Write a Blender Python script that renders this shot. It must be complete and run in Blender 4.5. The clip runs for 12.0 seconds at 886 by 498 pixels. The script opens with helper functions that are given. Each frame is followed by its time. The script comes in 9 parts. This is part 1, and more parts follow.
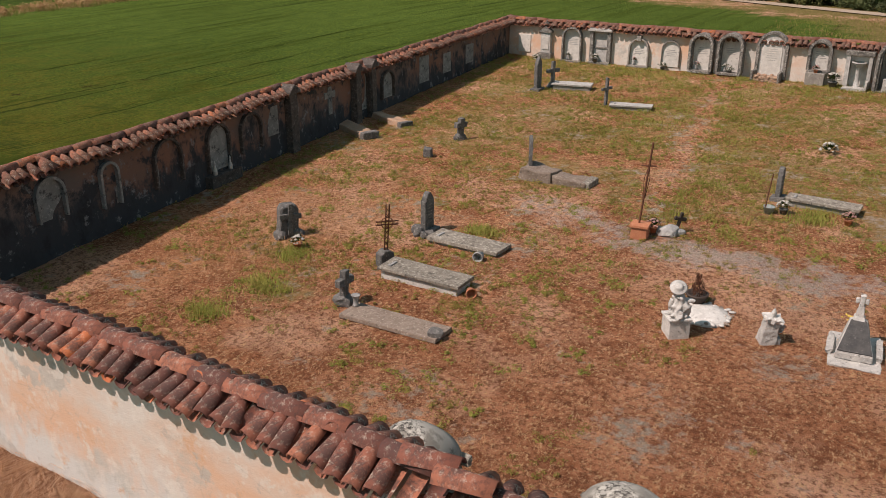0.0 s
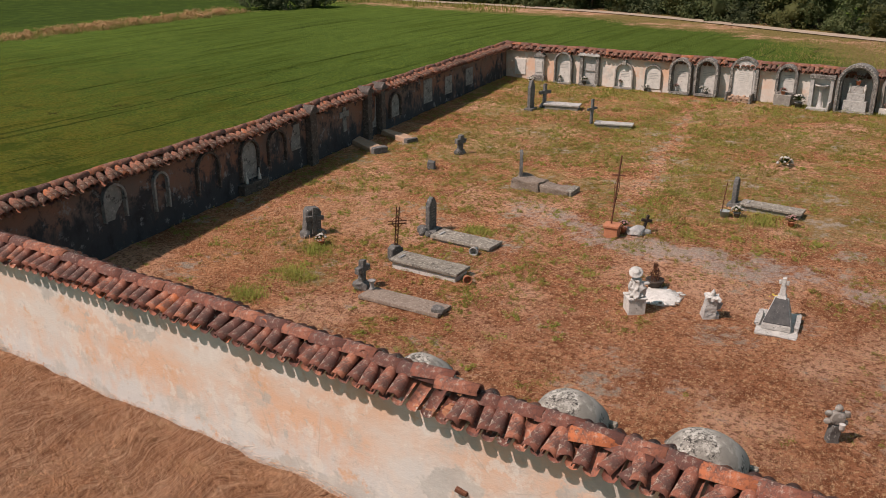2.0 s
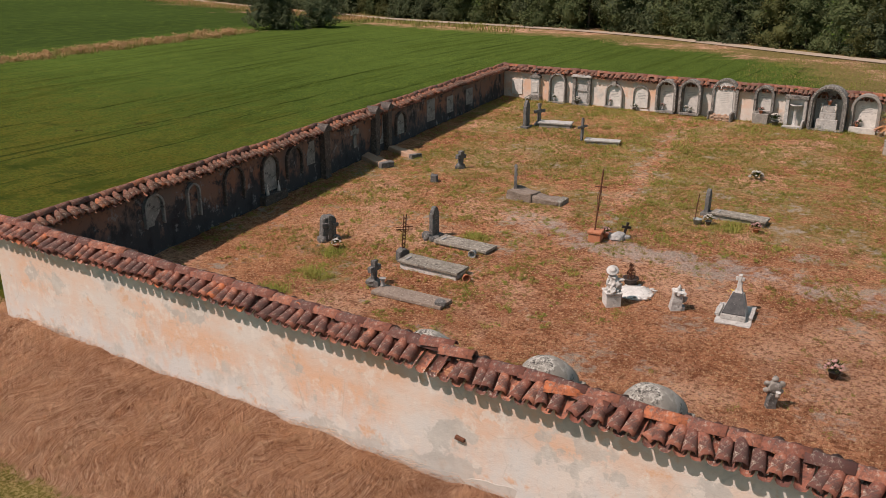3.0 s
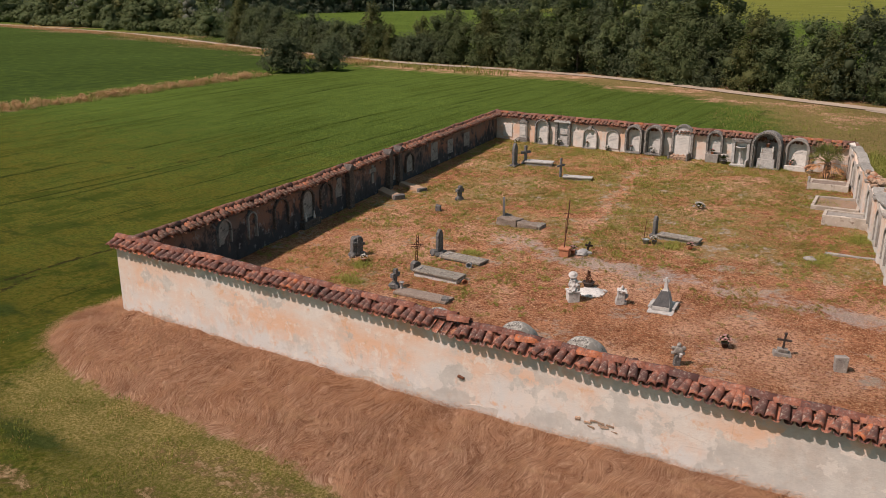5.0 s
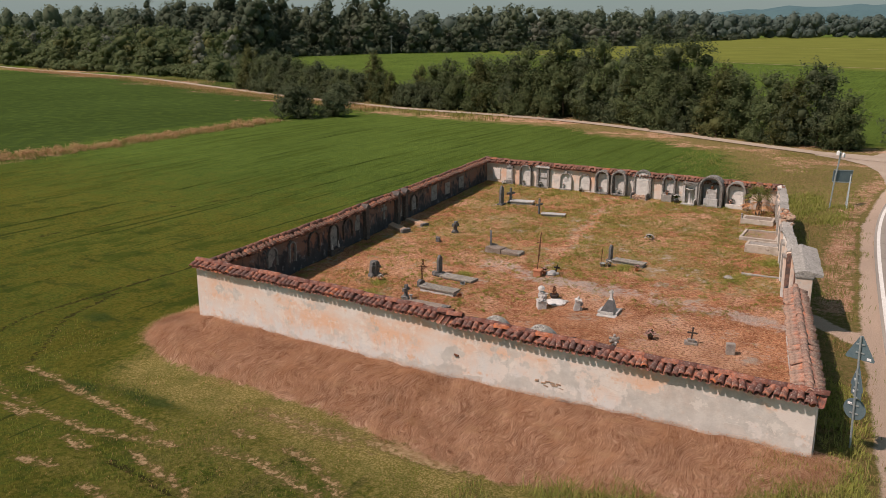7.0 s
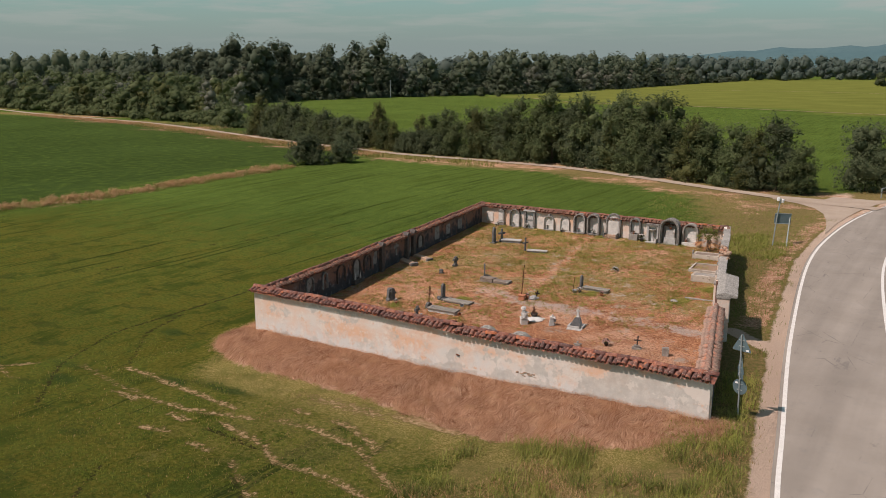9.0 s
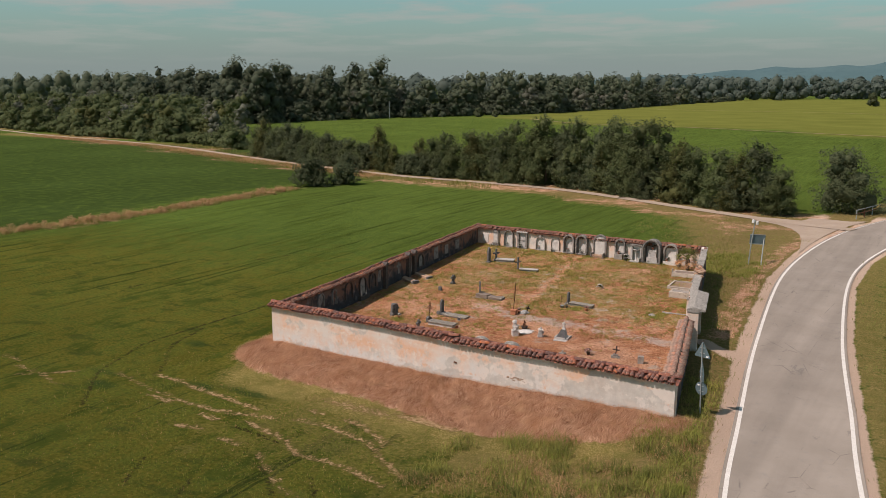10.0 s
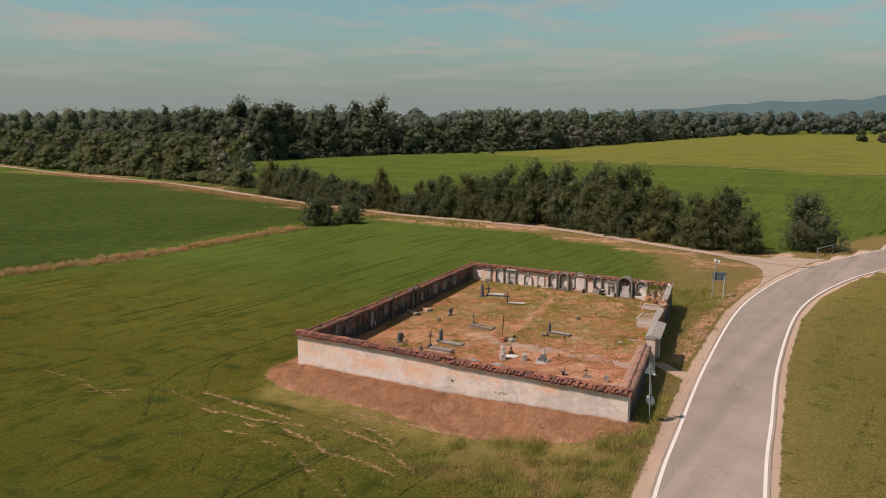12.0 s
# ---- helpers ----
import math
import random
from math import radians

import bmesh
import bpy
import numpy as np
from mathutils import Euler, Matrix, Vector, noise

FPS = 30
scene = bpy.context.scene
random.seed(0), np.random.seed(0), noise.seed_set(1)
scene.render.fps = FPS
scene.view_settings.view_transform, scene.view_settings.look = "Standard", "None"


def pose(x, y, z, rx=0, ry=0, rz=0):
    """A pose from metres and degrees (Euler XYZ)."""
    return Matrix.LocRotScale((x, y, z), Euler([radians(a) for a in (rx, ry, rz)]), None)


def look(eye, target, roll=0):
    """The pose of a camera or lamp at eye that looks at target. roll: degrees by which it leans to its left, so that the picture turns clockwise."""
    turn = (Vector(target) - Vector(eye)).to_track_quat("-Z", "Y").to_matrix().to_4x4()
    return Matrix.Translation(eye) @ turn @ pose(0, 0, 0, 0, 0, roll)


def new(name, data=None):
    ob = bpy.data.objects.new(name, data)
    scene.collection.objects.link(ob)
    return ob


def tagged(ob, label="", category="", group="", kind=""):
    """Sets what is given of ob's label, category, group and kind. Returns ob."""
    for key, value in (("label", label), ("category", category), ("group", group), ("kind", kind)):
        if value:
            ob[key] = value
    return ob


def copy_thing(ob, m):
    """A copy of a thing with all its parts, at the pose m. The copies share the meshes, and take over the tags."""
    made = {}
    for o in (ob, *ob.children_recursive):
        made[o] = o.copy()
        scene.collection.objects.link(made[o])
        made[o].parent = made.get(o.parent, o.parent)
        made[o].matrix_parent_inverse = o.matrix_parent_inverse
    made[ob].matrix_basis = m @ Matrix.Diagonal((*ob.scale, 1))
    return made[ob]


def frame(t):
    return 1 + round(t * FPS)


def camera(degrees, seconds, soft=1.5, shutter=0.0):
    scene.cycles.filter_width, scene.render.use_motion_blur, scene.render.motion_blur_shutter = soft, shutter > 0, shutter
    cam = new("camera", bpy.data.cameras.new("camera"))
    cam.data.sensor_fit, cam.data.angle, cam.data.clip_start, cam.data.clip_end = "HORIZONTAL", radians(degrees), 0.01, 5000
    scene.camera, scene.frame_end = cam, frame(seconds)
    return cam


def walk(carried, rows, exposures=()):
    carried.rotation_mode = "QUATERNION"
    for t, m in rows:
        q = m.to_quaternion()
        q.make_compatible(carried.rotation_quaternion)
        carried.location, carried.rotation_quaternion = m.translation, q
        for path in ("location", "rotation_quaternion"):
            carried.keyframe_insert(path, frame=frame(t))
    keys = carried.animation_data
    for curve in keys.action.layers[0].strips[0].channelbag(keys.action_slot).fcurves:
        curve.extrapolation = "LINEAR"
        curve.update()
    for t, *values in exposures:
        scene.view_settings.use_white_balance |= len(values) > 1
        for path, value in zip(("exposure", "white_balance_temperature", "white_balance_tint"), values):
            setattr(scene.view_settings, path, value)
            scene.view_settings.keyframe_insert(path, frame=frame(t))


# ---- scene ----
cam = camera(55.1, 12.0, soft=0.88)
PATH = [
    (0, (15.253, -5.084, 6.921), (14.262, -3.509, 6.187), -0.0),
    (0.5, (15.561, -5.574, 7.035), (14.569, -3.996, 6.31), -0.0),
    (1, (15.937, -6.166, 7.199), (14.941, -4.587, 6.481), 0.0),
    (1.5, (16.425, -6.911, 7.407), (15.425, -5.33, 6.7), 0.0),
    (2, (16.957, -7.727, 7.607), (15.953, -6.143, 6.911), 0.0),
    (2.5, (17.63, -8.773, 7.895), (16.623, -7.185, 7.214), 0.0),
    (3, (18.313, -9.891, 8.201), (17.3, -8.299, 7.539), -0.0),
    (3.2, (18.592, -10.393, 8.302), (17.58, -8.796, 7.651), 0.0),
    (4.8, (21.373, -15.033, 9.686), (20.352, -13.42, 9.088), -0.0),
    (5, (21.744, -15.673, 9.815), (20.723, -14.058, 9.226), 0.0),
    (5.5, (22.754, -17.377, 10.265), (21.731, -15.755, 9.697), 0.0),
    (6, (23.784, -19.05, 10.713), (22.76, -17.423, 10.164), -0.0),
    (6.5, (24.926, -20.898, 11.21), (23.9, -19.265, 10.681), 0.0),
    (7, (26.069, -22.793, 11.669), (25.043, -21.153, 11.162), 0.0),
    (7.2, (26.542, -23.638, 11.753), (25.517, -21.993, 11.26), -0.0),
    (8.8, (30.403, -30.335, 13.506), (29.373, -28.675, 13.077), -0.0),
    (9, (30.866, -31.124, 13.641), (29.835, -29.462, 13.222), 0.0),
    (9.5, (32.051, -33.104, 14.153), (31.019, -31.438, 13.755), 0.0),
    (10, (33.329, -35.199, 14.716), (32.298, -33.528, 14.339), 0.0),
    (10.5, (34.541, -37.174, 15.262), (33.509, -35.499, 14.904), 0.0),
    (11, (35.825, -39.232, 15.82), (34.792, -37.553, 15.482), -0.0),
    (11.5, (37.014, -41.18, 16.331), (35.98, -39.498, 16.011), -0.0),
    (12, (38.065, -42.985, 16.811), (37.031, -41.3, 16.509), -0.0),
]
walk(cam, [(t, look(eye, target, roll)) for t, eye, target, roll in PATH], [(0, 0.20, 7150, 26), (6, 0.17, 7150, 28), (9, 0.13, 6950, 26), (10.5, 0.11, 7150, 28), (12, 0.10, 7500, 33)])

# ---------------------------------------------------------------- world, sun
SUN_FROM = Vector((-0.41, -0.60, 1.0)).normalized()
sun_elev = math.asin(SUN_FROM.z)
sun_rot = math.atan2(SUN_FROM.x, SUN_FROM.y)

world = bpy.data.worlds.new("world")
scene.world = world
world.use_nodes = True
wn, wl = world.node_tree.nodes, world.node_tree.links
wn.clear()
w_out = wn.new("ShaderNodeOutputWorld")
w_bg = wn.new("ShaderNodeBackground")
w_sky = wn.new("ShaderNodeTexSky")
w_sky.sky_type = "NISHITA"
w_sky.sun_disc = False
w_sky.sun_elevation = sun_elev
w_sky.sun_rotation = sun_rot
w_sky.dust_density = 1.2
w_sky.ozone_density = 1.0
w_tc = wn.new("ShaderNodeTexCoord")
w_sep = wn.new("ShaderNodeSeparateXYZ")
wl.new(w_tc.outputs["Generated"], w_sep.inputs[0])


def w_math(op, a, b=None, clamp=False):
    n = wn.new("ShaderNodeMath")
    n.operation, n.use_clamp = op, clamp
    for k, v in enumerate((a, b)):
        if v is None:
            continue
        if isinstance(v, (int, float)):
            n.inputs[k].default_value = v
        else:
            wl.new(v, n.inputs[k])
    return n.outputs[0]


# thin streaks of cloud on a plane above the land
w_zz = w_math("MAXIMUM", w_sep.outputs["Z"], 0.02)
w_u = w_math("DIVIDE", w_sep.outputs["X"], w_math("ADD", w_zz, 0.06))
w_v = w_math("DIVIDE", w_sep.outputs["Y"], w_math("ADD", w_zz, 0.06))
w_comb = wn.new("ShaderNodeCombineXYZ")
wl.new(w_u, w_comb.inputs[0])
wl.new(w_v, w_comb.inputs[1])
w_noise = wn.new("ShaderNodeTexNoise")
w_noise.inputs["Scale"].default_value = 0.85
w_noise.inputs["Detail"].default_value = 7.0
w_noise.inputs["Roughness"].default_value = 0.55
wl.new(w_comb.outputs[0], w_noise.inputs["Vector"])
w_ramp = wn.new("ShaderNodeMapRange")
w_ramp.inputs["From Min"].default_value = 0.47
w_ramp.inputs["From Max"].default_value = 0.61
wl.new(w_noise.outputs["Fac"], w_ramp.inputs["Value"])
w_low = wn.new("ShaderNodeMapRange")
w_low.inputs["From Min"].default_value = 0.02
w_low.inputs["From Max"].default_value = 0.09
wl.new(w_sep.outputs["Z"], w_low.inputs["Value"])
w_fac = w_math("MULTIPLY", w_math("MULTIPLY", w_ramp.outputs[0], w_low.outputs[0]), 0.9, True)
w_tint = wn.new("ShaderNodeMix")
w_tint.data_type, w_tint.blend_type = "RGBA", "MULTIPLY"
w_tint.inputs["Factor"].default_value = 1.0
w_tint.inputs["B"].default_value = (0.44, 0.75, 0.67, 1)
wl.new(w_sky.outputs[0], w_tint.inputs["A"])
w_mix = wn.new("ShaderNodeMix")
w_mix.data_type = "RGBA"
w_mix.inputs["B"].default_value = (2.65, 3.15, 2.95, 1)
wl.new(w_fac, w_mix.inputs["Factor"])
w_haze = wn.new("ShaderNodeMix")
w_haze.data_type = "RGBA"
w_haze.inputs["B"].default_value = (1.66, 2.32, 2.26, 1)
w_hz = wn.new("ShaderNodeMapRange")
w_hz.interpolation_type = "SMOOTHSTEP"
for w_k, w_val in (("From Min", 0.0), ("From Max", 0.14), ("To Min", 0.97), ("To Max", 0.0)):
    w_hz.inputs[w_k].default_value = w_val
wl.new(w_sep.outputs["Z"], w_hz.inputs["Value"])
wl.new(w_hz.outputs[0], w_haze.inputs["Factor"])
wl.new(w_tint.outputs["Result"], w_haze.inputs["A"])
wl.new(w_haze.outputs["Result"], w_mix.inputs["A"])
wl.new(w_mix.outputs["Result"], w_bg.inputs["Color"])
w_bg.inputs["Strength"].default_value = 0.12
wl.new(w_bg.outputs[0], w_out.inputs["Surface"])

sun_data = bpy.data.lights.new("sun", "SUN")
sun_data.energy = 3.85
sun_data.angle = radians(0.55)
sun_data.color = (1.0, 0.93, 0.855)
sun = new("sun", sun_data)
sun.matrix_world = look(SUN_FROM * 80, (0, 0, 0))


# ---------------------------------------------------------------- materials
def nodes_of(name):
    m = bpy.data.materials.new(name)
    m.use_nodes = True
    return m, m.node_tree.nodes, m.node_tree.links


class Mat:
    """A small builder for procedural materials in object space."""

    def __init__(self, name, rough=0.9):
        self.m, self.n, self.l = nodes_of(name)
        self.b = self.n["Principled BSDF"]
        self.b.inputs["Roughness"].default_value = rough
        self.b.inputs["Specular IOR Level"].default_value = 0.3
        self.tc = self.n.new("ShaderNodeTexCoord")
        self.co = self.tc.outputs["Object"]
        self.h = None

    def put(self, v, sock):
        if isinstance(v, (int, float)):
            sock.default_value = v
        elif isinstance(v, tuple):
            sock.default_value = (*v, 1) if len(v) == 3 else v
        else:
            self.l.new(v, sock)

    def noise(self, scale, detail=4, rough=0.6, stretch=None, shift=0.0, out="Fac"):
        v = self.co
        mp = self.n.new("ShaderNodeMapping")
        mp.inputs["Location"].default_value = (shift, shift * 0.7, shift * 0.3)
        if stretch:
            mp.inputs["Scale"].default_value = stretch
        self.l.new(v, mp.inputs["Vector"])
        t = self.n.new("ShaderNodeTexNoise")
        t.inputs["Scale"].default_value = scale
        t.inputs["Detail"].default_value = detail
        t.inputs["Roughness"].default_value = rough
        self.l.new(mp.outputs[0], t.inputs["Vector"])
        return t.outputs[out]

    def voronoi(self, scale, feature="F1", out="Distance", stretch=None):
        mp = self.n.new("ShaderNodeMapping")
        if stretch:
            mp.inputs["Scale"].default_value = stretch
        self.l.new(self.co, mp.inputs["Vector"])
        t = self.n.new("ShaderNodeTexVoronoi")
        t.feature = feature
        t.inputs["Scale"].default_value = scale
        self.l.new(mp.outputs[0], t.inputs["Vector"])
        return t.outputs[out]

    def ramp(self, v, lo, hi, a=0.0, b=1.0):
        t = self.n.new("ShaderNodeMapRange")
        self.put(v, t.inputs["Value"])
        for k, x in (("From Min", lo), ("From Max", hi), ("To Min", a), ("To Max", b)):
            t.inputs[k].default_value = x
        return t.outputs[0]

    def math(self, op, a, b, clamp=False):
        t = self.n.new("ShaderNodeMath")
        t.operation, t.use_clamp = op, clamp
        self.put(a, t.inputs[0])
        self.put(b, t.inputs[1])
        return t.outputs[0]

    def mix(self, f, a, b):
        t = self.n.new("ShaderNodeMix")
        t.data_type = "RGBA"
        self.put(f, t.inputs["Factor"])
        self.put(a, t.inputs["A"])
        self.put(b, t.inputs["B"])
        return t.outputs["Result"]

    def scale_color(self, c, f):
        t = self.n.new("ShaderNodeVectorMath")
        t.operation = "SCALE"
        self.put(c, t.inputs[0])
        self.put(f, t.inputs["Scale"])
        return t.outputs[0]

    def rand(self):
        return self.n.new("ShaderNodeObjectInfo").outputs["Random"]

    def island(self):
        return self.n.new("ShaderNodeNewGeometry").outputs["Random Per Island"]

    def attr(self, name):
        t = self.n.new("ShaderNodeAttribute")
        t.attribute_name = name
        return t.outputs["Fac"]

    def xyz(self):
        t = self.n.new("ShaderNodeSeparateXYZ")
        self.l.new(self.co, t.inputs[0])
        return t.outputs

    def color(self, c):
        self.put(c, self.b.inputs["Base Color"])
        return self

    def bump(self, v, strength=0.5, dist=0.02):
        t = self.n.new("ShaderNodeBump")
        t.inputs["Strength"].default_value = strength
        t.inputs["Distance"].default_value = dist
        self.put(v, t.inputs["Height"])
        self.l.new(t.outputs[0], self.b.inputs["Normal"])
        return self


def tri(name, c1, c2, c3, s=6.0, rough=0.9, bump=0.5, dist=0.01, vary=0.0, metal=0.0):
    """Three colours mixed at two scales, with fine relief and a little change from piece to piece."""
    m = Mat(name, rough)
    c = m.mix(m.ramp(m.noise(s), 0.35, 0.65), c1, c2)
    c = m.mix(m.ramp(m.noise(s * 5.3, 5, 0.7, shift=3), 0.52, 0.72), c, c3)
    if vary:
        c = m.scale_color(c, m.ramp(m.rand(), 0, 1, 1 - vary, 1 + vary))
    m.color(c).bump(m.noise(s * 9, 5, 0.65), bump, dist)
    m.b.inputs["Metallic"].default_value = metal
    return m.m


def ground_material():
    m = Mat("land", 0.95)
    m.b.inputs["Specular IOR Level"].default_value = 0.0
    a = m.attr
    big, mid, fine, grain, speck = m.noise(0.05, 3), m.noise(0.7, 5), m.noise(5.0, 6, 0.7), m.noise(28.0, 5, 0.8), m.noise(95.0, 4, 0.8, shift=2)
    rag = m.math("ADD", m.math("MULTIPLY", m.math("SUBTRACT", mid, 0.5), 1.1), m.math("MULTIPLY", m.math("SUBTRACT", fine, 0.5), 0.9))

    def edge(name, soft=0.16, w=1.0):
        v = m.math("ADD", a(name), m.math("MULTIPLY", rag, w))
        return m.ramp(v, 0.5 - soft, 0.5 + soft)

    # young crop, sown in rows
    rows = m.noise(1.0, 5, 0.66, stretch=(1.25, 0.06, 1))
    g = m.mix(m.ramp(mid, 0.3, 0.7), (0.066, 0.113, 0.025), (0.098, 0.153, 0.036))
    g = m.mix(m.ramp(rows, 0.51, 0.61, 0.0, 0.72), g, (0.038, 0.064, 0.013))
    g = m.mix(m.ramp(m.noise(7.5, 5, 0.7, shift=44), 0.47, 0.60, 0, 0.8), g, (0.150, 0.198, 0.030))
    g = m.mix(m.ramp(m.noise(12, 5, 0.7, shift=45), 0.48, 0.58, 0, 0.65), g, (0.030, 0.056, 0.014))
    g = m.mix(m.math("MULTIPLY", edge("lush", 0.35), 0.85), g, m.mix(m.ramp(fine, 0.40, 0.60), (0.080, 0.081, 0.013), (0.156, 0.131, 0.025)))
    clump = m.noise(0.42, 6, 0.68, stretch=(0.8, 1.5, 1), shift=33)
    g = m.mix(m.math("MULTIPLY", m.ramp(clump, 0.56, 0.64, 0, 0.7), edge("lush", 0.35)), g, (0.036, 0.056, 0.016))
    clot = m.noise(0.30, 7, 0.70, stretch=(1.5, 0.7, 1), shift=73)
    g = m.mix(m.math("MULTIPLY", m.ramp(clot, 0.53, 0.60, 0, 0.7), edge("lush", 0.35)), g, (0.030, 0.060, 0.012))
    lines = m.noise(1.0, 4, 0.7, stretch=(1.7, 0.045, 1), shift=13)
    g = m.mix(m.ramp(lines, 0.60, 0.65, 0, 0.75), g, (0.026, 0.042, 0.012))
    g = m.mix(edge("yellow", 0.25, 0.35), g, m.mix(m.ramp(mid, 0.3, 0.7), (0.134, 0.154, 0.034), (0.158, 0.168, 0.040)))
    # mixed verge
    v = m.mix(m.ramp(fine, 0.38, 0.62), (0.150, 0.140, 0.044), (0.30, 0.205, 0.095))
    v = m.mix(m.ramp(grain, 0.5, 0.7, 0, 0.6), v, (0.090, 0.098, 0.028))
    g = m.mix(edge("verge", 0.2), g, v)
    thin = m.mix(m.ramp(m.noise(15, 6, 0.75, shift=66), 0.44, 0.58), (0.185, 0.160, 0.038), (0.46, 0.345, 0.145))
    thin = m.mix(m.ramp(mid, 0.44, 0.62, 0, 0.5), thin, (0.100, 0.116, 0.024))
    thin = m.mix(m.ramp(grain, 0.52, 0.62, 0, 0.6), thin, (0.085, 0.098, 0.022))
    g = m.mix(edge("thin", 0.25), g, thin)
    g = m.mix(m.math("MULTIPLY", edge("deep", 0.15, 1.3), 0.85), g, m.mix(m.ramp(fine, 0.4, 0.6), (0.026, 0.050, 0.014), (0.050, 0.080, 0.022)))
    # bare earth of wheel tracks
    e = m.mix(m.ramp(fine, 0.40, 0.60), (0.31, 0.195, 0.095), (0.54, 0.375, 0.215))
    chip = m.noise(4.2, 7, 0.78, shift=17)
    torn = m.math("ADD", a("bare"), m.math("MULTIPLY", m.math("SUBTRACT", chip, 0.5), 2.0))
    g = m.mix(m.ramp(m.math("ADD", a("crack"), m.math("MULTIPLY", m.math("SUBTRACT", chip, 0.5), 1.6)), 0.46, 0.58, 0, 0.85), g, (0.040, 0.036, 0.016))
    g = m.mix(m.ramp(torn, 0.30, 0.44, 0, 0.7), g, (0.150, 0.110, 0.045))
    g = m.mix(m.ramp(torn, 0.46, 0.58), g, e)
    g = m.mix(edge("shoulder", 0.12, 0.7), g, m.mix(m.ramp(grain, 0.35, 0.65), (0.53, 0.390, 0.290), (0.68, 0.510, 0.395)))
    # flattened dry hay
    # strands that bend with slow eddies
    bend = m.n.new("ShaderNodeVectorMath")
    bend.operation = "MULTIPLY_ADD"
    m.l.new(m.noise(0.45, 3, 0.5, shift=14, out="Color"), bend.inputs[0])
    bend.inputs[1].default_value = (2.6, 2.6, 0)
    m.l.new(m.co, bend.inputs[2])
    flat, m.co = m.co, bend.outputs[0]
    hay = m.noise(1.0, 5, 0.72, stretch=(22, 3.2, 1), shift=5)
    swath = m.noise(1.0, 4, 0.6, stretch=(3.4, 0.9, 1), shift=9)
    m.co = flat
    s = m.mix(m.ramp(mid, 0.3, 0.7), (0.33, 0.165, 0.098), (0.43, 0.228, 0.140))
    s = m.mix(m.ramp(swath, 0.40, 0.62, 0, 0.7), s, (0.60, 0.36, 0.235))
    s = m.mix(m.ramp(hay, 0.50, 0.64, 0, 0.85), s, (0.76, 0.52, 0.36))
    s = m.mix(m.ramp(hay, 0.46, 0.34, 0, 0.8), s, (0.17, 0.078, 0.045))
    s = m.mix(m.ramp(m.noise(1.3, 5, 0.65, stretch=(0.7, 1.6, 1), shift=61), 0.56, 0.66, 0, 0.5), s, (0.58, 0.38, 0.215))
    g = m.mix(edge("straw", 0.10, 1.0), g, s)
    # cemetery soil
    patch = m.noise(0.33, 5, 0.62, shift=41)
    tuft, fleck = m.noise(8.5, 6, 0.7, shift=31), m.noise(19, 5, 0.72, stretch=(1, 0.6, 1), shift=83)
    d = m.mix(m.ramp(mid, 0.36, 0.62), (0.54, 0.220, 0.112), (0.76, 0.362, 0.205))
    d = m.mix(m.ramp(m.noise(1.6, 6, 0.72, shift=27), 0.47, 0.58, 0, 0.8), d, (0.34, 0.132, 0.068))
    d = m.mix(m.ramp(patch, 0.49, 0.60, 0, 0.85), d, (0.86, 0.50, 0.335))
    d = m.mix(m.ramp(m.noise(0.45, 5, 0.6, shift=57), 0.52, 0.62, 0, 0.4), d, (0.40, 0.150, 0.078))
    d = m.mix(m.ramp(fine, 0.52, 0.64, 0, 0.6), d, (0.80, 0.38, 0.200))
    d = m.mix(m.ramp(tuft, 0.50, 0.58, 0, 0.75), d, (0.24, 0.092, 0.048))
    d = m.mix(m.ramp(fleck, 0.54, 0.60, 0, 0.75), d, (0.90, 0.58, 0.32))
    d = m.mix(m.ramp(m.noise(15, 5, 0.75, shift=91), 0.54, 0.60, 0, 0.75), d, (0.20, 0.078, 0.042))
    d = m.mix(m.ramp(speck, 0.56, 0.64, 0, 0.35), d, (0.18, 0.074, 0.040))
    d = m.mix(m.ramp(m.noise(60, 3, 0.8, shift=5), 0.60, 0.66, 0, 0.55), d, (0.90, 0.64, 0.43))
    d = m.mix(m.math("MULTIPLY", edge("tan", 0.3), 0.65), d, m.mix(m.ramp(fine, 0.42, 0.58), (0.70, 0.36, 0.145), (0.38, 0.175, 0.075)))
    weeds = m.mix(m.ramp(grain, 0.4, 0.65), (0.215, 0.20, 0.058), (0.36, 0.30, 0.098))
    d = m.mix(m.math("MULTIPLY", edge("weed", 0.12, 1.7), 0.6), d, weeds)
    d = m.mix(m.math("MULTIPLY", edge("gravel", 0.22, 2.6), 0.62), d, m.mix(m.ramp(m.noise(30, 4, 0.8, shift=9), 0.4, 0.62), (0.40, 0.34, 0.30), (0.80, 0.73, 0.67)))
    d = m.scale_color(d, 0.91)
    inside = m.ramp(a("soil"), 0.4, 0.6)
    g = m.mix(inside, g, d)
    g = m.scale_color(g, m.ramp(big, 0.3, 0.7, 0.86, 1.12))
    m.color(g)
    hh = m.math("ADD", m.math("MULTIPLY", fine, 0.6), m.math("MULTIPLY", grain, 0.8))
    m.bump(m.math("ADD", hh, m.math("MULTIPLY", speck, 0.22)), 1.0, 0.12)
    return m.m


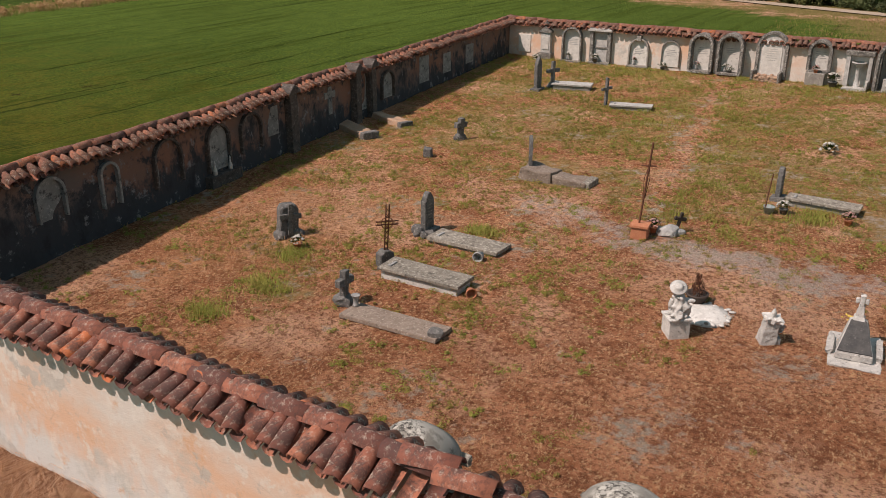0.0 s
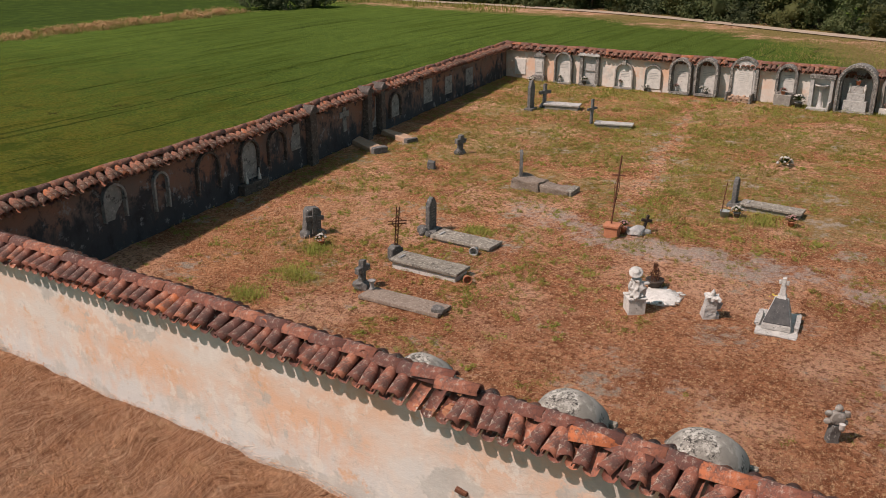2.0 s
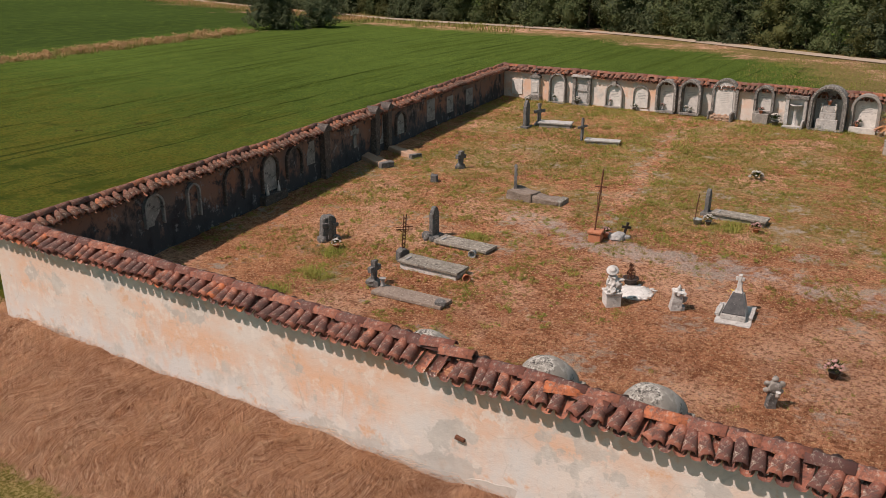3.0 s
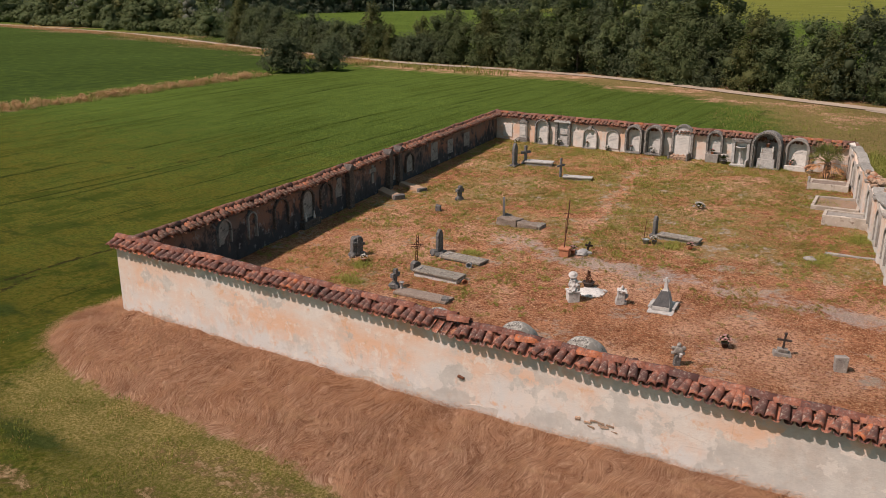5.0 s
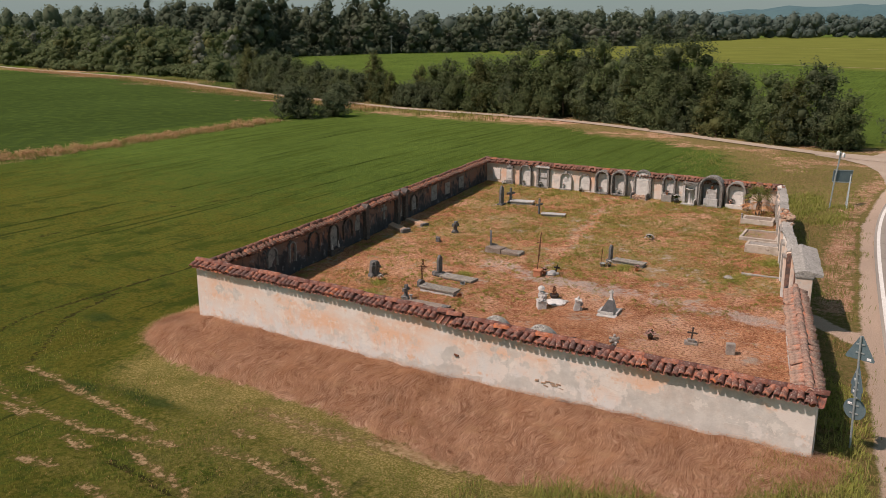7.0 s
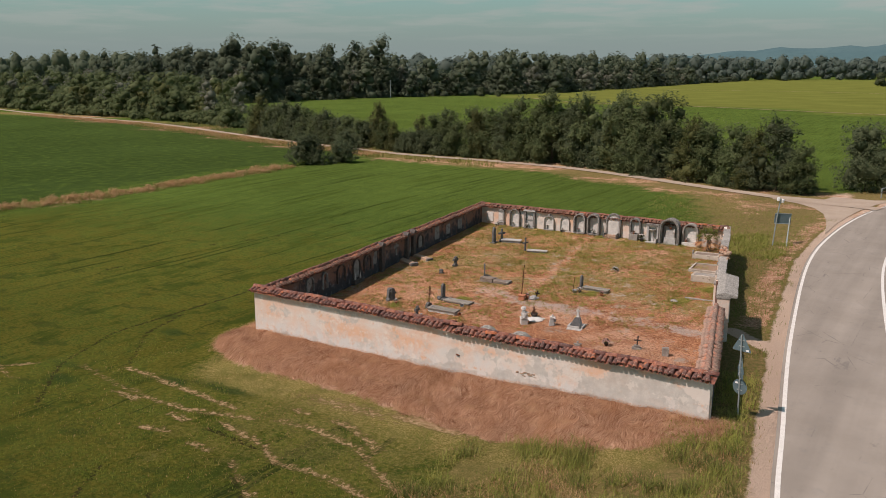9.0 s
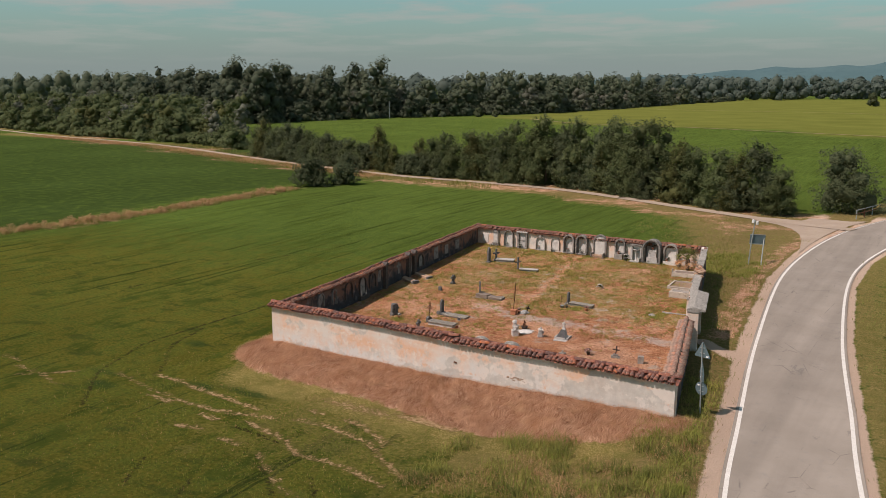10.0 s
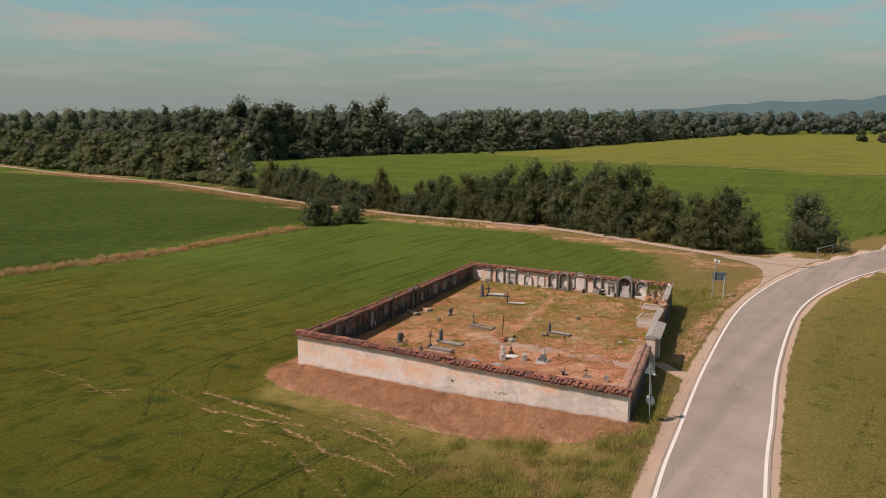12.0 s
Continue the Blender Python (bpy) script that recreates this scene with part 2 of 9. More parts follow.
def plaster_material(name, dark=False):
    """Lime plaster: cream and salmon washes, grey where it has weathered."""
    m = Mat(name, 0.92)
    x, y, z = m.xyz()
    n1, n2, n3 = m.noise(0.55, 5, 0.62, stretch=(0.6, 0.6, 1.0)), m.noise(2.6, 6, 0.7), m.noise(16, 5, 0.7)
    runs = m.noise(1.1, 6, 0.68, stretch=(1.3, 1.3, 0.75), shift=4)
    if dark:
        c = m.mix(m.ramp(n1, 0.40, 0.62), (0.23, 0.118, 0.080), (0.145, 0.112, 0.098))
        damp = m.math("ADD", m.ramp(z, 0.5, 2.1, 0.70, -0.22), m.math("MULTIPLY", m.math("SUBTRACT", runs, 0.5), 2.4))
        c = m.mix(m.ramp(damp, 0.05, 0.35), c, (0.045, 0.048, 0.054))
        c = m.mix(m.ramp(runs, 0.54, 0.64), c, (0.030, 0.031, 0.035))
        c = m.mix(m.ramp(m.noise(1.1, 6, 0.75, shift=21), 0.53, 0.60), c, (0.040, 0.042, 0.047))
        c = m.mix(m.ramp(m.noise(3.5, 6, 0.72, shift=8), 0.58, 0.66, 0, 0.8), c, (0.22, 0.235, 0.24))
    else:
        c = m.mix(m.ramp(n1, 0.42, 0.60), (0.62, 0.565, 0.505), (0.66, 0.425, 0.295))
        hi = m.math("ADD", m.ramp(z, 0.3, 1.7, 0.55, -0.05), m.math("MULTIPLY", m.math("SUBTRACT", runs, 0.5), 1.6))
        c = m.mix(m.ramp(hi, 0.12, 0.55), c, (0.57, 0.56, 0.53))
        c = m.mix(m.ramp(m.noise(0.9, 6, 0.7, shift=11), 0.56, 0.66, 0, 0.7), c, (0.45, 0.44, 0.40))
        c = m.mix(m.ramp(n2, 0.54, 0.64, 0, 0.65), c, (0.68, 0.63, 0.56))
        c = m.mix(m.ramp(m.noise(1.7, 6, 0.72, shift=17), 0.58, 0.66, 0, 0.7), c, (0.62, 0.36, 0.21))
    if not dark:
        east = m.math("MULTIPLY", m.ramp(x, 11.5, 16.5, -0.03, 0.085), m.ramp(z, 1.2, 1.9, 1.0, 0.3))
        low = m.ramp(z, 0.25, 0.75, 0.11, 0.0)
        sheet = m.math("ADD", m.noise(0.62, 6, 0.62, shift=52), m.math("ADD", east, low))
        c = m.mix(m.ramp(sheet, 0.555, 0.575, 0, 0.75), c, m.mix(m.ramp(n2, 0.4, 0.6), (0.40, 0.385, 0.35), (0.50, 0.485, 0.44)))
        c = m.mix(m.ramp(m.noise(1.3, 6, 0.7, shift=61), 0.60, 0.615, 0, 0.6), c, (0.66, 0.615, 0.55))
        crack = m.voronoi(0.9, "DISTANCE_TO_EDGE", stretch=(1, 1, 1.6))
        thinly = m.math("MULTIPLY", m.ramp(crack, 0.0, 0.012, 1, 0), m.ramp(m.noise(0.8, 3, shift=71), 0.52, 0.60))
        c = m.mix(m.math("MULTIPLY", thinly, 0.28), c, (0.30, 0.25, 0.20))
    c = m.mix(m.ramp(m.noise(5.0, 6, 0.75, shift=23), 0.60, 0.68, 0, 0.45), c, (0.36, 0.34, 0.31) if not dark else (0.05, 0.05, 0.05))
    c = m.mix(m.ramp(n3, 0.6, 0.8, 0, 0.5), c, (0.25, 0.22, 0.19) if not dark else (0.06, 0.055, 0.05))
    m.color(c)
    m.bump(m.math("ADD", m.math("MULTIPLY", n2, 0.7), m.math("MULTIPLY", n3, 0.4)), 0.45, 0.03)
    return m.m


def tile_material(name, island=False, old=False, dusty=0.0):
    """Old clay tiles, fired unevenly, with lichen."""
    m = Mat(name, 0.85)
    r = m.island() if island else m.rand()
    c = m.mix(m.ramp(r, 0.0, 0.45), (0.105, 0.046, 0.038), (0.230, 0.082, 0.055))
    c = m.mix(m.ramp(r, 0.45, 0.85), c, (0.37, 0.138, 0.082))
    c = m.mix(m.ramp(r, 0.92, 0.95), c, (0.47, 0.140, 0.058))
    c = m.mix(m.ramp(m.noise(7, 6, 0.75), 0.46, 0.60, 0, 0.85), c, (0.080, 0.045, 0.039))
    crust = m.math("MULTIPLY", m.ramp(m.noise(19, 6, 0.8, shift=3), 0.53, 0.60), m.ramp(m.noise(2.4, 5, 0.7, shift=12), 0.48, 0.60))
    c = m.mix(m.math("MULTIPLY", crust, 0.85), c, (0.50, 0.44, 0.36))
    c = m.mix(m.ramp(m.noise(48, 4, 0.75, shift=17), 0.64, 0.69, 0, 0.55), c, (0.50, 0.45, 0.38))
    c = m.mix(m.ramp(m.noise(5.5, 5, 0.75, shift=6), 0.66, 0.70, 0, 0.8), c, (0.30, 0.245, 0.19))
    if old:
        c = m.mix(m.ramp(m.noise(1.3, 5, 0.7, shift=31), 0.42, 0.60, 0, 0.75), c, m.mix(m.ramp(m.noise(9, 5, 0.75, shift=33), 0.42, 0.58), (0.105, 0.055, 0.042), (0.215, 0.125, 0.068)))
    if dusty:
        c = m.mix(m.ramp(m.noise(3.2, 6, 0.75, shift=51), 0.36, 0.60, 0, dusty), c, (0.44, 0.315, 0.235))
    m.color(c).bump(m.noise(40, 4, 0.7), 0.4, 0.008)
    return m.m


def stone_material(name, c1, c2, lichen=(0.60, 0.58, 0.52), dark=(0.07, 0.07, 0.068), amount=0.55, s=7.0, rough=0.88):
    m = Mat(name, rough)
    n1, n2, n3 = m.noise(s), m.noise(s * 3.1, 6, 0.72, shift=2), m.noise(s * 11, 5, 0.7)
    c = m.mix(m.ramp(n1, 0.35, 0.65), c1, c2)
    c = m.mix(m.ramp(n2, 0.66 - 0.17 * amount, 0.72 - 0.15 * amount, 0, 0.9), c, lichen)
    c = m.mix(m.ramp(m.noise(s * 1.9, 6, 0.75, shift=7), 0.67 - 0.17 * amount, 0.74 - 0.15 * amount, 0, 0.85), c, dark)
    c = m.scale_color(c, m.ramp(m.rand(), 0, 1, 0.9, 1.1))
    m.color(c).bump(m.math("ADD", n2, m.math("MULTIPLY", n3, 0.5)), 0.5, 0.012)
    return m.m


def thin(m, c, share):
    """Lets part of the light through, as leaves and blades do."""
    m.b.inputs["Specular IOR Level"].default_value = 0.08
    tr = m.n.new("ShaderNodeBsdfTranslucent")
    m.put(c, tr.inputs["Color"])
    mx = m.n.new("ShaderNodeMixShader")
    mx.inputs[0].default_value = share
    m.l.new(m.b.outputs[0], mx.inputs[1])
    m.l.new(tr.outputs[0], mx.inputs[2])
    m.l.new(mx.outputs[0], m.n["Material Output"].inputs["Surface"])
    return m.m


def leaf_material(name, c1, c2, c3, s=0.35):
    m = Mat(name, 0.6)
    r = m.island()
    c = m.mix(m.ramp(m.noise(s, 3), 0.35, 0.65), c1, c2)
    c = m.mix(m.ramp(r, 0.5, 1.0, 0, 0.6), c, c3)
    c = m.scale_color(c, m.ramp(m.rand(), 0, 1, 0.85, 1.15))
    m.color(c)
    return thin(m, c, 0.5)


def blade_material(name, c1, c2, c3, s=1.3):
    m = Mat(name, 0.8)
    r = m.island()
    c = m.mix(m.ramp(r, 0.1, 0.6), c1, c2)
    c = m.mix(m.ramp(m.noise(s, 3), 0.45, 0.7, 0, 0.7), c, c3)
    m.color(c)
    return thin(m, c, 0.30)


M_LAND = ground_material()
M_PLASTER = plaster_material("lime_plaster")
# mould-stained plaster; on the east walls its darkness stands for shade
M_DARKWALL = plaster_material("stained_shaded_plaster", True)
M_TILE = tile_material("clay_tile")
M_TILES = tile_material("clay_tile_joined", True)
M_TILES_OLD = tile_material("mossy_clay_tile_joined", True, True)
M_TILE_OLD = tile_material("mossy_clay_tile", False, True)
M_TILE_DUSTY = tile_material("dusty_clay_tile", False, False, 0.75)
M_TILES_DUSTY = tile_material("dusty_clay_tile_joined", True, False, 0.75)
M_RUBBLE = tri("rubble_core", (0.40, 0.24, 0.15), (0.30, 0.22, 0.16), (0.50, 0.42, 0.34), 9, 0.95, 0.8, 0.02, 0.25)
M_BRICK = tri("worn_brick", (0.36, 0.15, 0.08), (0.27, 0.12, 0.07), (0.45, 0.30, 0.20), 9, 0.92, 0.6, 0.01, 0.25)
M_STONE = stone_material("grey_stone", (0.095, 0.092, 0.088), (0.155, 0.150, 0.140), (0.30, 0.29, 0.265), (0.04, 0.04, 0.038), amount=0.6)
M_SLAB = stone_material("slab_stone", (0.170, 0.152, 0.124), (0.25, 0.226, 0.188), (0.40, 0.375, 0.32), (0.075, 0.068, 0.058), 0.8, 5)
M_WARMSLAB = stone_material("warm_slab_stone", (0.19, 0.145, 0.115), (0.25, 0.20, 0.16), (0.38, 0.33, 0.275), (0.085, 0.07, 0.058), 0.65, 7)
M_DARKSTONE = stone_material("dark_stone", (0.085, 0.084, 0.080), (0.15, 0.147, 0.138), (0.32, 0.31, 0.285), (0.04, 0.04, 0.038), 0.55, 7)
M_SLATE = stone_material("dark_slate", (0.050, 0.050, 0.050), (0.078, 0.076, 0.073), (0.17, 0.16, 0.15), (0.03, 0.03, 0.03), 0.4, 6)
M_MARBLE = stone_material("white_marble", (0.44, 0.43, 0.40), (0.58, 0.565, 0.53), (0.70, 0.68, 0.64), (0.15, 0.14, 0.125), 0.55, 9, 0.75)
M_GREYMARBLE = stone_material("grey_marble", (0.25, 0.25, 0.245), (0.35, 0.35, 0.335), (0.50, 0.49, 0.46), (0.10, 0.10, 0.098), 0.6, 6, 0.7)


def dome_material():
    """Old cement: plates of pale crust, and a crackle of black and white lichen."""
    m = Mat("lichened_cement", 0.92)
    n1, n2 = m.noise(3.0, 5), m.noise(24, 6, 0.8, shift=4)
    c = m.mix(m.ramp(n1, 0.35, 0.65), (0.20, 0.19, 0.165), (0.30, 0.28, 0.245))
    c = m.mix(m.ramp(m.noise(1.6, 6, 0.6, shift=8), 0.50, 0.54, 0, 0.8), c, (0.38, 0.37, 0.33))
    zone = m.ramp(m.noise(1.3, 4, 0.6, shift=15), 0.47, 0.53)
    c = m.mix(m.math("MULTIPLY", m.ramp(n2, 0.50, 0.54), zone), c, (0.045, 0.042, 0.038))
    c = m.mix(m.math("MULTIPLY", m.ramp(m.noise(15, 5, 0.75, shift=19), 0.54, 0.57), zone), c, (0.48, 0.46, 0.41))
    m.color(c).bump(n2, 0.6, 0.015)
    return m.m


M_DOME = dome_material()
M_CONCRETE = stone_material("concrete", (0.22, 0.20, 0.178), (0.30, 0.28, 0.245), (0.41, 0.385, 0.345), (0.11, 0.10, 0.09), 0.6, 4)
M_TABLET = stone_material("tablet_marble", (0.50, 0.48, 0.44), (0.64, 0.61, 0.56), (0.74, 0.71, 0.66), (0.22, 0.20, 0.175), 0.4, 5, 0.6)
M_FRAME = stone_material("weathered_frame_stone", (0.115, 0.108, 0.098), (0.20, 0.185, 0.165), (0.42, 0.40, 0.36), (0.04, 0.038, 0.035), 0.9, 6)
M_PALEMARBLE = stone_material("pale_grey_marble", (0.34, 0.33, 0.31), (0.46, 0.445, 0.415), (0.60, 0.58, 0.54), (0.12, 0.115, 0.105), 0.6, 6, 0.7)
M_RUST = tri("rusty_iron", (0.10, 0.042, 0.026), (0.16, 0.066, 0.036), (0.24, 0.105, 0.055), 22, 0.85, 0.6, 0.004)
M_IRON = tri("dark_iron", (0.035, 0.030, 0.028), (0.060, 0.046, 0.038), (0.14, 0.075, 0.045), 18, 0.7, 0.5, 0.004)
M_TERRACOTTA = tri("terracotta", (0.40, 0.145, 0.075), (0.47, 0.19, 0.10), (0.56, 0.30, 0.19), 9, 0.85, 0.4, 0.005)
M_WHITEFLOWER = tri("white_petals", (0.40, 0.38, 0.34), (0.55, 0.53, 0.48), (0.42, 0.33, 0.26), 30, 0.8, 0.2, 0.003, 0.08)
M_PINKFLOWER = tri("pink_petals", (0.34, 0.15, 0.13), (0.46, 0.28, 0.25), (0.52, 0.43, 0.39), 30, 0.8, 0.2, 0.003, 0.08)
M_YELLOWFLOWER = tri("yellow_petals", (0.60, 0.40, 0.06), (0.66, 0.50, 0.14), (0.50, 0.34, 0.05), 30, 0.8, 0.2, 0.003, 0.08)
M_STEM = leaf_material("flower_leaves", (0.035, 0.055, 0.015), (0.055, 0.080, 0.022), (0.09, 0.11, 0.03), 5)
M_SIGNBACK = tri("grey_sign_metal", (0.085, 0.130, 0.145), (0.105, 0.155, 0.165), (0.15, 0.19, 0.19), 5, 0.55, 0.15, 0.002)
M_GALV = tri("galvanised_steel", (0.30, 0.34, 0.34), (0.38, 0.42, 0.41), (0.22, 0.25, 0.25), 12, 0.5, 0.2, 0.002, 0, 0.4)
M_STICKER = tri("white_sticker", (0.72, 0.72, 0.70), (0.78, 0.78, 0.76), (0.62, 0.62, 0.60), 12, 0.6, 0.1, 0.001)
M_WHITEPAINT = tri("white_road_paint", (0.62, 0.60, 0.55), (0.70, 0.68, 0.63), (0.44, 0.42, 0.39), 3, 0.8, 0.3, 0.003)
M_OLDPLASTER = stone_material("grey_old_plaster", (0.34, 0.29, 0.24), (0.44, 0.385, 0.32), (0.54, 0.485, 0.42), (0.17, 0.12, 0.09), 0.65, 1.6)
M_PATH = tri("dry_field_edge", (0.20, 0.165, 0.070), (0.34, 0.265, 0.14), (0.14, 0.135, 0.045), 0.35, 0.95, 0.5, 0.05)
M_BARK = tri("bark", (0.075, 0.058, 0.042), (0.11, 0.09, 0.068), (0.16, 0.14, 0.115), 6, 0.95, 0.8, 0.02)
M_LEAF = leaf_material("leaves", (0.100, 0.130, 0.058), (0.136, 0.168, 0.074), (0.184, 0.206, 0.094))
M_LEAF_DARK = leaf_material("dark_leaves", (0.096, 0.120, 0.064), (0.120, 0.146, 0.076), (0.150, 0.172, 0.090))
M_LEAF_LIGHT = leaf_material("light_leaves", (0.110, 0.124, 0.048), (0.150, 0.158, 0.062), (0.205, 0.20, 0.080))
M_LEAF_SILVER = leaf_material("silver_leaves", (0.16, 0.17, 0.125), (0.20, 0.21, 0.16), (0.25, 0.25, 0.20))
# paler, bluer leaf colours: distance haze put into the far woods
M_LEAF_FAR_HAZE = leaf_material("far_wood_hazed_leaves", (0.108, 0.138, 0.090), (0.134, 0.162, 0.104), (0.160, 0.182, 0.114), 0.05)
M_LEAF_HAZE = leaf_material("distant_hazed_leaves", (0.100, 0.134, 0.112), (0.122, 0.156, 0.128), (0.146, 0.176, 0.140), 0.05)
M_HAY = blade_material("dry_hay", (0.39, 0.205, 0.114), (0.55, 0.312, 0.176), (0.72, 0.47, 0.295))
M_HAYPALE = blade_material("pale_hay", (0.46, 0.265, 0.155), (0.60, 0.37, 0.235), (0.74, 0.50, 0.335))
M_HAYDARK = blade_material("brown_hay", (0.24, 0.112, 0.060), (0.33, 0.168, 0.094), (0.42, 0.225, 0.13))
M_STRAW = blade_material("dry_straw", (0.46, 0.22, 0.105), (0.64, 0.35, 0.18), (0.78, 0.50, 0.28))
M_GRASS = blade_material("field_grass", (0.120, 0.148, 0.022), (0.175, 0.192, 0.032), (0.235, 0.226, 0.046))
M_WEED = blade_material("weeds", (0.150, 0.185, 0.042), (0.21, 0.225, 0.056), (0.29, 0.26, 0.08))
M_WEEDLIGHT = blade_material("light_weeds", (0.22, 0.25, 0.055), (0.31, 0.31, 0.075), (0.42, 0.36, 0.11))
M_DARKWEED = blade_material("rank_weeds", (0.105, 0.125, 0.036), (0.155, 0.165, 0.046), (0.21, 0.20, 0.058))
M_RANK = blade_material("rank_green", (0.17, 0.205, 0.044), (0.25, 0.26, 0.060), (0.36, 0.315, 0.10))
M_TAN = blade_material("tan_ditch_grass", (0.34, 0.195, 0.095), (0.47, 0.285, 0.145), (0.58, 0.39, 0.21))
M_BUSHDRY = blade_material("tan_shrubs", (0.28, 0.18, 0.080), (0.40, 0.26, 0.120), (0.20, 0.17, 0.06))


def road_material():
    m = Mat("asphalt", 0.9)
    n1, n2, n3 = m.noise(0.35, 4), m.noise(2.2, 5, 0.7), m.noise(45, 4, 0.8)
    c = m.mix(m.ramp(n1, 0.35, 0.65), (0.250, 0.216, 0.178), (0.292, 0.254, 0.212))
    c = m.mix(m.ramp(n2, 0.55, 0.75, 0, 0.5), c, (0.20, 0.185, 0.168))
    c = m.mix(m.ramp(n3, 0.5, 0.7, 0, 0.5), c, (0.33, 0.31, 0.28))
    c = m.mix(m.ramp(m.noise(0.8, 6, 0.8, stretch=(1, 0.3, 1), shift=5), 0.62, 0.66, 0, 0.5), c, (0.15, 0.135, 0.12))
    bands = m.noise(1.0, 4, 0.55, stretch=(0.75, 0.035, 1), shift=22)
    c = m.scale_color(c, m.ramp(bands, 0.35, 0.65, 0.88, 1.10))
    split = m.voronoi(0.55, "DISTANCE_TO_EDGE", stretch=(1, 0.6, 1))
    open_split = m.math("MULTIPLY", m.ramp(split, 0.0, 0.014, 1, 0), m.ramp(m.noise(0.5, 4, 0.7, shift=28), 0.50, 0.58))
    c = m.mix(m.math("MULTIPLY", open_split, 0.6), c, (0.10, 0.09, 0.08))
    m.color(c).bump(n3, 0.3, 0.006)
    return m.m


def track_material():
    m = Mat("pale_gravel", 0.95)
    n1, n2, n3 = m.noise(0.4, 4), m.noise(3, 5, 0.7), m.noise(35, 4, 0.8)
    c = m.mix(m.ramp(n1, 0.35, 0.65), (0.33, 0.255, 0.195), (0.39, 0.31, 0.24))
    c = m.mix(m.ramp(n2, 0.5, 0.7, 0, 0.6), c, (0.34, 0.24, 0.15))
    c = m.mix(m.ramp(n3, 0.5, 0.7, 0, 0.5), c, (0.50, 0.47, 0.38))
    m.color(c).bump(n3, 0.5, 0.02)
    return m.m


M_ASPHALT = road_material()
M_GRAVEL = track_material()


# ---------------------------------------------------------------- mesh helpers
def finish(name, bm, material, parent=None, label="", smooth=False):
    me = bpy.data.meshes.new(name)
    bm.to_mesh(me)
    bm.free()
    for mm in material if isinstance(material, (list, tuple)) else [material]:
        me.materials.append(mm)
    if smooth:
        for p in me.polygons:
            p.use_smooth = True
    ob = new(name, me)
    if parent is not None:
        ob.parent = parent
    if label:
        ob["label"] = label
    return ob


def part(name, bm, material, parent, label="", smooth=False):
    return finish(name, bm, material, parent, label, smooth)


def thing(name, m, label, category, group="", kind=""):
    ob = new(name)
    ob.empty_display_size = 0.2
    ob.matrix_basis = m
    return tagged(ob, label, category, group, kind)


def box(bm, x0, x1, y0, y1, z0, z1, bevel=0.0, rng=None, jitter=0.0, m=None):
    """A block with softened, slightly uneven corners."""
    vs = [bm.verts.new((x, y, z)) for z in (z0, z1) for x, y in ((x0, y0), (x1, y0), (x1, y1), (x0, y1))]
    if rng and jitter:
        for v in vs:
            v.co += Vector([rng.uniform(-jitter, jitter) for _ in range(3)])
    if m is not None:
        for v in vs:
            v.co = m @ v.co
    fs = [(3, 2, 1, 0), (4, 5, 6, 7), (0, 1, 5, 4), (1, 2, 6, 5), (2, 3, 7, 6), (3, 0, 4, 7)]
    faces = [bm.faces.new([vs[i] for i in f]) for f in fs]
    if bevel > 0:
        edges = list({e for f in faces for e in f.edges})
        bmesh.ops.bevel(bm, geom=edges, offset=bevel, segments=2, affect="EDGES", profile=0.6)
    return vs


def lathe(bm, profile, n=16, m=None, squash=1.0, cap=True):
    """A turned solid from (radius, height) pairs."""
    rings = []
    for r, z in profile:
        ring = []
        for k in range(n):
            a = 2 * math.pi * k / n
            co = Vector((r * math.cos(a), r * math.sin(a) * squash, z))
            ring.append(bm.verts.new(m @ co if m is not None else co))
        rings.append(ring)
    for a, b in zip(rings, rings[1:]):
        for k in range(n):
            bm.faces.new((a[k], a[(k + 1) % n], b[(k + 1) % n], b[k]))
    if cap:
        bm.faces.new(rings[0][::-1])
        bm.faces.new(rings[-1])


def tube(bm, pts, r, n=8, taper=1.0):
    """A round bar through the given points."""
    pts = [Vector(p) for p in pts]
    rings = []
    for i, p in enumerate(pts):
        d = (pts[min(i + 1, len(pts) - 1)] - pts[max(i - 1, 0)]).normalized()
        side = d.cross(Vector((0, 0, 1))) if abs(d.z) < 0.95 else d.cross(Vector((0, 1, 0)))
        side.normalize()
        up = side.cross(d)
        rr = r * (1 + (taper - 1) * i / max(1, len(pts) - 1))
        rings.append([bm.verts.new(p + rr * (math.cos(2 * math.pi * k / n) * side + math.sin(2 * math.pi * k / n) * up)) for k in range(n)])
    for a, b in zip(rings, rings[1:]):
        for k in range(n):
            bm.faces.new((a[k], a[(k + 1) % n], b[(k + 1) % n], b[k]))
    bm.faces.new(rings[0])
    bm.faces.new(rings[-1][::-1])


def extrude_outline(bm, pts, y0, y1, bevel=0.0, m=None):
    """A plate whose outline is drawn in x and z, from y0 to y1."""
    a = [bm.verts.new((x, y0, z)) for x, z in pts]
    b = [bm.verts.new((x, y1, z)) for x, z in pts]
    if m is not None:
        for v in a + b:
            v.co = m @ v.co
    n = len(pts)
    fs = [bm.faces.new(a), bm.faces.new(b[::-1])]
    for k in range(n):
        fs.append(bm.faces.new((a[(k + 1) % n], a[k], b[k], b[(k + 1) % n])))
    if bevel:
        edges = list({e for f in fs[:2] for e in f.edges})
        bmesh.ops.bevel(bm, geom=edges, offset=bevel, segments=1, affect="EDGES")
    bmesh.ops.recalc_face_normals(bm, faces=bm.faces[:])


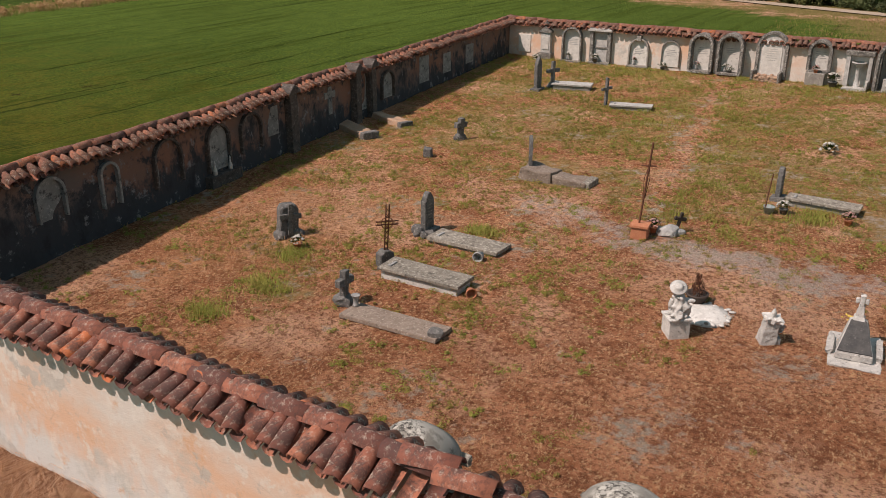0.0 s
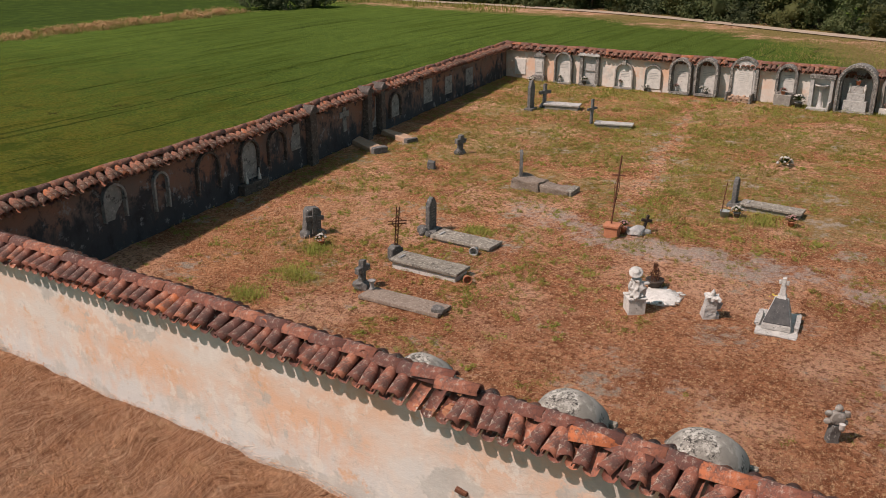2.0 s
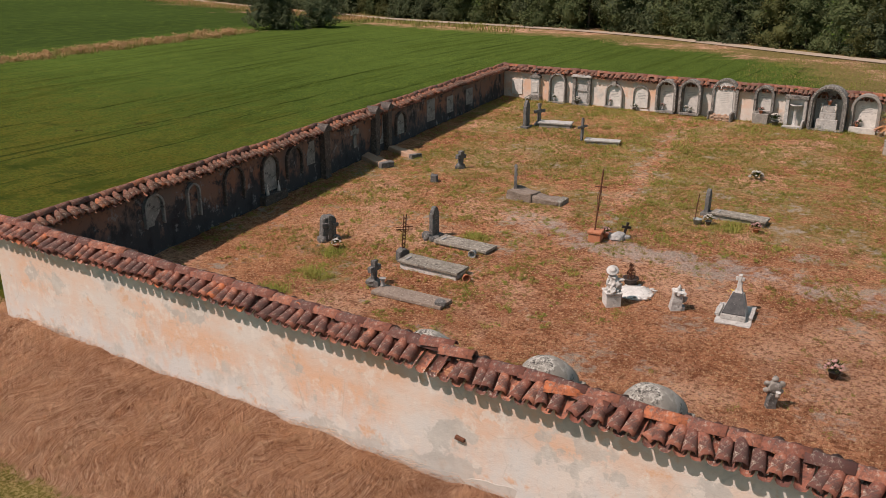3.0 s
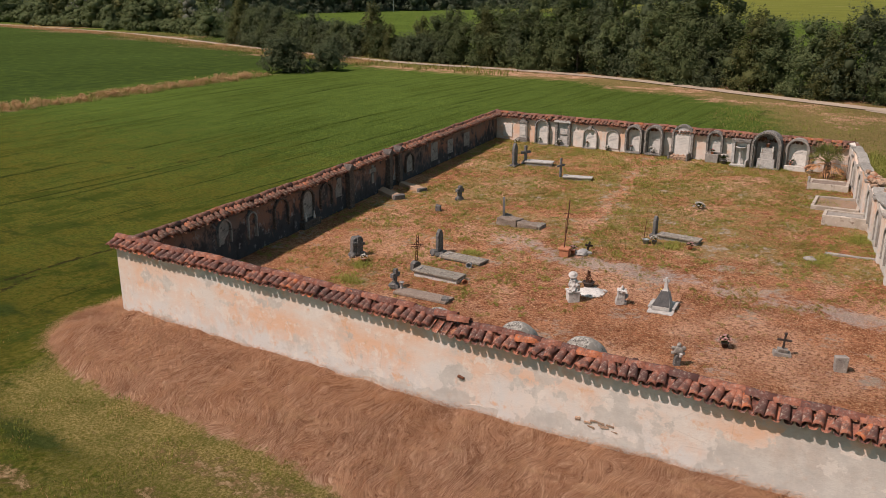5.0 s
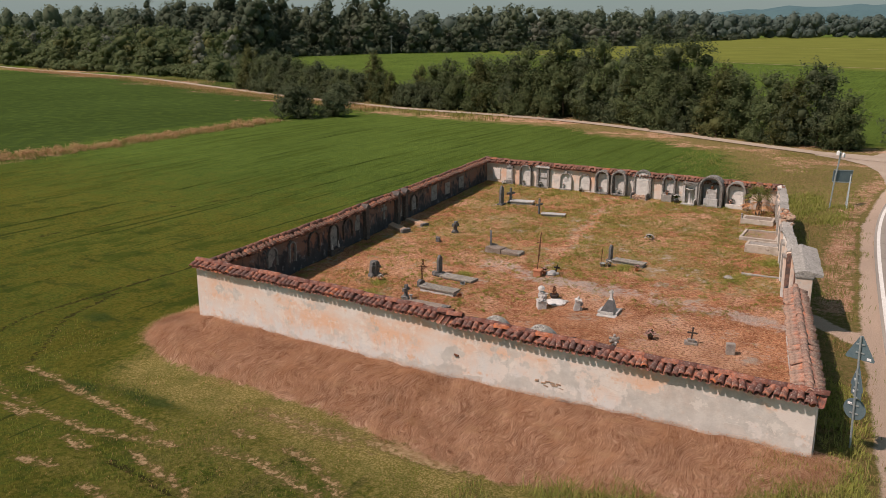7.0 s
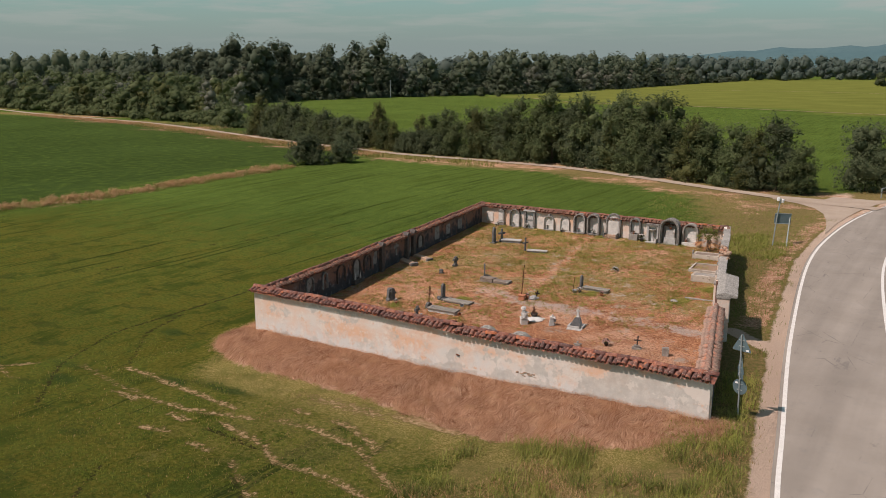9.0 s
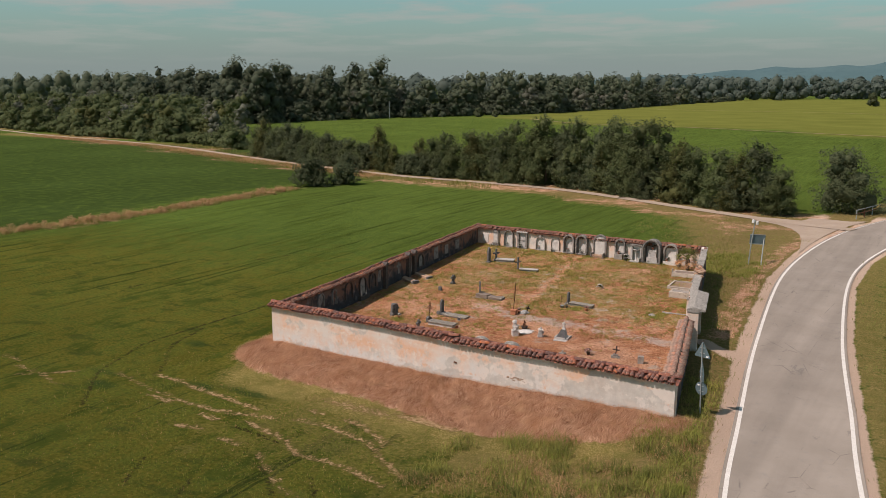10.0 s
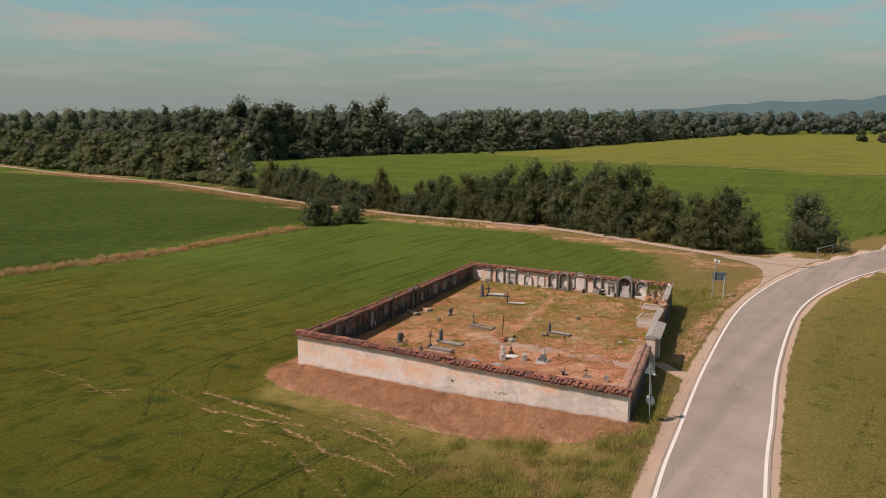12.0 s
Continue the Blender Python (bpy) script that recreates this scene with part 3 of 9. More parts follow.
def arch_outline(w, h, rise=None, n=12, z0=0.0):
    """A round-headed outline, w wide and h high."""
    rise = w / 2 if rise is None else rise
    pts = [(-w / 2, z0), (w / 2, z0)]
    for k in range(n + 1):
        a = math.pi * k / n
        pts.append((w / 2 * math.cos(a), h - rise + rise * math.sin(a)))
    return pts


def roughen(bm, amount, scale, seed=0.0):
    for v in bm.verts:
        v.co += noise.noise_vector(v.co * scale + Vector((seed, seed * 0.7, 0))) * amount


def from_arrays(name, verts, faces, material, parent=None, smooth=False):
    """A mesh from number arrays; faces all have the same number of corners."""
    verts, faces = np.asarray(verts, np.float32), np.asarray(faces, np.int32)
    me = bpy.data.meshes.new(name)
    k = faces.shape[1]
    me.vertices.add(len(verts))
    me.vertices.foreach_set("co", verts.ravel())
    me.loops.add(faces.size)
    me.loops.foreach_set("vertex_index", faces.ravel())
    me.polygons.add(len(faces))
    me.polygons.foreach_set("loop_start", np.arange(0, faces.size, k, dtype=np.int32))
    me.polygons.foreach_set("loop_total", np.full(len(faces), k, np.int32))
    me.update(calc_edges=True)
    me.materials.append(material)
    if smooth:
        for p in me.polygons:
            p.use_smooth = True
    ob = new(name, me)
    if parent is not None:
        ob.parent = parent
    return ob


# ---------------------------------------------------------------- lie of the land
def step(a, b, v):
    t = np.clip((v - a) / (b - a), 0, 1)
    return t * t * (3 - 2 * t)


NORTH_Y = 30.6


def west_x(y):
    return -0.125 * y


def east_x(y):
    return 23.5 - 0.218 * y


# left edge line of the road, by y
ROAD_Y = [-60, -30, -8, 1, 14, 32, 45, 57, 67.5, 80, 105, 150]
ROAD_L = [37.9, 32.0, 27.5, 26.0, 24.05, 22.05, 21.95, 23.1, 25.6, 29.8, 39, 56]
ROAD_YR = [-60, -30, -5, 5, 17, 32.5, 43, 54, 62, 75, 98, 140]
ROAD_R = [42.4, 36.5, 31.6, 30.0, 28.2, 26.7, 26.8, 28.4, 30.7, 35.8, 45.5, 61]


def smooth_line(ys, xs, n):
    """A gently curved line through (x, y) pairs."""
    pts = [Vector((x, y, 0)) for x, y in zip(xs, ys)]
    out = []
    for i in range(len(pts) - 1):
        p0, p1, p2, p3 = pts[max(i - 1, 0)], pts[i], pts[i + 1], pts[min(i + 2, len(pts) - 1)]
        for k in range(n):
            t = k / n
            out.append(0.5 * ((2 * p1) + (p2 - p0) * t + (2 * p0 - 5 * p1 + 4 * p2 - p3) * t * t + (3 * p1 - p0 - 3 * p2 + p3) * t ** 3))
    return out + [pts[-1]]


def road_left(y):
    return np.interp(y, ROAD_Y, ROAD_L)


def road_right(y):
    return np.interp(y, ROAD_YR, ROAD_R)


TRACK = [(24.0, 60.5), (16.9, 62.8), (6.6, 67.4), (-13.5, 76.5), (-30, 79.6), (-48, 81.3), (-83, 91), (-141, 111), (-203, 122), (-250, 134), (-420, 175)]


def track_dist(x, y):
    """Distance from the farm track's middle line."""
    best = np.full(np.shape(x), 1e9)
    for (ax, ay), (bx, by) in zip(TRACK, TRACK[1:]):
        dx, dy = bx - ax, by - ay
        t = np.clip(((x - ax) * dx + (y - ay) * dy) / (dx * dx + dy * dy), 0, 1)
        best = np.minimum(best, np.hypot(x - ax - t * dx, y - ay - t * dy))
    return best


def road_level(y):
    return 0.27 - 0.19 * step(10, 60, y)


def land(x, y):
    """Height of the ground."""
    x, y = np.asarray(x, float), np.asarray(y, float)
    xl, xr = west_x(y), east_x(y)
    inside = 0.20 + 0.022 * y + 0.12 * np.exp(-np.clip(x - xl, 0, 9) / 1.3) * step(0, 8, y)
    level = -0.62 + 0.62 * step(10, 55, y)
    r = road_level(y)
    dl = road_left(y) - x
    out = level + (r - level) * (1 - step(1.2, 7, dl))
    out = out + (0.05 - r) * step(1.0, 7.0, x - road_right(y)) * step(-200, 200, y + 400)
    dx = np.maximum(np.maximum(xl - x, 0), x - xr)
    dy = np.maximum(np.maximum(-y, 0), y - NORTH_Y)
    dw = np.hypot(dx, dy)
    u = np.clip(x / 23.7, 0, 1)
    base = 0.10 + 0.30 * step(0.45, 1, u)
    base = np.where(y > 4, np.maximum(base, 0.28), base)
    reach = 3.6 - 1.9 * step(0.5, 2.0, x - xr)
    bank = base + (out - base) * step(0, reach, dw)
    deep = np.minimum(np.minimum(x - xl, xr - x), np.minimum(y, NORTH_Y - y))
    return bank + (inside - bank) * step(0.05, 0.35, deep)


def land_z(x, y):
    return float(land(x, y))


def near_line(x, y, pts):
    best = np.full(np.shape(x), 1e9)
    for (ax, ay), (bx, by) in zip(pts, pts[1:]):
        dx, dy = bx - ax, by - ay
        t = np.clip(((x - ax) * dx + (y - ay) * dy) / (dx * dx + dy * dy), 0, 1)
        best = np.minimum(best, np.hypot(x - ax - t * dx, y - ay - t * dy))
    return best


def axis_steps(lo, hi, fine, far_lo, far_hi, grow=1.16):
    mid = list(np.arange(lo, hi + fine / 2, fine))
    up, d, v = [], fine, mid[-1]
    while v < far_hi:
        d *= grow
        v += d
        up.append(v)
    down, d, v = [], fine, mid[0]
    while v > far_lo:
        d *= grow
        v -= d
        down.append(v)
    return np.array(down[::-1] + mid + up)


HEDGE_W = [(-62, -45), (-55, 8), (-52.5, 20), (-50, 33), (-49.6, 48), (-50.5, 58)]
PALE_RUTS = [
    [(-3.0, -5.9), (-1.1, -6.0), (0.6, -6.3), (2.7, -6.5), (4.2, -6.7), (5.3, -6.8)], [(-0.8, -8.2), (1.0, -8.4)],
    [(1.8, -8.0), (4.0, -7.9), (6.7, -7.2)], [(3.4, -8.7), (4.6, -8.8)], [(6.0, -8.2), (7.2, -8.5), (8.9, -8.8), (10.2, -9.7), (12.6, -9.6), (15.1, -10.1)],
    [(7.7, -6.8), (9.4, -6.6), (10.6, -6.9), (12.2, -7.1), (13.2, -7.9), (15.3, -9.2)], [(7.6, -5.6), (8.3, -5.6)],
    [(9.6, -5.6), (10.8, -5.8), (12.0, -6.3), (13.0, -7.0)], [(3.3, -10.2), (4.8, -9.9)], [(6.3, -10.2), (7.4, -10.2)],
]
FAINT_RUTS = [
    [(-10.8, -9.0), (-8.7, -9.1), (-6.3, -9.6)], [(-16.0, -8.4), (-11.7, -8.3)], [(-5.0, -6.8), (-1.6, -7.6), (2.2, -8.0)],
    [(-9.5, -9.8), (-7.8, -8.6), (-7.2, -7.8)], [(8.9, -10.6), (11.9, -12.4), (14.6, -13.4)],
]
DARK_CRACKS = [
    [(-2.5, -10.9), (-6.0, -7.4), (-8.1, -2.7), (-8.2, 2.5), (-8.1, 8.7)], [(-3.1, -5.6), (-6.5, -1.8), (-7.7, 1.9)], [(12.8, -14.6), (11.9, -12.9), (8.9, -10.6)],
    [(14.2, -13.0), (12.3, -11.1)], [(9.7, -16.4), (8.2, -13.6)], [(6.4, -15.4), (5.0, -13.3)], [(-21.2, 6.5), (-21.6, 15.8), (-18.3, 23.8)], [(5.9, -8.9), (7.3, -9.0), (8.8, -9.2)],
]
PALE_LINE = [(80, 215), (16, 246), (-12, 256), (-54, 274), (-101, 282), (-140, 318)]


def hay_reach(x):
    """How far the hay bank runs out from the south wall."""
    return np.interp(x, [-3, -2.3, -1.3, 1.2, 4.5, 7, 9.5, 12, 14.3, 16, 18.3, 21.4, 23.5, 25], [0.3, 1.7, 2.3, 2.85, 3.1, 3.0, 3.2, 3.55, 3.8, 3.95, 3.2, 2.5, 1.8, 0.7])


def build_land():
    xs = axis_steps(-14, 34, 0.20, -4600, 4600)
    ys = axis_steps(-18, 32, 0.20, -2600, 4700)
    X, Y = np.meshgrid(xs, ys)
    Z = land(X, Y)
    rough = np.array([noise.noise(Vector((x * 0.55, y * 0.55, 0))) for x, y in zip(X.ravel(), Y.ravel())]).reshape(X.shape)
    lumps = np.array([noise.noise(Vector((x * 1.9, y * 1.9, 4))) for x, y in zip(X.ravel(), Y.ravel())]).reshape(X.shape)
    on_road = step(-1.2, 0.3, X - road_left(Y)) * (1 - step(-0.3, 1.2, X - road_right(Y)))
    level_out = np.minimum(step(2.2, 4.0, track_dist(X, Y)), step(7.5, 10.5, np.hypot(X - 20.5, Y - 58)))
    Z = Z + (0.035 * rough + 0.03 * lumps) * (1 - on_road) * level_out
    Z = Z - 0.05 * on_road
    pale = np.min([near_line(X, Y, r) for r in PALE_RUTS], 0)
    faint = np.min([near_line(X, Y, r) for r in FAINT_RUTS], 0)
    crack = np.min([near_line(X, Y, r) for r in DARK_CRACKS], 0)
    Z = Z - 0.06 * step(0.4, 0.0, np.minimum(pale, faint)) - 0.05 * step(0.35, 0.0, crack)
    # a broad fall of the verge beside the carriageway
    deep = np.minimum(np.minimum(X - west_x(Y), east_x(Y) - X), np.minimum(Y, NORTH_Y - Y))
    soil = step(0.1, 0.3, deep)
    dw = np.hypot(np.maximum(np.maximum(west_x(Y) - X, 0), X - east_x(Y)), np.maximum(np.maximum(-Y, 0), Y - NORTH_Y))
    south = hay_reach(X)
    straw = np.where((Y < 0.5) & (X > -2.6) & (X < 25), step(0.7, -0.7, dw - south), 0)
    # the bank is heaped and combed into swathes
    heap = np.where((Y < 0.0) & (X > -2.8) & (X < 25), step(0.1, -0.9, dw - south), 0)
    waves = np.array([noise.noise(Vector((x * 0.8 + y * 0.5, y * 1.5 - x * 0.5, 8))) + 0.5 * noise.noise(Vector((x * 2.2, y * 2.6, 9))) for x, y in zip(X.ravel(), Y.ravel())]).reshape(X.shape)
    Z = Z + heap * (0.10 + 0.10 * waves)
    straw = np.maximum(straw, np.where((Y >= 0) & (X < 0), step(1.2, 0.3, dw) * step(3, 0, Y), 0))
    hedge = near_line(X, Y, HEDGE_W)
    trk = track_dist(X, Y)
    straw = np.maximum(straw, 0.44 * step(3.0, 1.2, hedge) * step(14, 2, np.abs(hedge)))
    side = step(8.5, 4.5, trk)
    verge = np.maximum(side, step(9, 5, road_left(Y) - X) * step(-30, 5, Y) * (road_left(Y) > X))
    verge = np.maximum(verge, step(0.3, 0.8, X - road_right(Y)) * step(4.5, 1.0, X - road_right(Y)) * 0.66)
    dl = road_left(Y) - X
    straw = np.maximum(straw, 0.56 * step(0.9, 1.4, dl) * step(4.2, 2.0, dl) * step(8, 16, Y) * step(64, 50, Y))
    straw = np.maximum(straw, 0.55 * np.exp(-((X - 13.2) / 3.4) ** 2 - ((Y - 53.8) / 3.6) ** 2))
    verge = np.maximum(verge, np.where((Y > 30) & (Y < 68), step(-2, 7, X - (4.5 - 0.35 * (Y - 57))) * (X < road_left(Y)) * 0.9, 0))
    verge = np.maximum(verge, np.where((X > 16) & (Y < 4) & (X < road_left(Y)), step(-13, -3, Y), 0))
    straw = np.maximum(straw, np.where(X > -25, 0.54, 0.58) * np.where(side > 0.2, step(3.6, 1.6, np.abs(trk - 4.4)), 0))
    thin = np.where(Y < 0, np.maximum(0.50 * step(-17, -4, Y) * step(-4, 8, X), 0.92 * step(4.2, 0.6, dw - south) * step(-2.5, 2, X)) * step(30, 18, X), 0)
    thin = np.maximum(thin, np.where(X > road_right(Y), 0.54 * step(-0.3, 0.3, X - road_right(Y)) * step(16, 5, X - road_right(Y)), 0))
    lush = np.where((X < 6) | (Y < -2), np.maximum(step(16, 4, dw) * step(20, 8, Y) * 0.8, 0.68 * step(38, 8, Y) * step(-54, -46, X)), 0) + np.where(X > road_right(Y) + 3, 0.55, 0)
    dark = np.zeros_like(X)
    for cx, cy, rx, ry in ((3.4, -5.5, 2.4, 0.55), (0.4, -6.0, 1.2, 0.5), (-5.5, -1.0, 1.3, 0.7), (-6.0, -7.2, 1.4, 0.6), (-4.0, -8.6, 1.4, 0.6)):
        dark = np.maximum(dark, np.exp(-((X - cx) / rx) ** 2 - ((Y - cy) / ry) ** 2))
    dark = np.maximum(dark * 0.75, np.where(X < -51, 0.64, 0) * (Y < 120))
    bare = np.maximum(0.53 * step(0.50, 0.0, pale), 0.44 * step(0.50, 0.0, faint))
    bare = np.maximum(bare, 0.85 * np.exp(-((X - 13.4) / 2.2) ** 2 - ((Y + 3.9 + 0.06 * (X - 13.4)) / 0.5) ** 2))
    bare = np.maximum(bare, 0.50 * np.exp(-((X - 9.5) / 4.5) ** 2 - ((Y + 4.2) / 0.7) ** 2))
    crack = 0.62 * step(0.40, 0.0, crack)
    shoulder = step(1.35, 0.6, road_left(Y) - X) * (road_left(Y) > X - 1) * step(-70, -50, Y) * step(150, 90, Y)
    shoulder = np.maximum(shoulder, step(0.9, 0.3, X - road_right(Y)) * (X > road_right(Y) - 1) * step(150, 90, Y))
    shoulder = np.maximum(shoulder, 0.8 * step(0.9, 0.35, near_line(X, Y, [(24.2, 10.2), (21.6, 12.3)])))
    shoulder = np.maximum(shoulder, 0.9 * np.exp(-((X - 19.6) / 1.5) ** 2 - ((Y - 67) / 4.0) ** 2))
    far_side = np.array(PALE_LINE)
    order = np.argsort(far_side[:, 0])
    limit = np.interp(X, far_side[order, 0], far_side[order, 1])
    yellow = step(-6, 6, Y - limit) * step(-175, -120, X + 0.05 * Y) * step(900, 500, Y - 300)
    # inside the walls
    weed = 0.12 + 0.42 * step(8, 17, Y) * step(-1, 3, X - west_x(Y))
    weed = np.maximum(weed, 0.62 * np.exp(-(((X - (10.6 - 0.20 * (Y - 14))) / 0.8) ** 2)) * step(14, 18, Y))
    weed = np.maximum(weed, 0.60 * np.exp(-(((X - (6.9 - 0.16 * (Y - 20))) / 0.9) ** 2)) * step(16, 20, Y))
    weed = np.maximum(weed, 0.5 * step(22, 28, Y))
    for cx, cy, r in ((5.0, 5.6, 0.75), (3.8, 7.2, 0.7), (12.6, 14.6, 0.9), (18.6, 18.6, 1.2), (17.6, 15.4, 1.0), (15, 24, 1.3), (6.6, 10.2, 0.7), (6.4, 13.8, 1.0)):
        weed = np.maximum(weed, 0.60 * np.exp(-((X - cx) ** 2 + (Y - cy) ** 2) / r ** 2))
    path_x = 8.6 - 0.16 * (Y - 18)
    weed = weed * (1 - 0.5 * np.exp(-(((X - path_x) / 0.6) ** 2)) * step(12, 15, Y))
    weed = weed * (1 - 0.75 * step(12.5, 16.5, X) * step(9, 5, Y))
    gravel_line = [(6.8, 12.7), (9.2, 11.6), (11.5, 11.2), (14.5, 11.4), (17.0, 10.9), (21.0, 10.4)]
    gravel = 0.60 * step(1.25, 0.15, near_line(X, Y, gravel_line))
    gravel = np.maximum(gravel, 0.55 * np.exp(-((X - 14.6) / 1.2) ** 2 - ((Y - 13.2) / 0.6) ** 2))
    gravel = np.maximum(gravel, 0.14 * np.exp(-((X - path_x) / 0.4) ** 2) * step(13, 15, Y) * step(24, 18, Y))
    tan = 0.62 * np.exp(-(((X - 2.6) / 2.6) ** 2 + ((Y - 7.6) / 3.6) ** 2)) + 0.32 * step(9, 12, Y) * step(9, 2, X)
    ny, nx = X.shape
    idx = np.arange(nx * ny).reshape(ny, nx)
    faces = np.stack([idx[:-1, :-1], idx[:-1, 1:], idx[1:, 1:], idx[1:, :-1]], -1).reshape(-1, 4)
    ob = from_arrays("ground", np.stack([X, Y, Z], -1).reshape(-1, 3), faces, M_LAND, smooth=True)
    for name, v in dict(soil=soil, straw=straw, verge=verge, thin=thin, lush=lush, deep=dark, bare=bare, yellow=yellow, weed=weed, gravel=gravel, tan=tan, crack=crack, shoulder=shoulder).items():
        at = ob.data.attributes.new(name, "FLOAT", "POINT")
        at.data.foreach_set("value", np.asarray(v, np.float32).ravel())
    return tagged(ob, "flat farmland with green crops, dry banks and bare cemetery soil", "ground", kind="structure")


build_land()


# ---------------------------------------------------------------- road and track
def ribbon(name, left, right, z_of, material, lift, cols=8):
    verts, faces = [], []
    for a, b in zip(left, right):
        for k in range(cols + 1):
            p = a.lerp(b, k / cols)
            verts.append((p.x, p.y, z_of(p.x, p.y) + lift))
    for i in range(len(left) - 1):
        for k in range(cols):
            q = i * (cols + 1) + k
            faces.append((q, q + 1, q + cols + 2, q + cols + 1))
    return from_arrays(name, verts, faces, material)


def offset_line(pts, d):
    out = []
    for i, p in enumerate(pts):
        t = (pts[min(i + 1, len(pts) - 1)] - pts[max(i - 1, 0)]).normalized()
        out.append(p + Vector((t.y, -t.x, 0)) * d)
    return out


EDGE_L = smooth_line(ROAD_Y, ROAD_L, 10)
EDGE_R = smooth_line(ROAD_YR, ROAD_R, 10)


def road_z(x, y):
    return float(road_level(np.array(y)))


road = ribbon("road", offset_line(EDGE_L, -0.22), offset_line(EDGE_R, 0.22), road_z, M_ASPHALT, 0.012)
tagged(road, "sun-bleached grey asphalt country road curving past the wall", "road", kind="structure")


def paint_line(name, pts, w, lo, hi, dash=None):
    verts, faces = [], []
    side = offset_line(pts, w / 2), offset_line(pts, -w / 2)
    for i in range(len(pts) - 1):
        if not (lo <= pts[i].y <= hi):
            continue
        runs = [(0.0, 1.0)] if dash is None else [(k / dash, (k + 0.55) / dash) for k in range(dash)]
        for t0, t1 in runs:
            q = len(verts)
            for t in (t0, t1):
                for s in side:
                    p = s[i].lerp(s[i + 1], t)
                    verts.append((p.x, p.y, road_z(p.x, p.y) + 0.017))
            faces.append((q, q + 1, q + 3, q + 2))
    ob = from_arrays(name, verts, faces, M_WHITEPAINT)
    return tagged(ob, "worn white edge line painted on the asphalt", "road marking", "edge lines", "structure")


paint_line("road_marking", EDGE_L, 0.17, -70, 56)
paint_line("road_marking", EDGE_L, 0.17, 56, 70, 2)
paint_line("road_marking", EDGE_L, 0.17, 70, 160)
paint_line("road_marking", EDGE_R, 0.17, -70, 160)

track_pts = smooth_line([p[1] for p in TRACK], [p[0] for p in TRACK], 8)
track_ob = ribbon("track", offset_line(track_pts, 0.95), offset_line(track_pts, -0.95), lambda x, y: land_z(x, y), M_GRAVEL, 0.07, 4)
tagged(track_ob, "pale gravel farm track between field and hedgerow", "track", kind="structure")
for strip in ([Vector((x, y, 0)) for x, y in PALE_LINE], [Vector((x, y, 0)) for x, y in ((-137, 498), (-50, 488), (0, 466), (120, 420))]):
    fine_strip = []
    for p, q in zip(strip, strip[1:]):
        fine_strip += [p.lerp(q, k / 12) + Vector((0, 1.1 * noise.noise(Vector((p.x + k, q.y, 3))), 0)) for k in range(12)]
    ob = ribbon("field_path", offset_line(fine_strip, 0.8), offset_line(fine_strip, -0.8), lambda x, y: land_z(x, y), M_PATH, 0.12, 2)
    tagged(ob, "pale bare strip between two far fields", "path", kind="structure")
apron = bmesh.new()
av = [apron.verts.new((x, y, land_z(x, y) + 0.036)) for x, y in ((13.5, 65.4), (13.6, 62.7), (16.4, 60.9), (18.4, 58.4), (19.7, 55.0), (20.5, 51.0), (21.1, 46.5), (21.36, 44.0), (21.55, 50.0), (21.95, 55.0), (22.45, 59.0), (23.4, 63.5), (24.7, 67.6), (23.0, 66.6), (20.9, 65.6), (19.9, 67.4), (18.9, 67.2), (18.3, 65.0))]
apron.faces.new(av)
bmesh.ops.triangulate(apron, faces=apron.faces[:])
tagged(finish("track_mouth", apron, M_GRAVEL), "gravel apron where the farm track meets the road", "track", kind="structure")


# ---------------------------------------------------------------- walls with tiled coping
def tile_mesh(name, length, r0, r1, seg, thick, seed, material):
    """One half-round clay tile, wide end at y = 0."""
    rng = random.Random(seed)
    bm = bmesh.new()
    rows = []
    for y, r in ((0.0, r0), (length, r1)):
        for rr in (r, r - thick):
            ring = []
            for k in range(seg + 1):
                a = math.pi * k / seg
                ring.append(bm.verts.new((rr * math.cos(a), y + rng.uniform(-0.006, 0.006), rr * math.sin(a) * 0.92 + rng.uniform(-0.002, 0.002))))
            rows.append(ring)
    o0, i0, o1, i1 = rows
    for k in range(seg):
        bm.faces.new((o0[k], o1[k], o1[k + 1], o0[k + 1]))
        bm.faces.new((i0[k + 1], i1[k + 1], i1[k], i0[k]))
        bm.faces.new((o0[k + 1], i0[k + 1], i0[k], o0[k]))
        bm.faces.new((o1[k], i1[k], i1[k + 1], o1[k + 1]))
    me = bpy.data.meshes.new(name)
    bm.to_mesh(me)
    bm.free()
    me.materials.append(material)
    for p in me.polygons:
        p.use_smooth = abs(p.normal.y) < 0.5
    return me


COVER = [tile_mesh("roof_tile", 0.52, 0.100, 0.080, 6, 0.016, s, M_TILE) for s in range(5)]
RIDGE = [tile_mesh("ridge_tile", 0.58, 0.125, 0.108, 7, 0.018, s, M_TILE) for s in range(10, 14)]
COVER_OLD = [tile_mesh("roof_tile", 0.47, 0.100, 0.080, 6, 0.016, s, M_TILE_OLD) for s in range(5)]
COVER_DUSTY = [tile_mesh("roof_tile", 0.47, 0.100, 0.080, 6, 0.016, s, M_TILE_DUSTY) for s in range(5)]
RIDGE_DUSTY = [tile_mesh("ridge_tile", 0.58, 0.125, 0.108, 7, 0.018, s, M_TILE_DUSTY) for s in range(10, 14)]
RIDGE_OLD = [tile_mesh("ridge_tile", 0.58, 0.125, 0.108, 7, 0.018, s, M_TILE_OLD) for s in range(10, 14)]
HALF, EAVE, RISE = 0.20, 0.20, 0.17


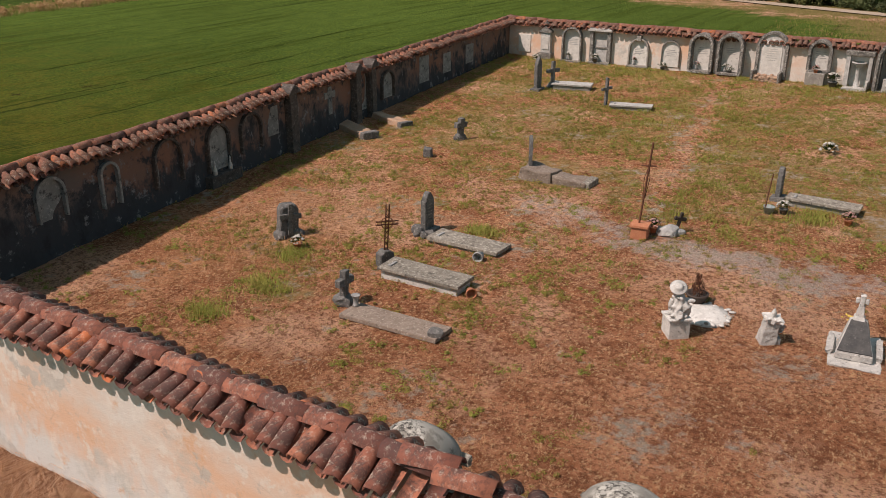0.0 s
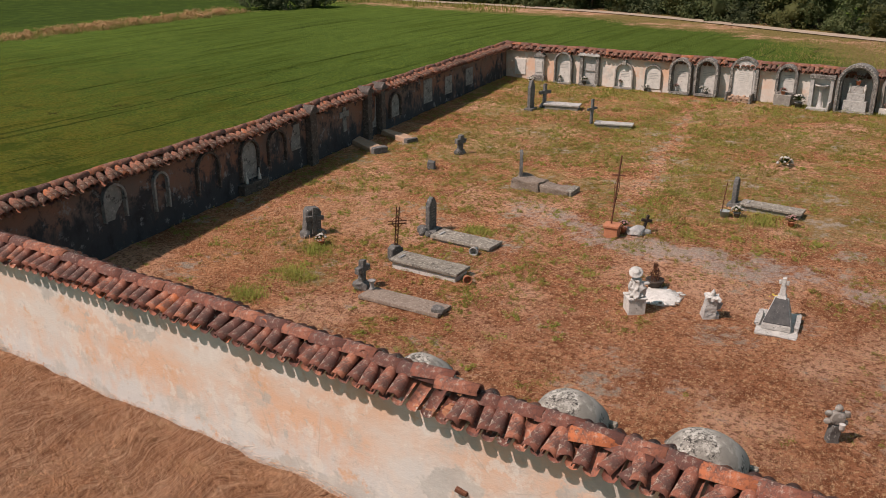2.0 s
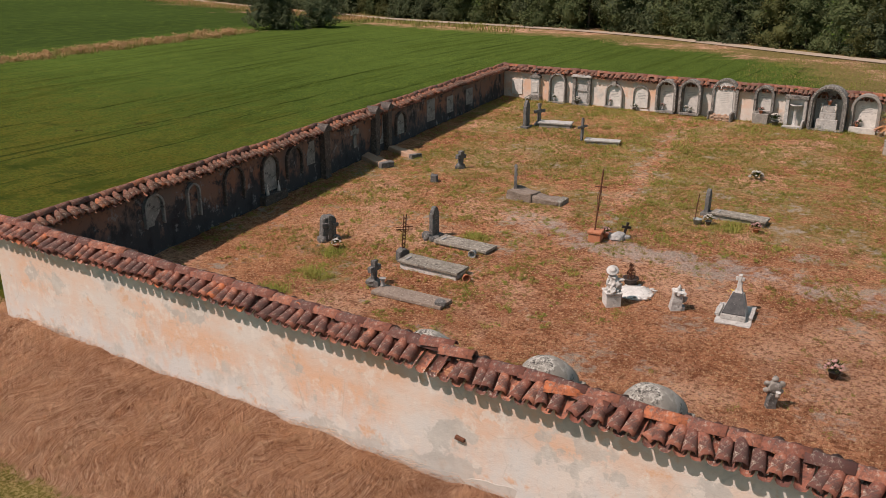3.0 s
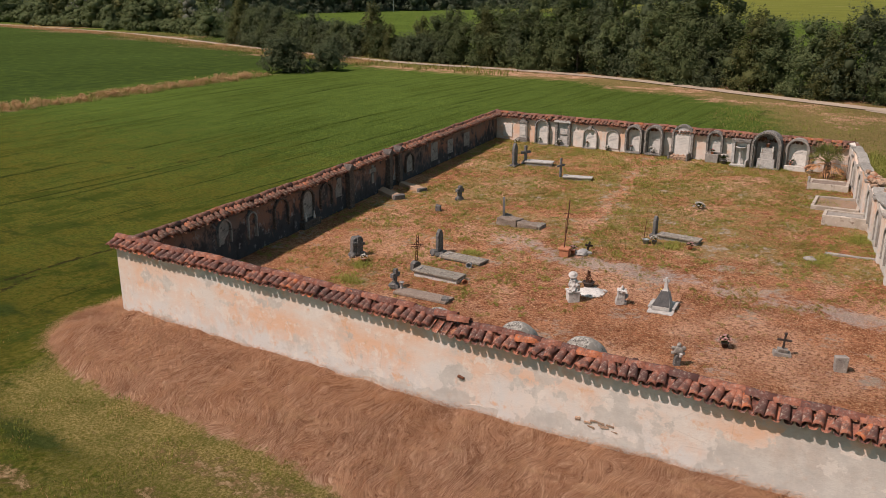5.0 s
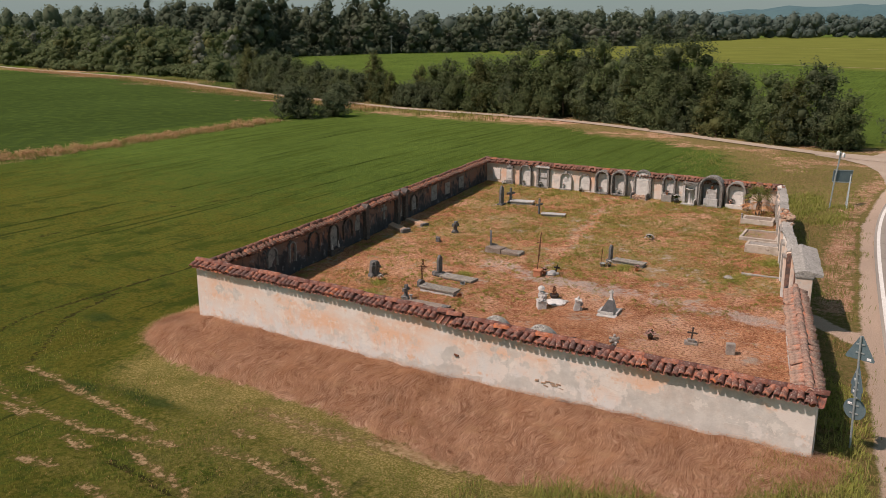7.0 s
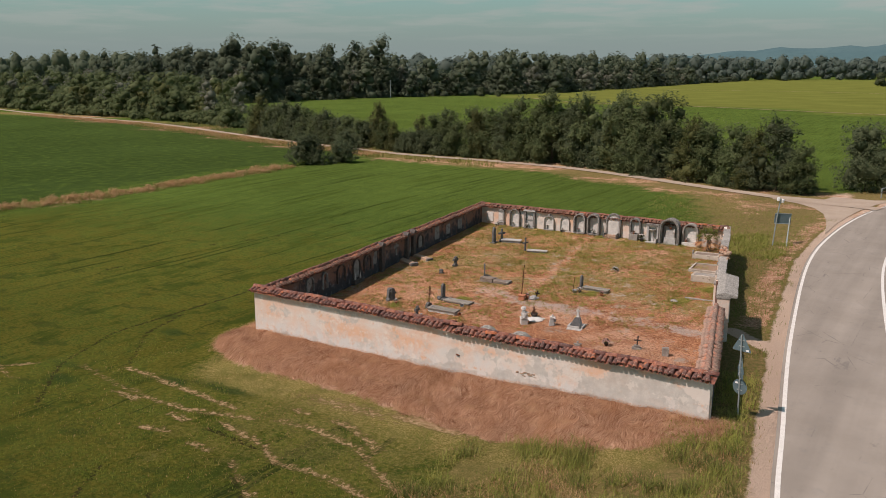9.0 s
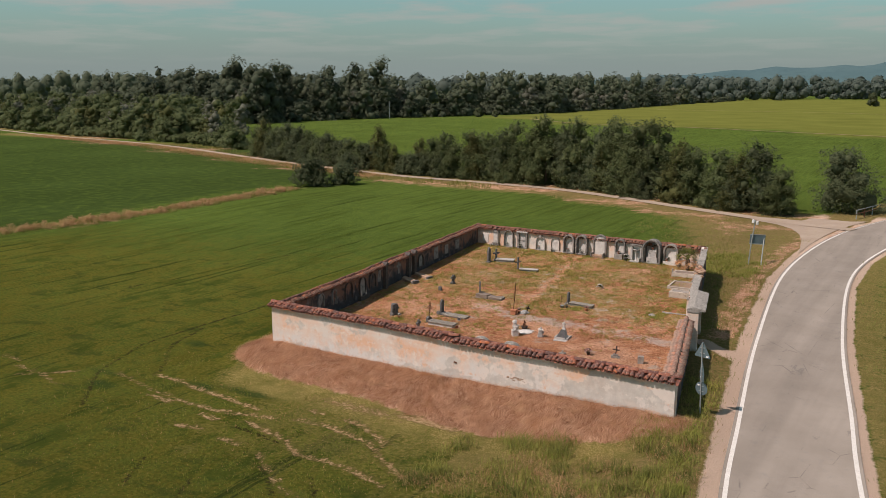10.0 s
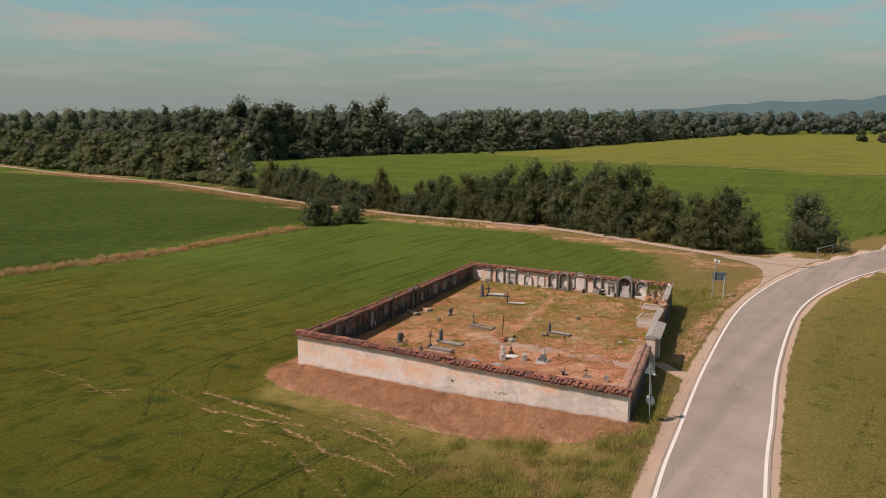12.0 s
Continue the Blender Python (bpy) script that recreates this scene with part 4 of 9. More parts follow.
def frame_at(p, along, up):
    """A pose whose y axis runs along and whose z axis leans to up."""
    y = Vector(along).normalized()
    x = y.cross(Vector(up)).normalized()
    z = x.cross(y)
    m = Matrix((x, y, z)).transposed().to_4x4()
    m.translation = p
    return m


def coping(wall, a, b, eave, seed, gaps=(), pieces_in=True, pieces_out=True, u0=0.0, u1=None, jumble=0.010, drop=0.0, joined_mat=None, cover=COVER, ridge=RIDGE, loose=1e9):
    """Cover tiles down both slopes, joined channels below and ridge tiles on top."""
    rng = random.Random(seed)
    a, b = Vector((*a, 0)), Vector((*b, 0))
    d = (b - a).normalized()
    out = Vector((d.y, -d.x, 0))
    n_total = (b - a).length
    u1 = n_total if u1 is None else u1
    chan_v, chan_f = [], []
    pitch = 0.212
    joined = []
    for side, as_parts in ((1, pieces_out), (-1, pieces_in)):
        u = u0 + pitch / 2
        while u < u1:
            z = eave(u)
            missing = any(lo < u < hi and s in (0, side) for lo, hi, s in gaps)
            foot = a + d * u + out * side * (HALF + EAVE) + Vector((0, 0, z))
            run = -out * side * (HALF + EAVE) + Vector((0, 0, RISE))
            if not missing and rng.random() > drop:
                slack = 2.6 if u > loose else 1.0
                skew = d * rng.gauss(0, (0.05 + jumble * 2) * (1 + 0.5 * (slack > 1)))
                lift = rng.uniform(0.0, 0.012) + (rng.random() < 0.07 * slack) * 0.025
                m = frame_at(foot + Vector((0, 0, 0.052 + lift)) + d * rng.gauss(0, jumble * slack) - run.normalized() * rng.uniform(-0.03, 0.05), run + skew + Vector((0, 0, rng.gauss(0, 0.012))), (0, 0, 1))
                if as_parts:
                    t = new("roof_tile", cover[rng.randrange(len(cover))])
                    t.matrix_basis = m
                    t.parent = wall
                else:
                    joined.append((cover[rng.randrange(len(cover))], m))
            # channel tile, hollow side up
            q = len(chan_v)
            for s in (0.0, 1.0):
                base = foot + d * pitch / 2 + run * s - run.normalized() * (0.02 if s == 0 else 0)
                for k in range(5):
                    t = math.pi * k / 4
                    chan_v.append(base + d * 0.09 * math.cos(t) + Vector((0, 0, 0.06 - 0.065 * math.sin(t))))
            for k in range(4):
                chan_f.append((q + k, q + k + 1, q + 6 + k, q + 5 + k))
            u += pitch * rng.uniform(0.95, 1.05)
    u = u0
    while u < u1 - 0.2:
        z = eave(u)
        if not any(lo < u < hi and s == 0 for lo, hi, s in gaps):
            p = a + d * u + Vector((0, 0, z + RISE + 0.065 + rng.uniform(-0.006, 0.008))) + out * rng.gauss(0, 0.007)
            dz = eave(min(u + 0.4, n_total)) - z
            m = frame_at(p, d * 0.5 + Vector((0, 0, dz + 0.016)) + out * rng.gauss(0, 0.008), (0, 0, 1))
            t = new("ridge_tile", ridge[rng.randrange(len(ridge))])
            t.matrix_basis = m
            t.parent = wall
        u += 0.50 * rng.uniform(0.94, 1.04)
    ch = from_arrays("channel_tiles", [tuple(v) for v in chan_v], chan_f, joined_mat or M_TILES, wall)
    ch["kind"] = "stuff"
    if joined:
        vs, fs = [], []
        for me, m in joined:
            q = len(vs)
            vs += [tuple(m @ v.co) for v in me.vertices]
            fs += [tuple(q + i for i in p.vertices) for p in me.polygons]
        ob = from_arrays("outer_tiles", vs, fs, joined_mat or M_TILES, wall)
        ob["kind"] = "stuff"


def wall_body(name, a, b, eave, materials, label, seed=0, bottom=-1.0, u0=0.0, u1=None, flat=False, wobble=0.012):
    """A thick masonry wall with a low gabled top."""
    rng = random.Random(seed)
    a, b = Vector((*a, 0)), Vector((*b, 0))
    d = (b - a).normalized()
    out = Vector((d.y, -d.x, 0))
    u1 = (b - a).length if u1 is None else u1
    n = max(2, int((u1 - u0) / 0.3))
    bm = bmesh.new()
    rings = []
    for i in range(n + 1):
        u = u0 + (u1 - u0) * i / n
        z = eave(u)
        levels = [bottom, 0.3, 0.8, 1.3, z - 0.03]
        ring = []
        for s in (1, -1):
            seq = levels if s == 1 else levels[::-1]
            for lz in seq:
                w = noise.noise(Vector((u * 0.7, lz * 0.8, seed + s * 7))) * wobble * 1.5
                ring.append(bm.verts.new(a + d * u + out * s * (HALF + w) + Vector((0, 0, lz))))
            if s == 1:
                ring.append(bm.verts.new(a + d * u + Vector((0, 0, z + (0.02 if flat else RISE - 0.02)))))
        rings.append(ring)
    k = len(rings[0])
    for r0, r1 in zip(rings, rings[1:]):
        for j in range(k):
            f = bm.faces.new((r0[j], r1[j], r1[(j + 1) % k], r0[(j + 1) % k]))
            f.material_index = 0 if j < 5 else min(1, len(materials) - 1)
    bm.faces.new(rings[0])
    bm.faces.new(rings[-1][::-1])
    bmesh.ops.recalc_face_normals(bm, faces=bm.faces[:])
    ob = finish(name, bm, materials)
    return tagged(ob, label, "wall", kind="structure")


def line(points):
    us, zs = [p[0] for p in points], [p[1] for p in points]
    return lambda u: float(np.interp(u, us, zs)) + 0.014 * math.sin(u * 1.9) + 0.01 * math.sin(u * 4.7 + 1)


EAVE_S = line([(0, 2.24), (6, 2.24), (9, 2.21), (11.6, 2.15), (12.3, 2.09), (15, 2.07), (17, 2.07), (23.8, 2.03)])
EAVE_W = line([(0, 2.12), (6, 2.12), (9.8, 2.10), (12, 2.16), (17, 2.16), (31, 2.26)])
EAVE_N = line([(0, 2.26), (8, 2.24), (14, 2.22), (21, 2.18)])
EAVE_E = line([(0, 2.03), (9, 2.08), (40, 2.1)])
SW, SE, NW, NE = (0.2, 0.2), (23.3, 0.1), (-3.6, 30.4), (16.65, 30.4)

wall_south = wall_body("wall_south", (0.0, 0.2), (23.5, 0.1), EAVE_S, [M_PLASTER, M_PLASTER], "cream and salmon lime-plastered wall with old clay tiles on top", 1)
coping(wall_south, (-0.15, 0.2), (23.6, 0.1), EAVE_S, 5, gaps=[(11.75, 12.35, 1), (11.9, 12.3, 0)], loose=12.4)
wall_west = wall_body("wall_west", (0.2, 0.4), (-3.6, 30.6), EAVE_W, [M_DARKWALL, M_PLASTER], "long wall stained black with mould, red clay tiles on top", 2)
coping(wall_west, (0.2, 0.45), (-3.6, 30.6), EAVE_W, 6, pieces_in=False, jumble=0.016, drop=0.01, joined_mat=M_TILES_OLD, cover=COVER_OLD, ridge=RIDGE_OLD)
wall_north = wall_body("wall_north", (-3.4, 30.4), (16.6, 30.4), EAVE_N, [M_PLASTER, M_PLASTER], "pale plastered wall lined with old grave monuments", 3)
coping(wall_north, (-3.6, 30.4), (16.6, 30.4), EAVE_N, 7, pieces_in=False, jumble=0.022, drop=0.04, joined_mat=M_TILES_OLD, cover=COVER_OLD, ridge=RIDGE_OLD)
# the outer face is darkened by its plaster colour to deepen its shade
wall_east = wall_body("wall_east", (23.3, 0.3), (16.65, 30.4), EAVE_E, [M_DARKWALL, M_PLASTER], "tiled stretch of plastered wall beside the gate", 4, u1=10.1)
coping(wall_east, (23.3, 0.0), (16.65, 30.4), EAVE_E, 8, u1=10.0, jumble=0.018, drop=0.02, joined_mat=M_TILES_DUSTY, cover=COVER_DUSTY, ridge=RIDGE_DUSTY)

# corner blocks and damaged stretch of the south wall
def loose_tile(x, y, z, rz, rx=0, mesh=0, wall=wall_south):
    t = new("ridge_tile", RIDGE[mesh])
    t.matrix_basis = pose(x, y, z, rx, 0, rz)
    t.parent = wall
    return t


loose_tile(11.55, 0.12, 2.43, -82, 2, 0)
loose_tile(11.95, 0.06, 2.40, -86, 3, 1)
loose_tile(13.75, 0.02, 2.30, -80, 2, 2)
loose_tile(14.15, 0.12, 2.28, -98, -2, 3)
rng_s = random.Random(41)
for k in range(14):
    bm = bmesh.new()
    w = rng_s.uniform(0.06, 0.13)
    box(bm, -w, w, -0.06, 0.06, 0, 0.07, 0.01, rng_s, 0.012)
    br = part("brick", bm, M_BRICK, wall_south)
    br.matrix_basis = pose(11.82 + 0.035 * k + rng_s.uniform(-0.03, 0.03), -0.12 + (k % 4) * 0.09, 2.08 + 0.02 * (k % 4) + rng_s.uniform(0, 0.03), rng_s.uniform(-12, 12), rng_s.uniform(-12, 12), rng_s.uniform(-40, 40))

# repair patches of grey cement, and stones that show through the plaster
M_CEMENT = tri("grey_cement", (0.46, 0.43, 0.385), (0.54, 0.50, 0.45), (0.40, 0.37, 0.33), 2, 0.95, 0.5, 0.01)


def patch(x, z, w, h, seed, mat=None):
    rng = random.Random(seed)
    bm = bmesh.new()
    n = 26
    ph = [rng.uniform(0, 6.28) for _ in range(4)]
    ring = []
    for k in range(n):
        a = 2 * math.pi * k / n
        r = 1 + 0.16 * math.sin(2 * a + ph[0]) + 0.12 * math.sin(3 * a + ph[1]) + 0.07 * math.sin(7 * a + ph[2])
        px, pz = r * w / 2 * math.cos(a), r * h / 2 * math.sin(a)
        ring.append((px, pz))
    extrude_outline(bm, ring, -0.008, 0.05)
    ob = part("cement_patch", bm, mat or M_CEMENT, wall_south)
    ob.matrix_basis = pose(x, -0.004 * x, z)
    return ob


patch(13.1, 0.36, 0.9, 0.26, 1)
patch(21.6, 0.80, 0.8, 0.30, 4)
for k in range(11):
    bm = bmesh.new()
    w, h = rng_s.uniform(0.03, 0.09), rng_s.uniform(0.012, 0.03)
    box(bm, -w, w, -0.012, 0.03, -h, h, 0.012, rng_s, 0.015)
    br = part("brick", bm, M_RUBBLE, wall_south)
    br.matrix_basis = pose(15.3 + 0.09 * k + rng_s.uniform(-0.12, 0.12), -0.066, 0.80 + rng_s.uniform(-0.10, 0.10), 0, rng_s.uniform(-8, 8), 0)
bm = bmesh.new()
box(bm, -0.09, 0.09, -0.06, 0.05, -0.03, 0.025, 0.012, rng_s, 0.012)
hole = part("spout_stone", bm, M_RUST, wall_south, "broken brick spout in the plaster")
hole.matrix_basis = pose(12.38, -0.05, 1.06, 0, 14, 0)


# ---------------------------------------------------------------- arched monuments
def arch_ring(bm, w, h, fw, y0, y1, n=14, top=None):
    """A round-headed frame standing on the ground line; open below."""
    top = fw if top is None else top

    def pts(ww, hh):
        out = [(-ww / 2, 0.0)]
        for k in range(n + 1):
            a = math.pi * (1 - k / n)
            out.append((ww / 2 * math.cos(a), hh - ww / 2 + ww / 2 * math.sin(a)))
        return out + [(ww / 2, 0.0)]

    o, i = pts(w, h), pts(w - 2 * fw, h - top)
    rows = [[bm.verts.new((x, y, z)) for x, z in q] for q in (o, i) for y in (y0, y1)]
    of, ob_, inf, inb = rows
    for k in range(len(o) - 1):
        bm.faces.new((of[k], of[k + 1], inf[k + 1], inf[k]))
        bm.faces.new((ob_[k + 1], ob_[k], inb[k], inb[k + 1]))
        bm.faces.new((of[k + 1], of[k], ob_[k], ob_[k + 1]))
        bm.faces.new((inf[k], inf[k + 1], inb[k + 1], inb[k]))
    for k in (0, -1):
        bm.faces.new((of[k], inf[k], inb[k], ob_[k]))
    bmesh.ops.recalc_face_normals(bm, faces=bm.faces[:])


def blooms(bm, rng, n, r, cx, cy, cz, size):
    for _ in range(n):
        a, b = rng.uniform(0, 6.28), rng.uniform(-0.2, 1.5)
        p = Vector((cx + r * math.cos(a) * math.cos(b), cy + r * math.sin(a) * math.cos(b), cz + r * math.sin(b) * 0.8))
        q = rng.uniform(0.7, 1.2) * size
        bmesh.ops.create_icosphere(bm, subdivisions=1, radius=q, matrix=Matrix.Translation(p) @ Matrix.Diagonal((1, 1, rng.uniform(0.5, 0.9), 1)))


def sprays(bm, rng, n, r, cx, cy, cz, length):
    for _ in range(n):
        a, b = rng.uniform(0, 6.28), rng.uniform(0.0, 1.3)
        d = Vector((math.cos(a) * math.cos(b), math.sin(a) * math.cos(b), math.sin(b)))
        s = d.cross(Vector((0, 0, 1))).normalized() * length * 0.18
        p = Vector((cx, cy, cz)) + d * r * rng.uniform(0.2, 0.9)
        v = [bm.verts.new(q) for q in (p - s, p + d * length * 0.6 + s * 0.4 + Vector((0, 0, 0.01)), p + d * length, p + s)]
        bm.faces.new(v)


def bouquet(x, y, z, size=0.2, petals=M_WHITEFLOWER, pot=M_TERRACOTTA, label="bunch of faded white flowers in a clay pot", seed=0, potted=True):
    rng = random.Random(seed)
    t = thing("flower_pot" if potted else "flowers", pose(x, y, z, 0, 0, rng.uniform(0, 360)), label, "flowers", "grave flowers")
    size *= 0.8
    h = size * 0.55 if potted else 0.02
    if potted:
        bm = bmesh.new()
        r = size * 0.36
        lathe(bm, [(r * 0.7, 0.0), (r * 0.98, h * 0.85), (r * 1.12, h * 0.86), (r * 1.12, h), (r * 0.9, h), (r * 0.85, h * 0.8)], 14)
        part("pot", bm, pot, t, smooth=True)
    bm = bmesh.new()
    sprays(bm, rng, 70, size * 0.62, 0, 0, h + size * 0.12, size * 0.4)
    part("leaves", bm, M_STEM, t)["kind"] = "stuff"
    bm = bmesh.new()
    blooms(bm, rng, 26, size * 0.58, 0, 0, h + size * 0.22, size * 0.13)
    part("blooms", bm, petals, t, smooth=True)["kind"] = "stuff"
    return t


def niche(x, w, z0, z1, frame_mat, panel_mat, label, seed, fw=0.10, depth=0.14, sill=True, crown=None, back=0.0, m=None, inscription=True, vase=True):
    """A round-headed wall monument with a recessed slab."""
    rng = random.Random(seed)
    fw *= 0.66
    depth *= 1.75
    m = m or pose(x, 30.2, z0)
    t = thing("wall_monument", m, label, "monument", "wall monuments")
    h = z1 - z0
    bm = bmesh.new()
    arch_ring(bm, w, h, fw, -depth, 0.06)
    bmesh.ops.bevel(bm, geom=[e for e in bm.edges if e.calc_length() > 0.2], offset=0.012, segments=1, affect="EDGES")
    part("frame", bm, frame_mat, t)
    bm = bmesh.new()
    extrude_outline(bm, arch_outline(w - 2 * fw + 0.01, h - fw + 0.005), -0.035 + back, 0.05)
    panel = part("panel", bm, panel_mat, t)
    if sill:
        bm = bmesh.new()
        box(bm, -w / 2 - 0.03, w / 2 + 0.03, -depth - 0.07, 0.03, -0.10, 0.0, 0.015, rng, 0.008)
        part("sill", bm, frame_mat, t)
    if inscription:
        lines = bmesh.new()
        for k in range(4):
            lw = (w - 2 * fw) * rng.uniform(0.22, 0.34)
            box(lines, -lw, lw, -0.041 + back, -0.034 + back, h * 0.62 - k * 0.075, h * 0.62 - k * 0.075 + 0.018)
        part("inscription", lines, M_GREYMARBLE, panel, "weathered lines of lettering, not legible")
    if crown == "keystone":
        bm = bmesh.new()
        box(bm, -0.09, 0.09, -depth - 0.04, 0.04, h - 0.12, h + 0.08, 0.02, rng, 0.01)
        part("keystone", bm, frame_mat, t)
    if crown == "hood":
        bm = bmesh.new()
        arch_ring(bm, w + 0.14, h + 0.08, 0.10, -depth - 0.07, 0.08)
        part("hood", bm, frame_mat, t)
    if vase:
        bm = bmesh.new()
        r = 0.045
        lathe(bm, [(r * 0.7, 0), (r * 1.1, 0.05), (r, 0.12), (r * 0.7, 0.15), (r * 1.1, 0.18)], 10, Matrix.Translation((-w * 0.2, -depth * 0.5 - 0.02, 0)))
        v = part("vase", bm, M_GREYMARBLE, t, smooth=True)
        bm = bmesh.new()
        sprays(bm, rng, 30, 0.12, -w * 0.2, -depth * 0.5 - 0.02, 0.2, 0.10)
        part("leaves", bm, M_STEM, v)["kind"] = "stuff"
        bm = bmesh.new()
        blooms(bm, rng, 12, 0.10, -w * 0.2, -depth * 0.5 - 0.02, 0.24, 0.03)
        part("blooms", bm, M_PINKFLOWER if rng.random() < 0.4 else M_WHITEFLOWER, v)["kind"] = "stuff"
    return t


DARK, PALE, GREY, WHITE = M_FRAME, M_CONCRETE, M_PALEMARBLE, M_TABLET
# along the north wall, from its west end
bm = bmesh.new()
box(bm, -0.30, 0.30, -0.03, 0.03, 0, 0.76, 0.006)
plq = tagged(finish("wall_plaque", bm, WHITE), "plain white marble plaque set into the plaster", "plaque")
plq.matrix_basis = pose(-2.55, 30.19, 1.10)


def stele(x, z0, z1, w, seed):
    rng = random.Random(seed)
    t = thing("wall_monument", pose(x, 30.2, z0), "tall grey stele with a small pediment and a white panel", "monument", "wall monuments")
    h = z1 - z0
    bm = bmesh.new()
    box(bm, -w / 2 - 0.10, w / 2 + 0.10, -0.30, 0.02, 0, 0.34, 0.02, rng, 0.012)
    part("base", bm, DARK, t)
    bm = bmesh.new()
    box(bm, -w / 2, w / 2, -0.20, 0.02, 0.34, h - 0.28, 0.015, rng, 0.008)
    part("shaft", bm, GREY, t)
    bm = bmesh.new()
    extrude_outline(bm, [(-w / 2 - 0.06, h - 0.28), (w / 2 + 0.06, h - 0.28), (w / 2 + 0.06, h - 0.2), (0, h), (-w / 2 - 0.06, h - 0.2)], -0.25, 0.03, 0.01)
    part("pediment", bm, DARK, t)
    bm = bmesh.new()
    box(bm, -w * 0.36, w * 0.36, -0.225, -0.19, 0.5, h - 0.45, 0.006)
    pn = part("panel", bm, WHITE, t)
    bm = bmesh.new()
    for k in range(3):
        box(bm, -0.12, 0.12, -0.231, -0.224, 0.95 - k * 0.09, 0.968 - k * 0.09)
    part("inscription", bm, GREY, pn)
    bm = bmesh.new()
    box(bm, -0.02, 0.02, -0.14, -0.10, h - 0.03, h + 0.26)
    box(bm, -0.09, 0.09, -0.14, -0.10, h + 0.12, h + 0.165)
    part("cross", bm, DARK, t)


stele(-1.43, 0.80, 2.30, 0.46, 3)
niche(-0.17, 0.92, 0.92, 2.36, DARK, WHITE, "arched wall monument with a dark stone frame and white slab", 5, 0.11)


def framed_monument(x, z0, z1, w, seed):
    """Square-headed monument with a cornice."""
    rng = random.Random(seed)
    t = thing("wall_monument", pose(x, 30.2, z0), "square-headed dark stone monument with a heavy cornice", "monument", "wall monuments")
    h = z1 - z0
    for s in (-1, 1):
        bm = bmesh.new()
        box(bm, s * w / 2 - 0.08, s * w / 2 + 0.08, -0.2, 0.04, 0, h - 0.14, 0.012, rng, 0.006)
        part("pilaster", bm, DARK, t)
    bm = bmesh.new()
    box(bm, -w / 2 - 0.14, w / 2 + 0.14, -0.27, 0.05, h - 0.14, h - 0.05, 0.015, rng, 0.006)
    box(bm, -w / 2 - 0.09, w / 2 + 0.09, -0.22, 0.05, h - 0.05, h, 0.012, rng, 0.006)
    part("cornice", bm, GREY, t)
    bm = bmesh.new()
    box(bm, -w / 2 + 0.08, w / 2 - 0.08, -0.05, 0.03, 0.05, h - 0.14, 0.004)
    part("panel", bm, GREY, t)
    bm = bmesh.new()
    box(bm, -w / 2 + 0.1, w / 2 - 0.1, -0.09, -0.05, 0.62, 0.68, 0.004)
    part("ledge", bm, DARK, t)
    bm = bmesh.new()
    box(bm, -w / 2 - 0.08, w / 2 + 0.08, -0.3, 0.03, -0.1, 0.05, 0.015, rng, 0.01)
    part("base", bm, DARK, t)


framed_monument(1.15, 0.90, 2.38, 0.80, 6)
bouquet(1.0, 29.92, 0.96, 0.34, M_WHITEFLOWER, M_STONE, "white flowers in a stone vase under the cornice", 21)
niche(2.87, 0.88, 0.96, 2.08, PALE, WHITE, "small arched monument with a pale cement frame", 7, 0.09, 0.10, crown="keystone")
niche(4.23, 0.78, 1.00, 2.08, PALE, WHITE, "shallow arched recess with a white slab", 8, 0.06, 0.07, sill=False, vase=False)
niche(5.53, 0.84, 1.00, 2.40, DARK, WHITE, "arched monument in dark stone with a crumbling hood", 9, 0.10, 0.16, crown="hood")
niche(6.70, 0.88, 1.02, 2.48, DARK, WHITE, "deep arched monument in dark weathered stone", 10, 0.11, 0.20, crown="hood")


def ogee_monument(x, z0, z1, w, seed):
    rng = random.Random(seed)
    t = thing("wall_monument", pose(x, 30.2, z0), "tall white tablet under a pointed grey stone hood", "monument", "wall monuments")
    h = z1 - z0

    def head(ww, hh):
        return [(-ww / 2, 0), (ww / 2, 0), (ww / 2, hh - 0.42), (ww * 0.44, hh - 0.26), (ww * 0.26, hh - 0.12), (0.06, hh - 0.03), (0, hh), (-0.06, hh - 0.03), (-ww * 0.26, hh - 0.12), (-ww * 0.44, hh - 0.26), (-ww / 2, hh - 0.42)]

    bm = bmesh.new()
    extrude_outline(bm, head(w, h), -0.14, 0.05, 0.02)
    part("frame", bm, GREY, t)
    bm = bmesh.new()
    extrude_outline(bm, head(w - 0.30, h - 0.22), -0.165, -0.10, 0.015)
    pn = part("tablet", bm, WHITE, t)
    bm = bmesh.new()
    for k in range(7):
        lw = rng.uniform(0.13, 0.24)
        box(bm, -lw, lw, -0.171, -0.164, 1.18 - k * 0.085, 1.20 - k * 0.085)
    part("inscription", bm, GREY, pn, "weathered lines of lettering, not legible")
    for s in (-1, 1):
        bm = bmesh.new()
        box(bm, s * w / 2 - 0.06, s * w / 2 + 0.06, -0.22, 0.04, -0.05, h - 0.40, 0.012, rng, 0.008)
        part("buttress", bm, DARK, t)
    bm = bmesh.new()
    arch_ring(bm, w + 0.1, h + 0.06, 0.10, -0.2, 0.05)
    part("hood", bm, DARK, t)


ogee_monument(8.25, 0.95, 2.66, 1.06, 11)


